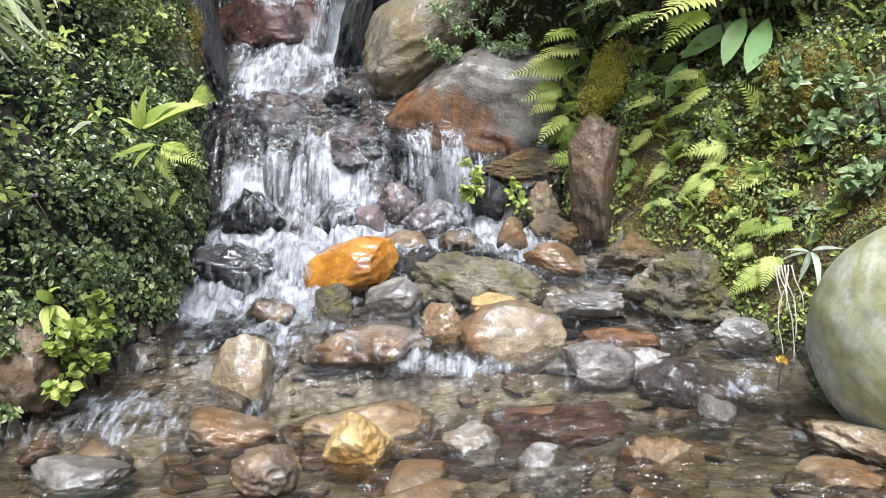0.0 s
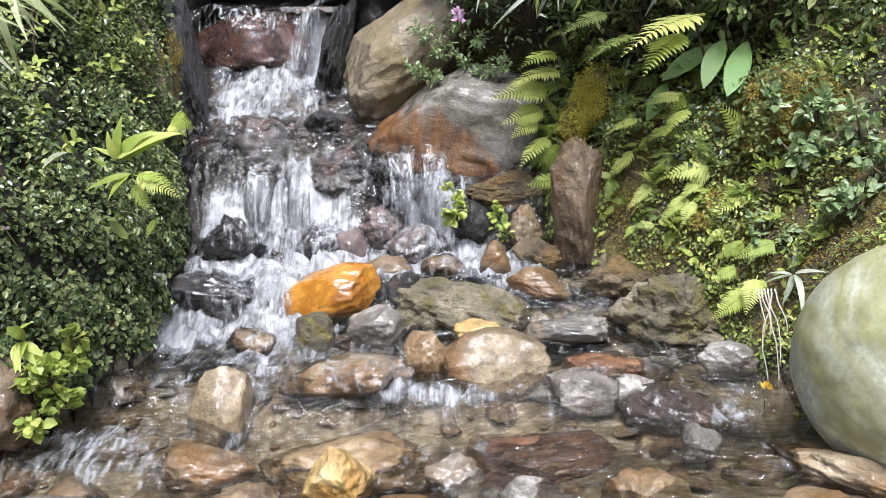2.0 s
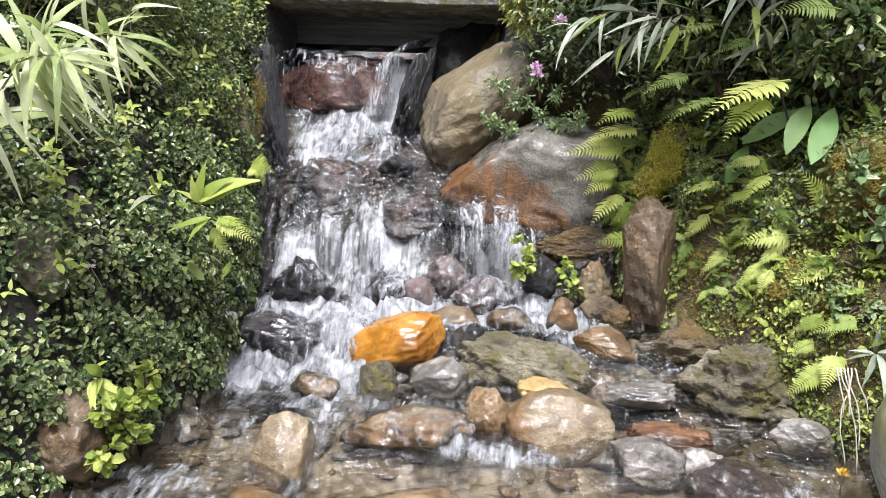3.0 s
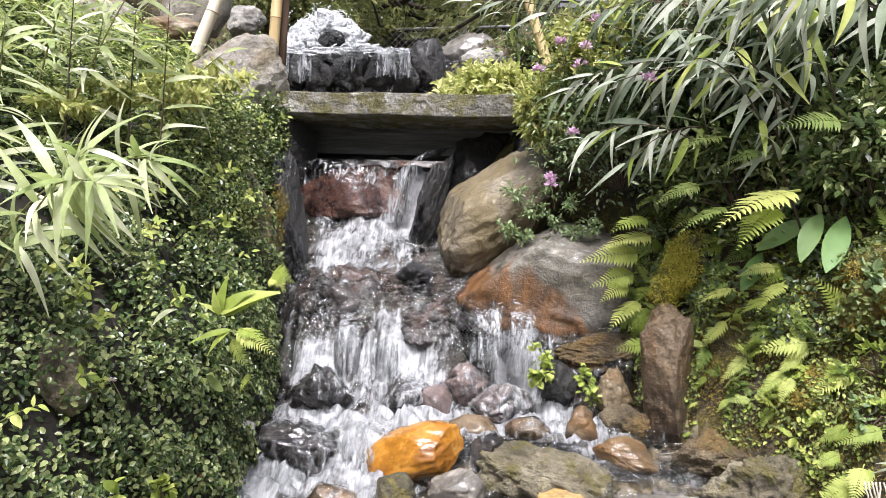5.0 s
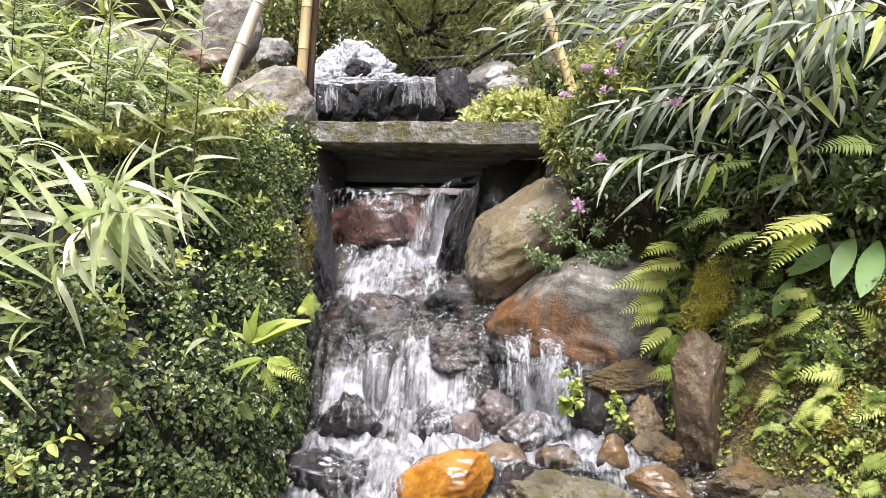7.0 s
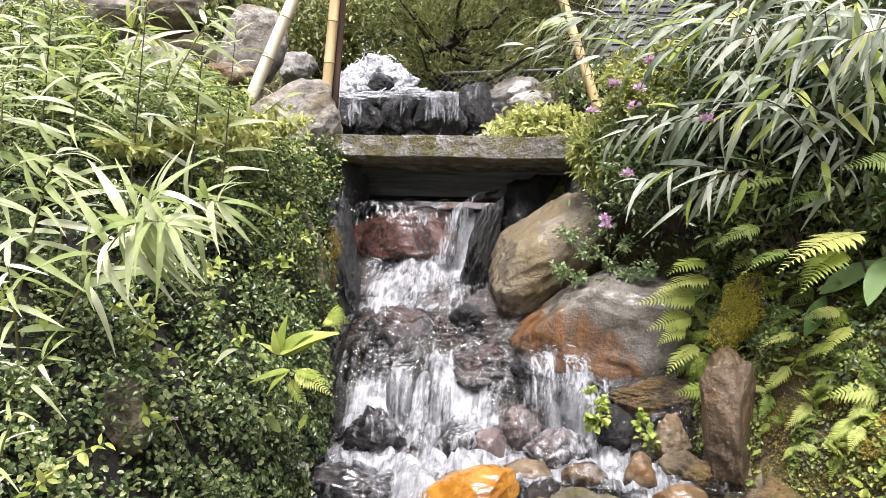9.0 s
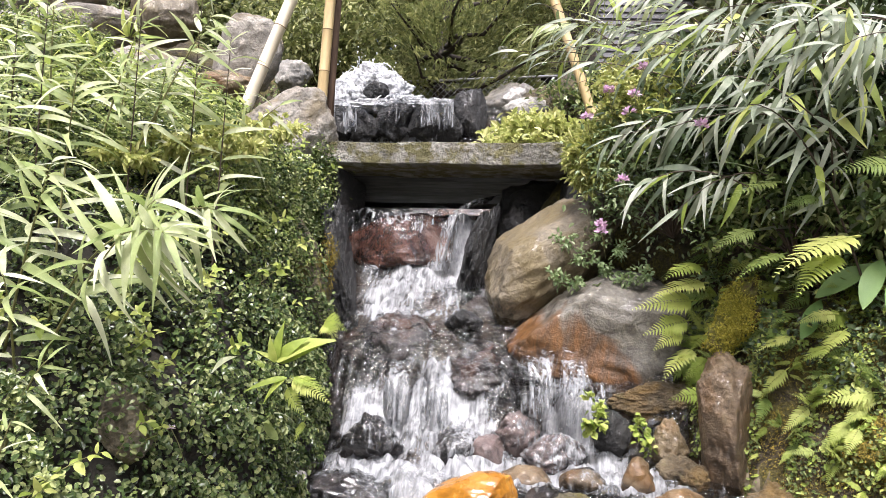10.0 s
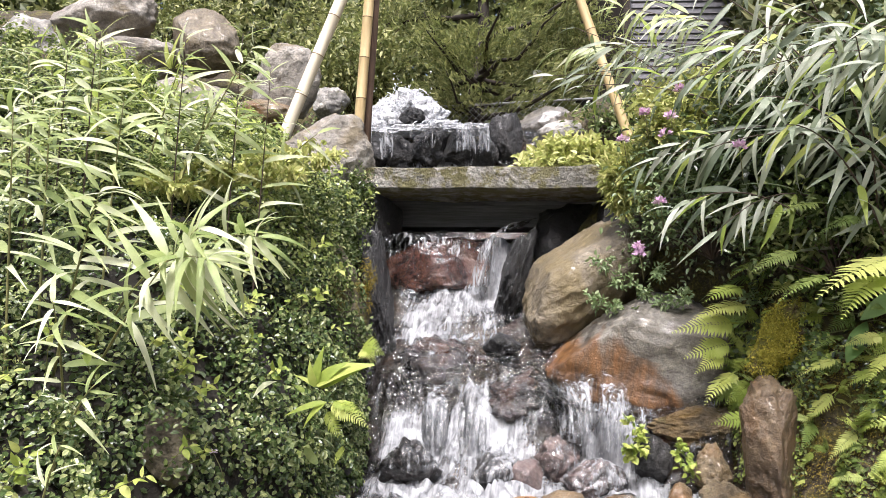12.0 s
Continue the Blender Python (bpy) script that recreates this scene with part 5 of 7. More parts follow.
def right_bank(x, y):
    d = x - bank_right(y)
    return (d > 0.02) & (soft_noise(x, y, 6.0, 8.0) + 0.7 * soft_noise(x, y, 17.0, 5.0) > -0.45)


cover("ground_cover", 44000, (0.0, 2.6, 2.2, 4.4), 31, right_bank, 0.015, 0.07, M_CREEP, "small dull green creeping leaves on the mossy bank", "creeper", floor=0.05)
cover("ground_cover", 11000, (0.0, 2.6, 2.2, 4.4), 32, right_bank, 0.019, 0.10, M_FERN_LEAFLET, "small fresh green creeping leaves on the mossy bank", "creeper", floor=0.02)
# Shaded leaf colour again: paints the dark hollows of this bank.
cover("ground_cover", 6000, (0.3, 2.6, 3.0, 4.4), 37, lambda x, y: right_bank(x, y) & (ground_level(x, y) > 0.75), 0.026, 0.12, M_IVY_SHADED, "dark green leaves in the shade of the bank", "creeper", floor=0.05)
cover("moss", 60000, (0.2, 2.3, 2.5, 4.2), 33, lambda x, y: (x - bank_right(y) > 0.05) & (soft_noise(x, y, 7.0, 11.0) + 0.4 * soft_noise(x, y, 23.0, 12.0) > -0.05), 0.0075, 0.018, M_MOSS, "yellow-green moss on the bank", "moss", 1.6, wide=0.5)
cover("slope_plants", 9000, (-6.0, -1.6, 4.6, 7.5), 34, lambda x, y: (bank_left(y) - x > 0.2) & (soft_noise(x, y, 3.0, 3.0) > -0.2), 0.035, 0.14, M_IVY, "low green plants between the boulders", "plants")
cover("slope_plants", 5000, (-3.2, -1.9, 3.9, 4.7), 35, lambda x, y: bank_left(y) - x > 0.5, 0.04, 0.16, M_IVY_LIGHT, "light yellow-green low leaves on top of the bank", "plants")


def grow(ob, n, size, bulk, material, name, label, category, seed, wide=0.6, spread=0.6):
    """Small leaves or moss growing on the upper and front faces of a rock, in patches."""
    me = ob.data
    co, no = np.empty(len(me.vertices) * 3), np.empty(len(me.vertices) * 3)
    me.vertices.foreach_get("co", co)
    me.vertices.foreach_get("normal", no)
    m = np.array(ob.matrix_basis)
    co, no = co.reshape(-1, 3) @ m[:3, :3].T + m[:3, 3], no.reshape(-1, 3) @ m[:3, :3].T
    r = np.random.default_rng(seed)
    patch = soft_noise(co[:, 0] * 1.2 + co[:, 1], co[:, 2] + co[:, 1], 16.0, seed) + 0.5 * soft_noise(co[:, 0], co[:, 2], 37.0, seed + 1)
    ok = np.flatnonzero((no[:, 2] - no[:, 1] > 0.1) & (patch > -0.25))
    idx = ok[r.integers(0, len(ok), n)]
    P = co[idx] + no[idx] * (bulk * r.random(n) ** 0.6)[:, None] + r.normal(size=(n, 3)) * 0.006
    up = no[idx] + r.normal(size=(n, 3)) * spread + np.array([0, 0, 0.2])
    D = np.cross(up, r.normal(size=(n, 3))) + np.array([0, 0, -0.3])
    L = size * r.uniform(0.6, 1.35, n)
    return leaf_stuff(name, P, D, up, L, L * wide, material, label, category, LEAF_OVAL)


grow(low_bank, 14000, 0.008, 0.014, M_MOSS, "moss", "ochre and yellow-green moss on the bank's rock", "moss", 301)
grow(high_bank, 14000, 0.008, 0.014, M_MOSS, "moss", "ochre and yellow-green moss on the bank's rock", "moss", 302)
grow(moss_hump, 12000, 0.008, 0.018, M_MOSS_BRIGHT, "moss", "bright yellow-green moss above the tall stone", "moss", 303)
grow(low_bank, 500, 0.02, 0.04, M_FERN_LEAFLET, "creeper", "small fresh leaves creeping over the mossy rock", "creeper", 304, 0.7)
grow(high_bank, 1100, 0.022, 0.05, M_CREEP, "creeper", "small dull green leaves creeping over the mossy rock", "creeper", 305, 0.7)


def frond_mesh(seed, pairs=17, length=1.0, half=0.21, material=None, fat=0.21):
    """A feather-shaped frond along +x, arched, one unit long: a midrib and paired toothed leaflets."""
    r = np.random.default_rng(seed)
    s = np.linspace(0.14, 0.985, pairs)
    z = lambda q: 0.22 * q - 0.34 * q * q
    P, D, L = [], [], []
    for q in s:
        size = half * min(1, 1.45 * (1 - q) ** 0.9 + 0.04) * min(1, 0.6 + 2.2 * q)
        for side in (1, -1):
            P.append((q, 0, z(q)))
            D.append((0.42 + 0.4 * q, side, 0.10 - 0.25 * r.random()))
            L.append(size * r.uniform(0.9, 1.08))
    P, D, L = np.array(P), np.array(D, float), np.array(L)
    up = np.tile(np.array([[0, 0, 1.0]]), (len(P), 1)) + r.normal(size=P.shape) * 0.12
    V, F = cloud(LEAFLET, P, D, up, L, np.maximum(L * fat, 0.022))
    tv, tf = tube([(q, 0, z(q)) for q in np.linspace(0, 1, 8)], [0.012 * (1.05 - q) for q in np.linspace(0, 1, 8)], 4)
    V, F = merge([(V, F), (tv, tf)])
    return mesh_of("frond", V, F, material, False)


FROND = {M_FERN.name: [frond_mesh(k, 15 + 2 * k, half=0.23 - 0.015 * k, material=M_FERN, fat=0.24) for k in range(4)], M_FERN_BRIGHT.name: [frond_mesh(k + 9, 13 + 2 * k, half=0.30 - 0.025 * k, material=M_FERN_BRIGHT, fat=0.27) for k in range(4)]}



def aim(a, b, twist=0.0):
    """A pose at a whose +x runs to b, its +z as far up and towards the open side as it can."""
    a, b = Vector(a), Vector(b)
    x = (b - a)
    ln = x.length
    x.normalize()
    up = Vector((-0.1, -0.75, 0.75))
    y = up.cross(x).normalized()
    z = x.cross(y)
    m = Matrix((x, y, z)).transposed().to_4x4()
    return Matrix.Translation(a) @ m @ Matrix.Rotation(twist, 4, 'X'), ln


def fern(label, fronds, bright=False, width=1.0):
    """A fern: each frond given from its foot to its tip."""
    mats = FROND[(M_FERN_BRIGHT if bright else M_FERN).name]
    base = fronds[0][0]
    top = thing("fern", base, label, "fern", "ferns on the banks")
    for i, (a, b) in enumerate(fronds):
        m, ln = aim(a, b, random.uniform(-0.5, 0.5))
        ln *= random.uniform(0.68, 0.95)
        part("frond", mats[(i * 7 + len(fronds)) % 4], top, m=Matrix.Translation(-Vector(base)) @ m @ Matrix.Diagonal((ln, ln * width, ln, 1)))
    return top


def blade_mesh(name, width, droop, material, segs=9, fold=0.25, belly=0.45, sharp=1.2):
    """A leaf along +x, one unit long: folded along the midrib, drooping, pointed."""
    V, F = [], []
    for i in range(segs + 1):
        q = i / segs
        w_ = width * (math.sin(math.pi * q ** belly) ** sharp if 0 < q < 1 else 0.02) * 0.5 + 0.004
        z = -droop * q * q
        x = q * (1 - 0.25 * droop * q)
        V += [(x, w_, z + fold * w_), (x, 0, z), (x, -w_, z + fold * w_)]
    for i in range(segs):
        a = 3 * i
        F += [(a, a + 1, a + 4, a + 3), (a + 1, a + 2, a + 5, a + 4)]
    return mesh_of(name, V, F, material, True)


LONG = [blade_mesh("leaf", w_, d_, M_WILLOW, belly=0.62, sharp=1.0) for w_, d_ in ((0.10, 0.3), (0.12, 0.5), (0.095, 0.7), (0.11, 0.4))]
LONG_YELLOW = [blade_mesh("leaf", w_, d_, M_FERN_BRIGHT, belly=0.62, sharp=1.0) for w_, d_ in ((0.16, 0.2), (0.2, 0.4), (0.18, 0.3))]
LONG_GREY = [blade_mesh("leaf", w_, d_, M_WILLOW_GREY, belly=0.62, sharp=1.0) for w_, d_ in ((0.10, 0.2), (0.12, 0.4), (0.095, 0.6), (0.125, 0.3))]
LONG_MIX = LONG_GREY + [blade_mesh("leaf", w_, d_, M_FERN_BRIGHT, belly=0.62, sharp=1.0) for w_, d_ in ((0.13, 0.3),)] + [blade_mesh("leaf", w_, d_, M_WILLOW_GREY, belly=0.62, sharp=1.0) for w_, d_ in ((0.08, 0.6), (0.07, 0.2))]
BROAD = [blade_mesh("leaf", w_, d_, M_BROAD, 10, 0.2, 1.15, 0.75) for w_, d_ in ((0.40, 0.2), (0.42, 0.35), (0.36, 0.1))]
SMALLBROAD = [blade_mesh("leaf", w_, d_, M_FERN_BRIGHT, 8, 0.25, 0.75, 0.9) for w_, d_ in ((0.42, 0.15), (0.36, 0.3), (0.5, 0.2))]


def curve_points(a, b, sag, n=9):
    a, b = np.array(a, float), np.array(b, float)
    return [a + (b - a) * s + np.array([0, 0, sag * 4 * s * (1 - s)]) for s in np.linspace(0, 1, n)]


def leafy_stem(top, origin, a, b, sag, leaves, count, length, r, start=0.3, hang=0.5, thick=0.004, stem_mat=None, splay=1.0):
    """A stem from a to b with long leaves set spirally along its outer part."""
    pts = curve_points(a, b, sag, 12)
    V, F = tube([p - np.array(origin) for p in pts], [thick * (1.15 - 0.8 * i / 11) for i in range(12)], 5)
    part("stem", mesh_of("stem", [tuple(p) for p in V], F, stem_mat or M_STEM), top)
    ax = (pts[-1] - pts[0]) / np.linalg.norm(pts[-1] - pts[0])
    side = np.cross(ax, (0, 0, 1))
    side /= np.linalg.norm(side) + 1e-9
    n2 = np.cross(side, ax)
    for k in range(count):
        s = start + (1 - start) * (k / max(1, count - 1)) ** 0.75
        i = min(10, int(s * 11))
        p = pts[i] + (pts[i + 1] - pts[i]) * (s * 11 - i)
        ang = k * 2.4 + r.uniform(-0.4, 0.4)
        out = math.cos(ang) * side + math.sin(ang) * n2
        d = ax * r.uniform(0.35, 0.9) * (1.0 if s < 0.97 else 1.8) + out * r.uniform(0.7, 1.0) * splay + np.array([0, 0, -hang * r.uniform(0.2, 1.3)])
        d /= np.linalg.norm(d)
        m, _ = aim(p, p + d, r.uniform(-0.6, 0.6))
        ln = length * r.uniform(0.65, 1.15) * (0.75 + 0.35 * math.sin(math.pi * min(1, s)))
        part("leaf", leaves[k % len(leaves)], top, m=Matrix.Translation(-Vector(origin)) @ m @ Matrix.Diagonal((ln, ln, ln, 1)))


def leaf_plant(name, label, category, origin, leaves, mesh_set, width=1.0, stems=True, group=""):
    """A plant of single leaves, each from its foot to its tip, with a stalk back to the root."""
    top = thing(name, origin, label, category, group)
    for i, (a, b) in enumerate(leaves):
        m, ln = aim(a, b, random.uniform(-0.3, 0.3))
        part("leaf", mesh_set[i % len(mesh_set)], top, m=Matrix.Translation(-Vector(origin)) @ m @ Matrix.Diagonal((ln, ln * width, ln, 1)))
        if stems:
            pts = [np.array(origin) * 0.0, (np.array(a) - np.array(origin)) * 0.55 + np.array([0, 0, 0.01]), np.array(a) - np.array(origin)]
            V, F = tube(pts, [0.004, 0.0035, 0.0025], 5)
            part("stalk", mesh_of("stalk", [tuple(p) for p in V], F, M_STEM), top)
    return top




def scatter_ferns(n, seed, shortest=0.08, longest=0.17, near=2.7, low=0.0):
    """Small ferns growing here and there out of the mossy bank."""
    P, N = on_ground(n, 0.35, 1.9, near, 4.0, seed, lambda x, y: (x - bank_right(y) > 0.10) & (x - bank_right(y) < 0.95) & (ground_level(x, y) > low))
    r = np.random.default_rng(seed)
    for k, (p, nn) in enumerate(zip(P, N)):
        fr = []
        ln = r.uniform(shortest, longest)
        for j in range(r.integers(2, 6)):
            d = nn * 0.55 + r.normal(size=3) * 0.6 + np.array([-0.25, -0.35, -0.05])
            d /= np.linalg.norm(d)
            fr.append((tuple(p + nn * 0.01), tuple(p + d * ln * r.uniform(0.7, 1.2))))
        fern("small green fern growing from the mossy bank", fr, k % 2 == 0, 0.85)

# ---- ferns and single plants ----
fern("green arching fern on the mossy bank above the boulder", (((0.723, 4.089, 1.344), (0.351, 4.301, 1.243)), ((0.911, 3.966, 1.334), (0.518, 4.090, 1.200)), ((0.665, 3.983, 1.121), (0.227, 4.318, 1.088)), ((0.572, 3.993, 0.984), (0.233, 4.183, 0.886)), ((0.636, 3.967, 1.066), (0.318, 4.273, 0.976)),), False, 1.0)
fern("green fern drooping beside the tall brown stone", (((0.583, 3.875, 0.856), (0.326, 3.948, 0.646)), ((0.581, 3.863, 0.830), (0.401, 4.063, 0.731)), ((0.568, 3.863, 0.804), (0.453, 3.879, 0.643)),), True, 1.0)
fern("large bright green fern frond over the bank", (((1.084, 3.300, 1.361), (0.702, 3.120, 1.232)), ((1.010, 3.300, 1.303), (0.797, 3.150, 1.137)),), True, 1.2)
fern("green fern under the long-leaved shrub", (((1.252, 3.300, 1.627), (0.926, 3.150, 1.606)), ((0.846, 3.500, 1.603), (0.540, 3.350, 1.520)), ((0.976, 3.400, 1.527), (0.708, 3.250, 1.448)), ((0.752, 3.500, 1.403), (0.504, 3.350, 1.313)), ((0.842, 3.400, 1.300), (0.599, 3.250, 1.206)),), False, 1.0)
fern("yellow-green fern hanging on the lower bank", (((1.144, 3.300, 0.767), (0.916, 3.337, 0.727)), ((1.105, 3.307, 0.722), (0.979, 3.267, 0.628)), ((1.047, 3.325, 0.653), (0.894, 3.260, 0.519)), ((1.069, 3.296, 0.636), (0.974, 3.217, 0.508)),), True, 1.0)
fern("yellow-green fern at the side of the bank", (((1.246, 3.168, 0.659), (1.068, 3.161, 0.578)), ((1.214, 3.087, 0.490), (1.052, 3.088, 0.400)), ((1.154, 3.158, 0.535), (1.020, 3.138, 0.442)), ((1.177, 3.068, 0.394), (1.058, 3.050, 0.338)),), True, 1.0)
fern("green fern on the bank", (((0.935, 3.544, 0.927), (0.681, 3.675, 0.944)), ((1.128, 3.376, 0.870), (0.916, 3.465, 0.908)), ((1.068, 3.460, 0.944), (0.956, 3.366, 0.802)),), False, 1.0)
fern("fresh green fern halfway up the bank", (((1.136, 3.310, 0.758), (0.991, 3.271, 0.671)), ((1.031, 3.393, 0.790), (0.883, 3.374, 0.735)), ((1.052, 3.325, 0.643), (0.897, 3.288, 0.521)), ((1.121, 3.287, 0.668), (1.018, 3.286, 0.681)),), True, 1.0)
fern("green single frond on the bank", (((0.877, 3.534, 0.835), (0.715, 3.534, 0.673)),), True, 1.0)
fern("yellow-green fern low on the bank", (((1.344, 3.064, 0.593), (1.164, 3.073, 0.567)), ((1.315, 3.030, 0.495), (1.086, 3.033, 0.422)), ((1.272, 3.059, 0.509), (1.162, 2.983, 0.397)),), True, 1.0)
fern("yellow-green fern at the foot of the bank", (((1.269, 3.000, 0.350), (1.136, 2.993, 0.298)), ((1.205, 3.026, 0.312), (1.008, 2.990, 0.169)), ((1.235, 3.027, 0.367), (1.154, 2.927, 0.227)),), True, 1.2)
fern("small yellow-green fern on the bank", (((0.853, 3.411, 0.518), (0.774, 3.394, 0.436)), ((0.787, 3.515, 0.593), (0.715, 3.519, 0.519)), ((0.749, 3.498, 0.483), (0.690, 3.512, 0.445)),), True, 1.0)
fern("small fresh green fern beside the chute", (((-1.10, 3.40, 1.000), (-0.965, 3.28, 0.962)), ((-1.10, 3.40, 0.985), (-0.985, 3.26, 0.925))), True, 1.3)
fern("fresh green fern in front of the moss", (((0.902, 3.750, 1.144), (0.657, 3.742, 1.089)), ((0.793, 3.628, 1.032), (0.581, 3.740, 0.967)), ((0.895, 3.514, 0.964), (0.688, 3.499, 0.893)), ((0.685, 3.703, 0.918), (0.539, 3.714, 0.790)),), True, 1.0)
fern("fresh green fern beside the large oval leaves", (((1.061, 3.507, 1.058), (0.856, 3.432, 1.025)), ((1.072, 3.430, 1.002), (0.907, 3.291, 0.885)), ((1.012, 3.412, 0.934), (0.812, 3.391, 0.843)),), True, 1.0)
fern("yellow-green fern hanging over the rust-streaked boulder", (((0.575, 3.850, 1.273), (0.343, 3.680, 1.207)), ((0.602, 3.850, 1.188), (0.305, 3.680, 1.141)), ((0.549, 3.850, 1.106), (0.221, 3.680, 1.080)), ((0.523, 3.850, 1.016), (0.234, 3.680, 0.942)), ((0.537, 3.850, 0.892), (0.328, 3.680, 0.730)), ((0.542, 3.850, 0.871), (0.379, 3.680, 0.821)), ((0.604, 3.850, 0.843), (0.456, 3.680, 0.753)), ((0.483, 3.850, 0.977), (0.328, 3.680, 0.878)),), True, 1.0)
fern("green fern above the rust-streaked boulder", (((0.666, 3.850, 1.386), (0.454, 3.660, 1.315)), ((0.769, 3.850, 1.422), (0.578, 3.660, 1.313)), ((0.810, 3.850, 1.307), (0.629, 3.660, 1.220)), ((0.877, 3.850, 1.199), (0.655, 3.660, 1.102)), ((0.774, 3.850, 1.045), (0.598, 3.660, 0.984)), ((0.901, 3.850, 1.331), (0.741, 3.660, 1.205)), ((0.746, 3.850, 1.180), (0.555, 3.660, 1.098)),), True, 1.0)
fern("small green fern on the bank beside the boulder", (((1.000, 3.700, 1.142), (0.801, 3.500, 1.052)), ((0.952, 3.700, 1.056), (0.765, 3.500, 1.005)), ((1.036, 3.700, 1.227), (0.834, 3.500, 1.157)), ((0.980, 3.700, 0.942), (0.803, 3.500, 0.933)),), False, 1.0)
leaf_plant("broad_leaf_plant", "plant with large smooth oval green leaves", "plant", (1.328, 3.551, 1.139), (((1.229, 3.527, 1.268), (0.963, 3.552, 1.146)), ((1.223, 3.487, 1.282), (1.090, 3.301, 1.142)), ((1.303, 3.440, 1.269), (1.157, 3.197, 1.062)), ((1.170, 3.796, 1.518), (0.976, 3.714, 1.373)), ((1.244, 3.723, 1.518), (1.102, 3.518, 1.356)), ((1.029, 3.639, 1.117), (0.909, 3.449, 0.967)), ((0.908, 3.728, 1.068), (0.719, 3.681, 1.019)), ((0.687, 3.950, 1.147), (0.594, 3.942, 1.053)),), BROAD, 0.74, True, "")
leaf_plant("young_plant", "bright yellow-green pointed young leaves standing out of the ivy", "plant", (-1.14, 2.95, 0.84), (((-1.057, 2.75, 0.860), (-1.046, 2.74, 1.014)), ((-1.060, 2.75, 0.862), (-0.872, 2.70, 1.006)), ((-1.055, 2.76, 0.858), (-0.860, 2.72, 0.985)), ((-1.062, 2.75, 0.865), (-1.115, 2.71, 0.912)), ((-1.050, 2.75, 0.862), (-0.955, 2.69, 0.972)), ((-1.056, 2.74, 0.858), (-1.075, 2.70, 0.950))), LONG_YELLOW, 1.7, False, "")
fern("light green fern in the ivy", (((-1.005, 2.75, 0.805), (-0.815, 2.66, 0.735)), ((-1.000, 2.75, 0.812), (-0.805, 2.68, 0.765)), ((-1.034, 2.8, 0.776), (-0.922, 2.72, 0.636)), ((-1.112, 2.8, 0.832), (-1.177, 2.77, 0.874)), ((-1.268, 2.8, 0.828), (-1.343, 2.77, 0.853)), ((-0.955, 2.8, 0.651), (-1.006, 2.77, 0.551)),), True, 0.8)
leaf_plant("young_plant", "pale green long leaf hanging out of the ivy", "plant", (-1.06, 2.9, 0.80), (((-1.000, 2.72, 0.808), (-1.165, 2.68, 0.778)), ((-1.005, 2.72, 0.806), (-1.09, 2.66, 0.745))), LONG_YELLOW, 1.1, False, "")
leaf_plant("bright_leaf_plant", "light green narrow leaves in the ivy", "plant", (-1.135, 3.015, 0.756), (((-1.127, 2.570, 0.889), (-1.133, 2.394, 0.901)), ((-1.184, 2.406, 0.879), (-1.190, 2.331, 0.903)), ((-1.039, 2.615, 0.664), (-0.975, 2.686, 0.538)), ((-1.035, 2.645, 0.650), (-1.031, 2.563, 0.706)), ((-1.047, 2.723, 0.680), (-1.004, 2.857, 0.668)),), LONG, 1.9, False, "")
leaf_plant("variegated_plant", "pale veined oval leaves low in the ivy", "plant", (-1.264, 2.416, 0.304), (((-1.169, 2.232, 0.380), (-1.116, 2.218, 0.425)), ((-1.163, 2.230, 0.356), (-1.120, 2.119, 0.321)), ((-1.155, 2.245, 0.351), (-1.087, 2.220, 0.324)), ((-1.151, 2.250, 0.356), (-1.151, 2.157, 0.437)), ((-1.151, 2.250, 0.356), (-1.126, 2.122, 0.330)), ((-1.153, 2.232, 0.334), (-1.100, 2.207, 0.298)),), SMALLBROAD, 0.7, False, "")
leaf_plant("silvery_plant", "grey-green rosette plant beside the big boulder", "plant", (1.338, 2.967, 0.377), (((1.320, 2.922, 0.390), (1.220, 2.926, 0.375)), ((1.325, 2.920, 0.390), (1.260, 2.812, 0.326)), ((1.325, 2.910, 0.392), (1.309, 2.721, 0.355)), ((1.324, 2.933, 0.394), (1.332, 2.915, 0.501)), ((1.329, 2.920, 0.396), (1.356, 2.775, 0.449)), ((1.320, 2.922, 0.390), (1.242, 2.936, 0.415)),), LONG_GREY, 1.3, False, "")

# ---- long-leaved shrubs ----
def rooted(x, y):
    return (x, y, float(ground_level(np.array(x), np.array(y))))


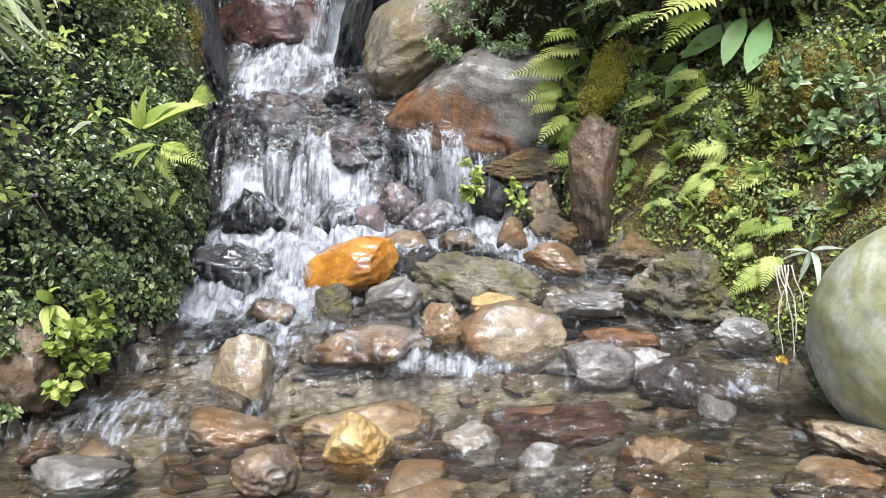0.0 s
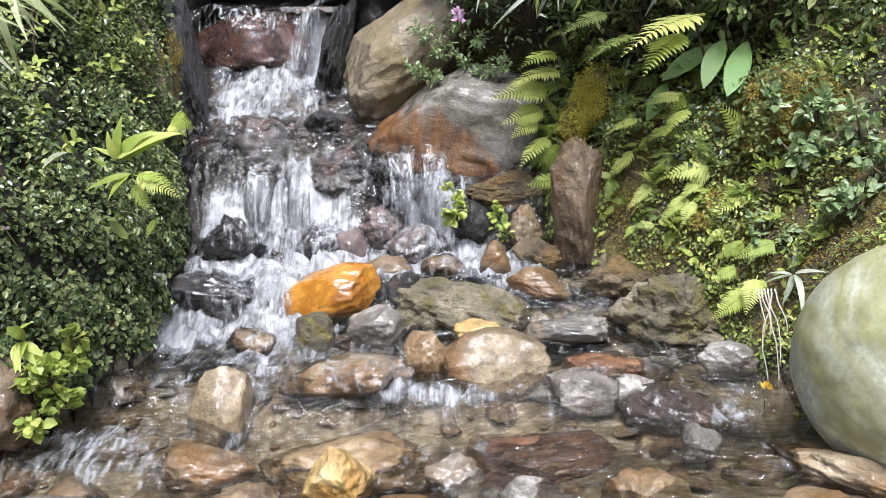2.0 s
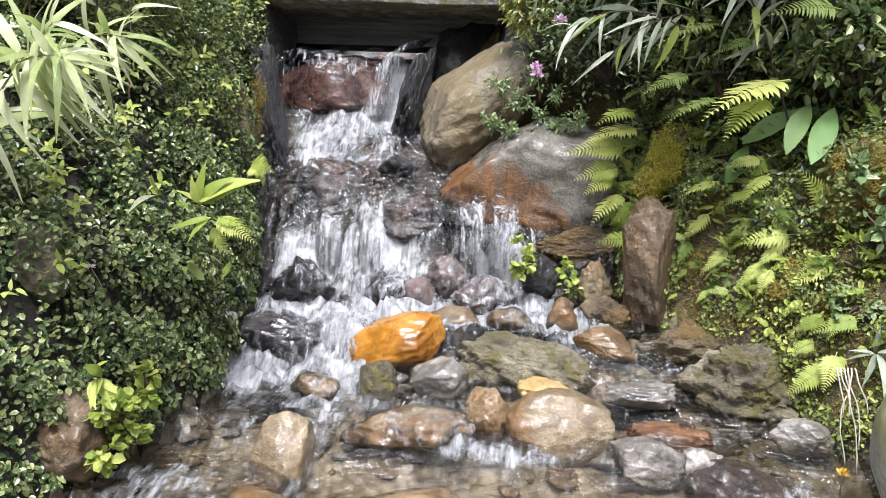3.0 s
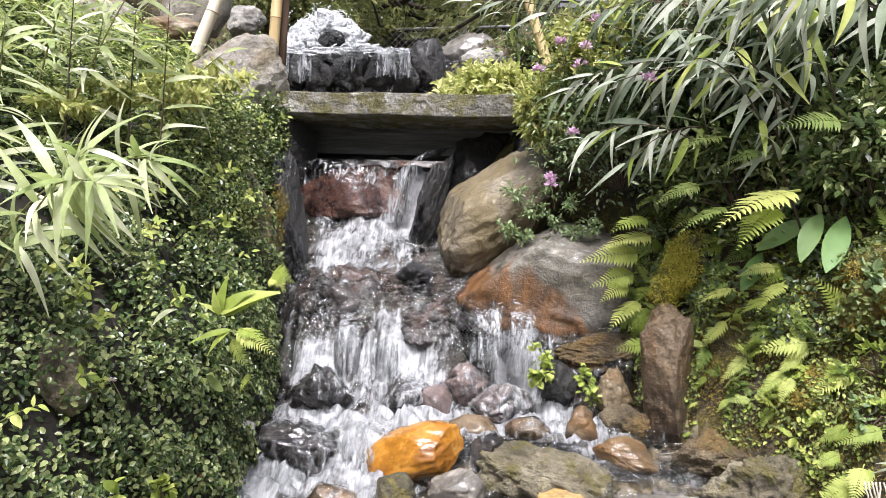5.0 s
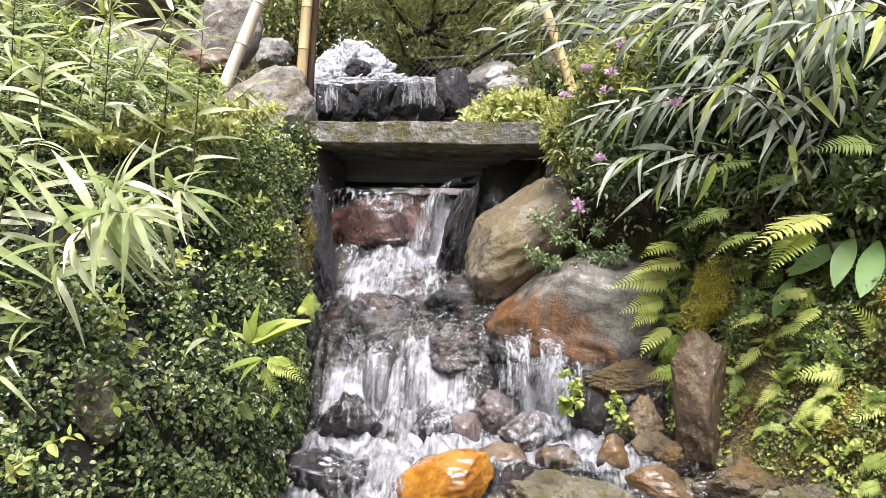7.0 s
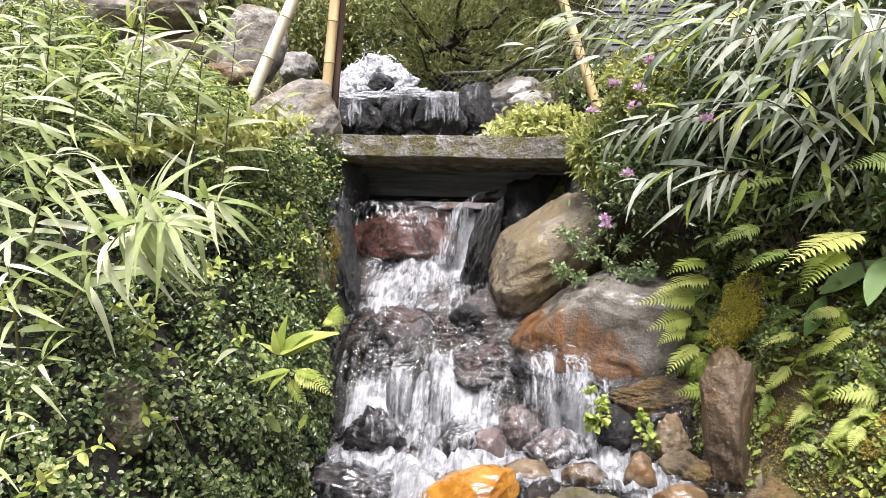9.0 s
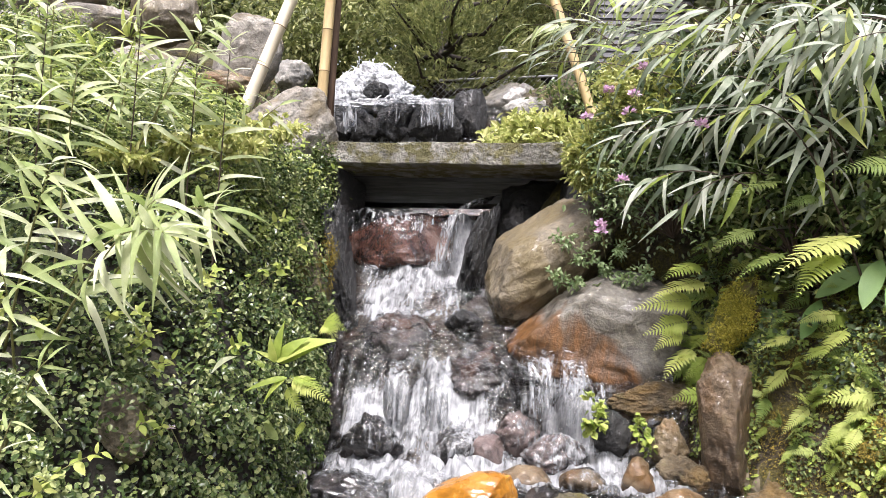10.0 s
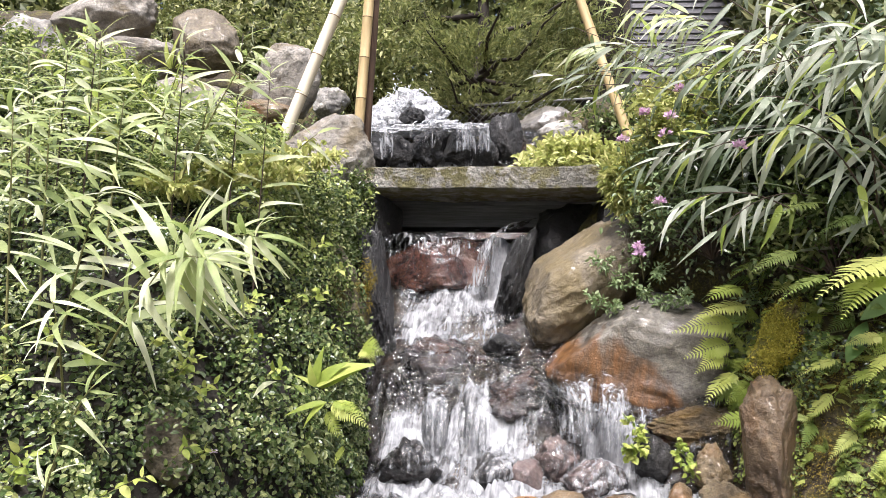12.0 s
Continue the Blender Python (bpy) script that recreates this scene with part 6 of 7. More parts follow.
def left_shrub():
    r = np.random.default_rng(51)
    o = rooted(-1.85, 2.55)
    top = thing("long_leaved_shrub", o, "shrub with long narrow pale green leaves leaning over the ivy", "shrub")
    for a, b, n, ln in ((rooted(-1.75, 2.4), (-1.146, 2.05, 1.363), 40, 0.29), (rooted(-1.8, 2.5), (-1.624, 2.35, 1.842), 26, 0.24), (rooted(-2.0, 2.45), (-1.875, 2.30, 1.796), 26, 0.24),
                        (rooted(-1.85, 2.9), (-1.369, 2.80, 2.185), 30, 0.22), (rooted(-2.1, 2.85), (-2.026, 2.75, 2.272), 26, 0.24), (rooted(-1.95, 2.25), (-1.846, 2.10, 1.772), 24, 0.25)):
        leafy_stem(top, o, a, b, 0.05, LONG, int(n * 0.85), ln * 0.88, r, 0.3, 0.42, 0.005)
    for a, b, n, ln in ((rooted(-1.8, 3.05), (-1.619, 2.90, 1.989), 24, 0.22), (rooted(-1.7, 3.3), (-1.255, 3.20, 1.918), 12, 0.2), (rooted(-1.95, 2.9), (-1.679, 2.80, 2.153), 26, 0.22),
                        (rooted(-1.85, 2.35), (-1.55, 2.15, 1.50), 30, 0.27), (rooted(-2.2, 2.6), (-2.15, 2.5, 2.1), 24, 0.24), (rooted(-2.05, 3.2), (-1.9, 3.1, 2.1), 22, 0.2),
                        (rooted(-1.72, 2.2), (-1.50, 2.10, 0.90), 12, 0.15), (rooted(-1.6, 1.95), (-1.42, 1.86, 0.76), 10, 0.13), (rooted(-1.75, 2.3), (-1.62, 2.05, 1.15), 16, 0.2)):
        leafy_stem(top, o, a, b, 0.05, LONG, int(n * 0.85), ln * 0.88, r, 0.3, 0.42, 0.005)


def leafy_whorls():
    """Nodding stems of the shrub that end in whorls of long pale leaves."""
    r = np.random.default_rng(55)
    o = rooted(-1.62, 2.35)
    top = thing("long_leaved_shrub", o, "shrub with whorls of long pale green leaves before the ivy", "shrub")
    for b, n, ln in (((-1.085, 2.0, 1.267), 24, 0.26), ((-1.033, 2.2, 1.351), 18, 0.22)):
        leafy_stem(top, o, (b[0] - 0.55, b[1] + 0.35, b[2] - 0.18), b, 0.08, LONG, n, ln, r, 0.62, 0.35, 0.004, M_STEM, 1.1)


def right_shrub():
    r = np.random.default_rng(52)
    o = rooted(1.35, 3.75)
    top = thing("willow_shrub", o, "big shrub with long silvery green hanging leaves on the bank", "shrub")
    tips = (((-0.15, 4.0, 2.3), 16), ((0.1, 3.6, 1.8), 20), ((0.25, 3.4, 1.58), 20), ((0.38, 3.4, 1.82), 22), ((0.56, 3.2, 1.98), 24),
            ((0.64, 3.1, 1.84), 24), ((0.32, 3.6, 2.18), 20), ((0.53, 3.4, 2.33), 20), ((0.76, 3.0, 1.98), 22), ((0.42, 3.4, 1.48), 16),
            ((0.83, 2.9, 2.12), 20), ((0.0, 4.2, 2.56), 14),
            ((0.59, 3.4, 2.46), 18), ((0.7, 3.2, 2.46), 18), ((0.81, 3.0, 2.3), 18),
            ((0.9, 2.8, 2.12), 18), ((-0.2, 4.3, 2.72), 12), ((0.28, 3.9, 2.8), 16), ((-0.33, 4.3, 2.46), 12))
    for b, n in tips:
        a = (o[0] + r.uniform(-0.35, 0.2), o[1] + r.uniform(-0.25, 0.3), o[2])
        a = rooted(a[0], a[1])
        leafy_stem(top, o, a, b, 0.22, LONG_MIX, int(n * 0.85), 0.25, r, 0.2, 0.9, 0.005, M_TWIG, 0.5)



def tall_shoots():
    r = np.random.default_rng(53)
    for x, y in ((-2.25, 3.1), (-2.0, 3.4), (-2.5, 3.2), (-1.75, 3.55), (-2.3, 3.6)):
        o = rooted(x, y)
        top = thing("leafy_shoots", o, "upright yellow-green leafy shoots growing through the ivy", "plant", "shoots in the ivy")
        for _ in range(2):
            a = rooted(x + r.normal() * 0.05, y + r.normal() * 0.05)
            b = (a[0] + r.normal() * 0.13, a[1] - 0.1 + r.normal() * 0.08, a[2] + r.uniform(0.3, 0.5))
            leafy_stem(top, o, a, b, 0.03, LONG_YELLOW, 13, 0.14, r, 0.3, 0.15, 0.004)



def slope_shoots():
    """Tall leafy stems that rise over the slope's boulders."""
    r = np.random.default_rng(54)
    for b in ((-1.937, 2.6, 2.179), (-1.64, 2.75, 2.234), (-1.472, 2.9, 2.276), (-2.118, 2.5, 1.937), (-1.342, 2.9, 2.124), (-2.142, 2.7, 2.183)):
        o = rooted(b[0] - 0.12, b[1] + 0.12)
        top = thing("leafy_shoots", o, "tall yellow-green leafy stem rising over the ivy", "plant", "shoots in the ivy")
        leafy_stem(top, o, o, b, 0.02, LONG, 22, 0.19, r, 0.35, 0.3, 0.004, M_TWIG, 1.0)


def ivy_sprigs():
    """Small pale sprigs that stand out of the ivy."""
    P, N = on_ground(64, -2.3, -1.05, 1.9, 4.2, 57, lambda x, y: (bank_left(y) - x > 0.22) & (bank_left(y) - x < 0.8) & (ground_level(x, y) > 0.15))
    r = np.random.default_rng(58)
    for p, nn in zip(P, N):
        o = tuple(p + nn * 0.05)
        top = thing("leafy_sprig", o, "small yellow-green leafy sprig standing out of the ivy", "plant", "sprigs in the ivy")
        b = p + nn * r.uniform(0.20, 0.30) + np.array([r.normal() * 0.05, r.normal() * 0.04, 0.05])
        leafy_stem(top, o, o, tuple(b), 0.02, SMALLBROAD, int(r.integers(5, 9)), 0.05, r, 0.5, 0.2, 0.002, None, 1.1)

NEAR_TIPS = ((0.326, 3.300, 2.198), (0.559, 3.000, 2.037), (0.879, 2.800, 1.950), (0.753, 3.000, 2.107), (0.512, 3.200, 2.241), (-0.263, 4.200, 2.407), (-0.111, 4.200, 2.566), (0.218, 3.600, 1.870))


def near_willow():
    r = np.random.default_rng(59)
    o = rooted(1.9, 3.6)
    top = thing("willow_shrub", o, "arching branches with long pale whitish-green leaves over the bank", "shrub")
    for b in NEAR_TIPS:
        a = rooted(o[0] + r.uniform(-0.2, 0.2), o[1] + r.uniform(-0.15, 0.2))
        leafy_stem(top, o, a, b, 0.25, LONG_MIX, 17, 0.27, r, 0.45, 0.9, 0.004, M_TWIG, 0.5)


def light_willow():
    r = np.random.default_rng(63)
    o = rooted(1.3, 4.5)
    top = thing("willow_shrub", o, "thin branches with light yellow-green long leaves over the flowers", "shrub")
    for b in ((-0.30, 4.35, 2.62), (-0.16, 4.30, 2.50), (0.02, 4.20, 2.78), (0.12, 4.20, 2.55), (-0.05, 4.35, 2.95), (0.30, 4.10, 2.66)):
        a = rooted(o[0] + r.uniform(-0.2, 0.2), o[1] + r.uniform(-0.15, 0.2))
        leafy_stem(top, o, a, b, 0.22, LONG if r.random() < 0.6 else LONG_MIX, 16, 0.27, r, 0.5, 0.7, 0.004, M_TWIG, 0.45)


left_shrub()
leafy_whorls()
slope_shoots()
light_willow()
ivy_sprigs()
near_willow()
tall_shoots()
right_shrub()


def bush(name, centre, spread, n, size, material, label, category, seed, wide=0.6, flat=0.0, template=LEAF_OVAL, woody=True):
    """A leafy mass: leaves in clumps round twig ends, thinning out to a ragged outline."""
    r = np.random.default_rng(seed)
    k = max(8, n // 45)
    u = r.normal(size=(k, 3))
    u /= np.linalg.norm(u, axis=1, keepdims=True)
    tips = np.array(centre) + u * np.array(spread) * r.uniform(0.35, 1.05, (k, 1))
    idx = r.integers(0, k, n)
    P = tips[idx] + r.normal(size=(n, 3)) * np.array(spread) * 0.16 * np.array([1, 1, 1 - flat])
    D = (P - np.array(centre)) / np.array(spread) * 0.6 + r.normal(size=(n, 3)) * 0.7
    up = np.tile(np.array([[0, -0.25, 1.0]]), (n, 1)) + r.normal(size=(n, 3)) * 0.45
    L = size * r.uniform(0.6, 1.3, n)
    V, F = cloud(template, P, D, up, L, L * wide)
    stems_ = [tube(curve_points(np.array(centre) - np.array([0, 0, spread[2] * 0.9]), q, 0.02, 4), [0.006, 0.005, 0.003, 0.001], 4) for q in tips[:40]]
    top = thing(name, tuple(np.array(centre) - np.array([0, 0, spread[2]])), label, category)
    off = -np.array(top.location)
    part("foliage", mesh_of("foliage", (V + off).tolist(), F, material, False), top)
    if woody:
        tv, tf = merge(stems_)
        part("twig_frame", mesh_of("twig_frame", (np.array(tv) + off).tolist(), tf, M_TWIG), top)
    return top


bush("ivy", (-1.53, 4.44, 1.76), (0.12, 0.10, 0.26), 2600, 0.02, M_IVY, "dark ivy hanging down at the bridge's end", "ivy", 231, 0.75, woody=False)
bush("ivy", (-1.46, 4.18, 1.46), (0.10, 0.10, 0.26), 2200, 0.02, M_IVY, "dark ivy hanging over the rock beside the chute", "ivy", 232, 0.75, woody=False)
bush("shrub", (0.47, 4.12, 1.78), (0.42, 0.28, 0.40), 5200, 0.032, M_BROADCREEP, "green small-leaved flowering shrub on the boulder", "shrub", 61)
bush("shrub", (0.36, 4.14, 2.12), (0.28, 0.2, 0.24), 4200, 0.036, M_YELLOWGREEN, "light green flowering shrub at the bridge's end", "shrub", 62)
bush("shrub", (-0.26, 5.30, 2.17), (0.42, 0.28, 0.15), 3200, 0.05, M_YELLOWGREEN, "yellow-green low shrub at the end of the bridge", "shrub", 63)
bush("fern_bush", (0.088, 4.2, 1.833), (0.13, 0.10, 0.17), 3600, 0.055, M_YELLOWGREEN, "feathery yellow-green plant hanging over the bridge's end", "plant", 64, 0.25)
for i, p in enumerate(((-0.068, 4.12, 1.402), (0.02, 4.08, 1.327), (0.12, 4.05, 1.255), (-0.006, 4.04, 1.183), (0.08, 4.02, 1.113), (0.218, 4.02, 1.213), (0.203, 4.06, 1.355), (0.118, 4.12, 1.446), (0.326, 4.0, 1.241), (-0.092, 4.06, 1.211))):
    bush("creeper", p, (0.06, 0.04, 0.055), 90, 0.026, M_BROADCREEP, "grey-green creeper hanging over the rust-streaked boulder", "creeper", 210 + i, 0.6, woody=False)
for i, p in enumerate(((-1.564, 3.2, 1.772), (-1.476, 3.4, 1.835), (-1.633, 3.0, 1.711), (-1.455, 3.6, 1.916), (-1.746, 2.9, 1.672), (-1.458, 3.2, 1.72))):
    bush("low_plant", p, (0.16, 0.12, 0.05), 420, 0.036, M_YELLOWGREEN, "pale yellow-green low plant on top of the ivy", "plant", 250 + i, 0.6, woody=False)
bush("cress", (0.08, 3.64, 0.60), (0.07, 0.05, 0.075), 160, 0.03, M_FERN_LEAFLET, "bright green cress beside the black stone", "plant", 66, 0.95, woody=False)
bush("cress", (0.29, 3.62, 0.53), (0.06, 0.04, 0.12), 80, 0.03, M_FERN_LEAFLET, "bright green cress between two stones", "plant", 67, 0.95, woody=False)
bush("shrub", (1.55, 3.85, 1.45), (0.35, 0.25, 0.25), 1500, 0.04, M_IVY, "dark leafy creeper on the upper bank", "shrub", 69)
bush("shrub", (1.85, 3.4, 1.25), (0.35, 0.3, 0.3), 1500, 0.04, M_IVY, "dark leafy creeper high on the bank", "shrub", 70)
bush("shrub", (0.95, 3.70, 1.52), (0.40, 0.25, 0.28), 2200, 0.045, M_IVY, "dark leafy undergrowth below the long-leaved shrub", "shrub", 71)
bush("shrub", (1.45, 3.55, 1.6), (0.40, 0.3, 0.35), 2400, 0.05, M_IVY, "dark leafy undergrowth on the upper bank", "shrub", 72)
bush("moss_clump", (-1.26, 3.92, 1.30), (0.05, 0.05, 0.12), 900, 0.012, M_MOSS, "yellow moss on the rock beside the chute", "moss", 74, 0.5, woody=False)
bush("shrub", (1.0, 4.2, 1.75), (0.65, 0.35, 0.35), 4500, 0.045, M_IVY, "dark leafy shrub on the upper bank", "shrub", 68)
# These three leafy masses carry the shrub's inner shade in their leaf colour.
bush("shrub", (1.25, 3.75, 2.0), (0.55, 0.35, 0.45), 6000, 0.05, M_IVY_SHADED, "dark leafy mass inside the long-leaved shrub", "shrub", 168)
bush("shrub", (0.75, 3.95, 1.9), (0.45, 0.3, 0.40), 4500, 0.045, M_IVY_SHADED, "dark leafy mass behind the hanging leaves", "shrub", 169)
bush("shrub", (1.75, 3.9, 2.3), (0.6, 0.4, 0.6), 5000, 0.06, M_IVY_SHADED, "dark tall leafy mass at the top of the bank", "shrub", 170)


for i, p in enumerate(((-1.170, 2.553, 0.260), (-1.204, 2.451, 0.178), (-1.173, 2.465, 0.097), (-1.215, 2.338, 0.079), (-1.250, 2.383, 0.237))):
    bush("pennywort", p, (0.05, 0.04, 0.07), 60, 0.036, M_FERN_LEAFLET, "bright green round-leaved plant hanging at the water's edge", "plant", 150 + i, 0.95, template=LEAF_OVAL)


def flower(loc, r_, seed, material, label):
    r = np.random.default_rng(seed)
    n = 34
    d = r.normal(size=(n, 3))
    d[:, 2] = np.abs(d[:, 2])
    d /= np.linalg.norm(d, axis=1, keepdims=True)
    V, F = cloud(LEAF2, d * r_ * 0.3, d, r.normal(size=(n, 3)) + np.array([0, 0, 1]), np.full(n, r_ * 0.8), np.full(n, r_ * 0.5))
    top = thing("flower", loc, label, "flower", "pink flowers")
    part("petals", mesh_of("petals", V.tolist(), F, material, False), top)
    tv, tf = tube([(0, 0, 0), (0.01, 0.03, -0.05), (0.02, 0.06, -0.12)], [0.002, 0.002, 0.002], 4)
    part("stalk", mesh_of("stalk", [tuple(p) for p in tv], tf, M_STEM), top)


for i, p in enumerate(((0.149, 3.9, 2.115), (0.269, 3.88, 2.087), (0.045, 4.0, 2.009), (0.314, 3.9, 2.223), (0.212, 3.86, 1.67), (0.11, 3.86, 1.456), (0.5, 3.3, 1.802), (0.245, 3.9, 2.005), (0.115, 3.85, 1.423))):
    flower(p, 0.036, 70 + i, M_PINKFLOWER, "small pink round flower head on the shrub")
flower((1.09, 2.52, 0.10), 0.022, 90, M_YELLOWFLOWER, "small yellow flower by the water")


scatter_ferns(46, 140)
scatter_ferns(44, 240, 0.14, 0.27, 3.2, 0.5)


leaf_plant("spider_plant", "yellow-green grassy tuft growing between the boulders", "plant", (-3.159, 5.050, 2.904), (((-3.178, 5.050, 2.926), (-3.278, 4.950, 3.024)), ((-3.171, 5.050, 2.925), (-3.215, 4.950, 3.143)), ((-3.161, 5.050, 2.925), (-3.118, 4.950, 3.197)), ((-3.151, 5.050, 2.924), (-3.015, 4.950, 3.148)), ((-3.142, 5.050, 2.923), (-2.925, 4.950, 3.059)), ((-3.144, 5.050, 2.923), (-2.944, 4.950, 2.939)), ((-3.173, 5.050, 2.925), (-3.230, 4.950, 2.918)), ((-3.164, 5.050, 2.925), (-3.145, 4.950, 3.055)), ((-3.155, 5.050, 2.924), (-3.057, 4.950, 3.069)),), LONG_YELLOW, 0.8, False)
leaf_plant("spider_plant", "bright yellow-green leaves standing on top of the ivy", "plant", (-1.858, 3.600, 2.013), (((-1.864, 3.600, 2.022), (-1.800, 3.500, 2.198)), ((-1.864, 3.600, 2.022), (-1.768, 3.500, 2.112)), ((-1.864, 3.600, 2.022), (-1.858, 3.500, 2.103)), ((-1.864, 3.600, 2.022), (-1.836, 3.500, 2.046)), ((-1.864, 3.600, 2.022), (-1.752, 3.500, 2.041)),), LONG_YELLOW, 1.0, False)
flower((-1.295, 2.455, 0.656), 0.016, 97, M_LAVENDER, "single pale lavender flower in the ivy")
rock("bank_rock", "grey-brown bare rock showing through the ivy", (-1.477, 2.480, 0.667), (0.20, 0.18, 0.28), 57, M_MOSSY, 0, (0, 0), 4, 0.12, 4, group="stones of the bank")


def roots():
    r = np.random.default_rng(95)
    top = thing("hanging_roots", (1.19, 2.82, 0.36), "pale thin roots hanging down to the water", "roots")
    for k in range(6):
        p, v = np.array([0.012 * k - 0.03, 0, 0]), np.array([0, -0.012, -0.016])
        pts = [p]
        for s in range(18):
            v = 0.75 * v + 0.25 * np.array([r.normal() * 0.008, -0.006 + r.normal() * 0.004, -0.02])
            pts.append(pts[-1] + v)
        pts = pts[:r.integers(9, 20)]
        V, F = tube(pts, [0.0032 - 0.0016 * i / len(pts) for i in range(len(pts))], 5)
        part("root", mesh_of("root", [tuple(p) for p in V], F, M_ROOT), top)


roots()


for i, p in enumerate(((1.45, 3.08, 1.00), (1.58, 3.0, 0.92), (1.62, 2.88, 0.78), (1.50, 2.86, 0.66), (1.36, 3.06, 0.86), (1.66, 2.74, 0.62), (1.30, 3.18, 1.02))):
    bush("creeper", p, (0.09, 0.06, 0.07), 90, 0.045, M_BROADCREEP, "grey-green trailing plant with oval leaves on the bank", "creeper", 130 + i, 0.7, template=LEAF_OVAL)


def bank_creepers(n, seed):
    """Low leafy plants in clumps all over the mossy bank."""
    P, N = on_ground(n, 0.45, 2.2, 2.6, 4.1, seed, lambda x, y: (x - bank_right(y) > 0.12) & (x - bank_right(y) < 1.1))
    for i, (p, nn) in enumerate(zip(P, N)):
        q = tuple(p + nn * 0.04)
        if i % 3 == 0:
            bush("creeper", q, (0.10, 0.06, 0.08), 110, 0.034, M_FERN_LEAFLET, "fresh green small-leaved creeper on the mossy bank", "creeper", seed + i, 0.6, template=LEAF_OVAL)
        else:
            bush("creeper", q, (0.10, 0.06, 0.09), 110, 0.032, M_BROADCREEP, "grey-green trailing plant with oval leaves on the bank", "creeper", seed + i, 0.65, template=LEAF_OVAL)


bank_creepers(13, 170)


def wire_fence():
    """Chain-link netting behind the fall: thin crossing wires on a rail."""
    top = thing("wire_fence", (-1.2, 8.0, 2.95), "thin grey wire netting fence behind the fall", "fence")
    for k in range(26):
        for sgn in (1, -1):
            x0 = -0.9 + 0.07 * k
            V, F = tube([(x0, 0.004 * sgn, 0), (x0 + 0.42 * sgn, 0.004 * sgn, 0.42)], [0.002, 0.002], 4)
            part("wire", mesh_of("wire", [tuple(p) for p in V], F, M_WIRE), top)
    V, F = tube([(-1.2, 0, 0.42), (1.2, 0, 0.42)], [0.012, 0.012], 8)
    part("rail", mesh_of("rail", [tuple(p) for p in V], F, M_WIRE), top)


wire_fence()

# ---- trees and house behind ----
def conifer():
    r = np.random.default_rng(101)
    o = (-1.5, 8.3, 2.9)
    top = thing("conifer", o, "dark conifer with spreading low branches behind the fall", "tree")
    tv, tf = tube([(0, 0, 0), (-0.05, 0.02, 0.6), (0.05, 0.05, 1.4), (0.0, 0.1, 2.6), (0.05, 0.1, 3.6)], [0.10, 0.08, 0.065, 0.045, 0.02], 9)
    part("trunk", mesh_of("trunk", [tuple(p) for p in tv], tf, M_BARK), top)
    P, D = [], []
    for k in range(26):
        ang = r.uniform(0, 2 * math.pi)
        z0 = r.uniform(0.3, 3.3)
        ln = r.uniform(0.8, 1.9) * (1.15 - 0.2 * z0 / 3.3)
        if k < 9:
            ang = (k - 4) * 0.32 - math.pi / 2 + (0 if k % 2 else 2.2)
            z0 = 0.35 + 0.12 * k
        tip = np.array([math.cos(ang) * ln, math.sin(ang) * ln, z0 + r.uniform(0.1, 0.5)])
        pts = curve_points((0, 0, z0), tip, -0.06, 7)
        pts = [p + r.normal(size=3) * 0.025 for p in pts]
        V, F = tube(pts, [0.035, 0.03, 0.025, 0.02, 0.015, 0.01, 0.004], 6)
        part("limb", mesh_of("limb", [tuple(p) for p in V], F, M_BARK), top)
        for q in range(150):
            s = r.uniform(0.35, 1.0)
            c = pts[int(s * 5.99)] + np.array([r.normal() * 0.16, r.normal() * 0.16, r.normal() * 0.05 + 0.03])
            for _ in range(4):
                P.append(c + r.normal(size=3) * 0.02)
                D.append(r.normal(size=3) * 0.5 + np.array([math.cos(ang), math.sin(ang), 0.5]))
    P, D = np.array(P), np.array(D)
    up = r.normal(size=P.shape) + np.array([0, -0.3, 0.8])
    L = r.uniform(0.05, 0.11, len(P))
    V, F = cloud(LEAF2, P, D, up, L, L * 0.22)
    part("crown", mesh_of("crown", V.tolist(), F, M_PINE, False), top)


conifer()
bush("shrub", (-2.75, 7.9, 3.75), (0.85, 0.5, 0.55), 4200, 0.07, M_PINE, "dull green broad-leaved shrub behind the bamboo", "shrub", 110, 0.55)
bush("shrub", (-2.9, 8.4, 4.4), (1.0, 0.5, 0.5), 4200, 0.06, M_PINE, "dark green shrub behind the slope", "shrub", 111, 0.45)
bush("shrub", (0.35, 6.4, 2.72), (0.65, 0.3, 0.30), 2600, 0.05, M_IVY, "dark green shrub on the slope before the house", "shrub", 114)
bush("shrub", (1.2, 6.2, 2.8), (0.7, 0.4, 0.4), 2600, 0.05, M_PINE, "green shrub on the slope behind the willow", "shrub", 115)
bush("shrub", (-0.6, 8.6, 4.2), (0.7, 0.4, 0.6), 3200, 0.07, M_PINE, "green shrub before the house", "shrub", 112, 0.3)
bush("shrub", (-4.9, 7.6, 4.4), (1.3, 0.6, 0.5), 3600, 0.07, M_PINE, "dark green shrub above the boulders", "shrub", 113, 0.5)


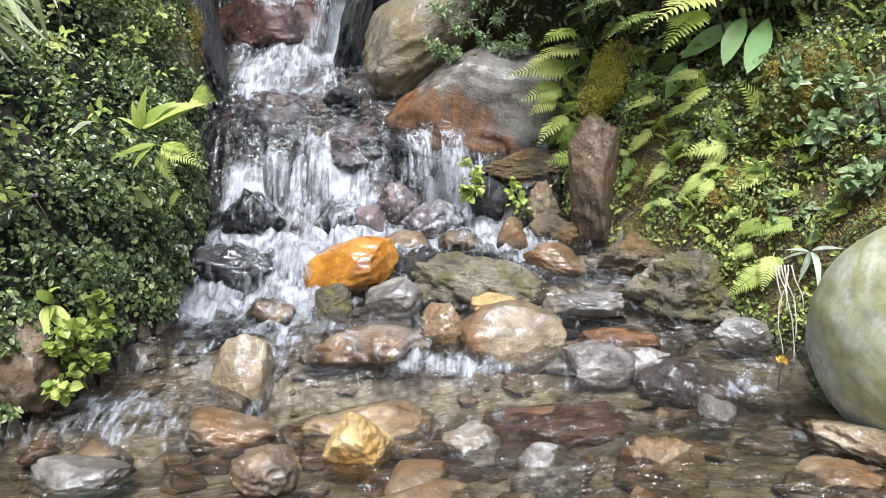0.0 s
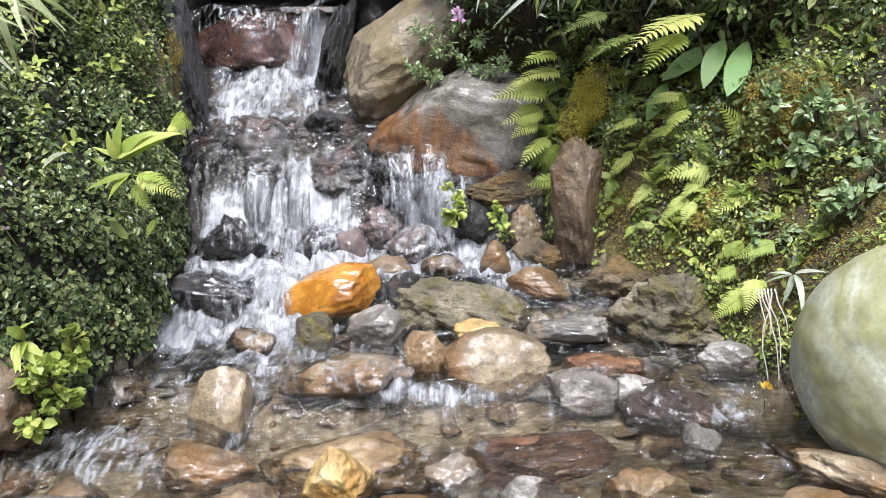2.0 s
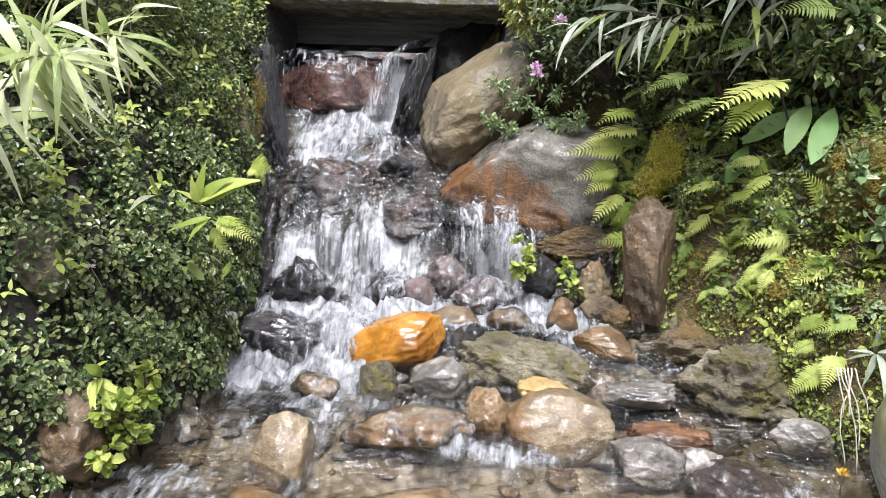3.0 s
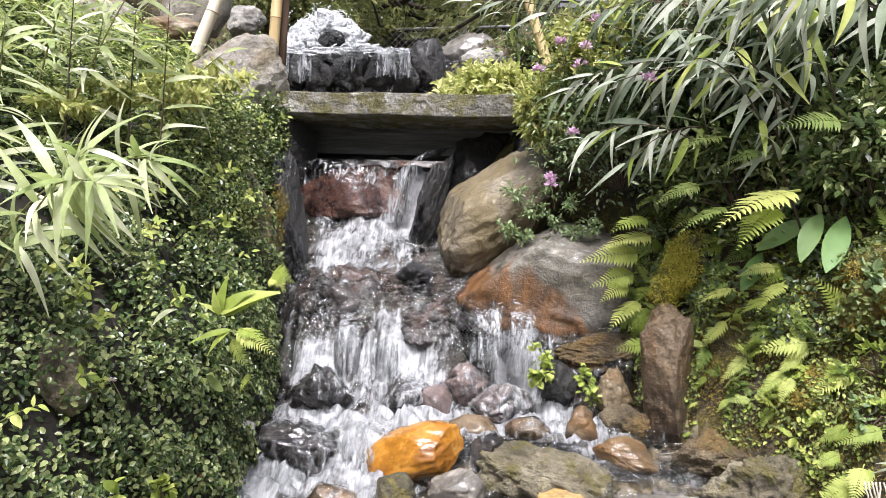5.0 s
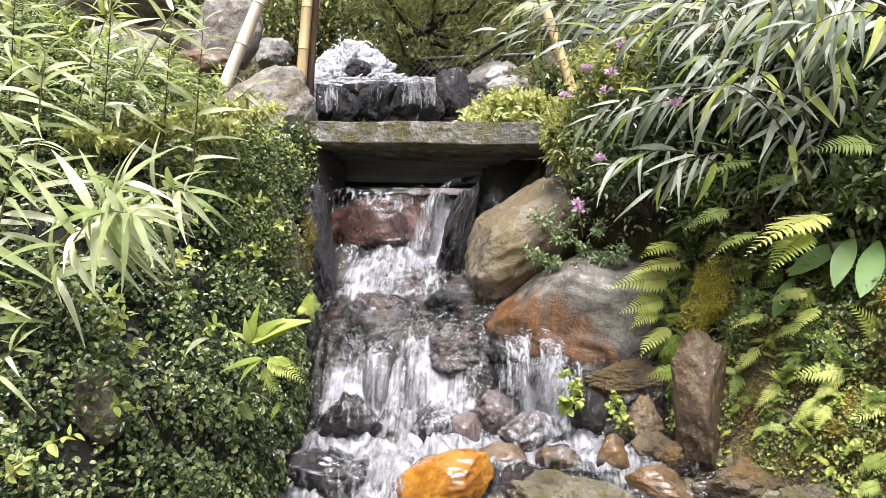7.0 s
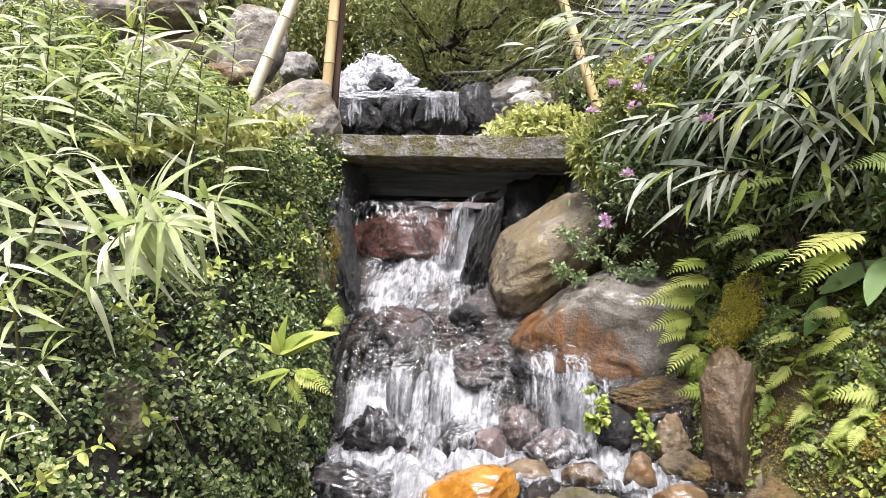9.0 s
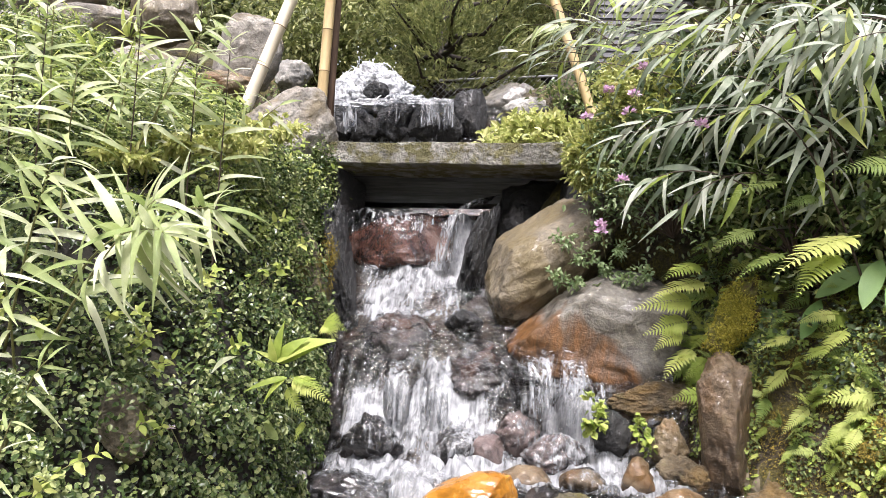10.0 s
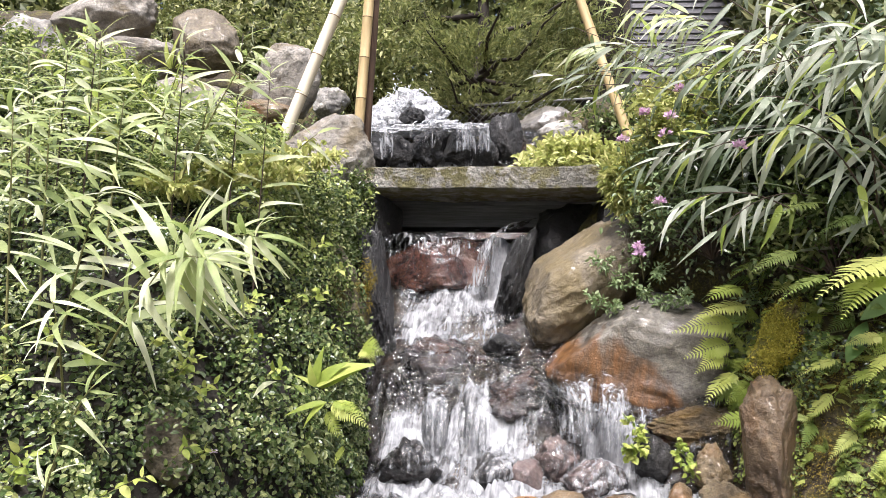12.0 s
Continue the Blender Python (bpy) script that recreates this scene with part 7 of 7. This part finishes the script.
def woods():
    r = np.random.default_rng(120)
    n = 110000
    c = np.stack([r.uniform(-14, 6, 2000), r.uniform(9.4, 13, 2000), np.zeros(2000)], -1)
    c[:, 2] = ground_level(c[:, 0], c[:, 1]) + r.uniform(0.0, 6.5, 2000)
    P = c[r.integers(0, 2000, n)] + r.normal(size=(n, 3)) * 0.33
    keep_ = ~((P[:, 0] > -0.6) & (P[:, 0] < 1.4) & (P[:, 1] < 12.5))
    P = P[keep_]
    D = r.normal(size=P.shape) + np.array([0, -0.3, -0.3])
    up = r.normal(size=P.shape) * 0.6 + np.array([0, -0.5, 0.8])
    L = r.uniform(0.13, 0.28, len(P))
    leaf_stuff("woods", P, D, up, L, L * 0.5, M_WOODS, "dark green woodland on the hillside", "trees")


woods()


def house():
    o = (0.16, 11.4, 3.2)
    top = thing("house", o, "house corner clad in weathered grey horizontal boards", "house")

    def wall(ang, length, name):
        m = Matrix.Rotation(ang, 4, 'Z')
        bm = bmesh.new()
        bmesh.ops.create_cube(bm, size=1.0)
        for v in bm.verts:
            v.co = Vector(((v.co.x + 0.5) * length, v.co.y * 0.1 + 0.09, (v.co.z + 0.5) * 5.0))
        me = bpy.data.meshes.new(name)
        bm.to_mesh(me)
        bm.free()
        me.materials.append(M_BARK)
        w_ = part("wall", me, top, m=m)
        bv = [(0, 0.03, 0), (length, 0.03, 0), (length, 0.0, 0), (0, 0.0, 0), (0, 0.03, 0.092), (length, 0.03, 0.092), (length, 0.022, 0.092), (0, 0.022, 0.092)]
        bf = [(0, 1, 2, 3), (4, 7, 6, 5), (3, 2, 6, 7), (0, 4, 5, 1), (0, 3, 7, 4), (1, 5, 6, 2)]
        board = mesh_of("board", bv, bf, M_SIDING, False)
        for k in range(40):
            part("board", board, w_, m=Matrix.Translation((0, 0, 1.2 + 0.095 * k)))

    wall(radians(10), 4.0, "wall")
    wall(radians(118), 3.2, "wall")


house()


def post():
    bm = bmesh.new()
    bmesh.ops.create_cube(bm, size=1.0)
    for v in bm.verts:
        v.co = Vector((v.co.x * 0.10, v.co.y * 0.10, (v.co.z + 0.5) * 1.0))
    bmesh.ops.bevel(bm, geom=bm.edges[:], offset=0.012, segments=2, affect='EDGES')
    me = bpy.data.meshes.new("post")
    bm.to_mesh(me)
    bm.free()
    me.materials.append(M_CONCRETE)
    ob = new("post", me)
    ob.location = (-0.88, 8.49, 2.85)
    tagged(ob, "grey concrete post behind the fall", "post")


post()
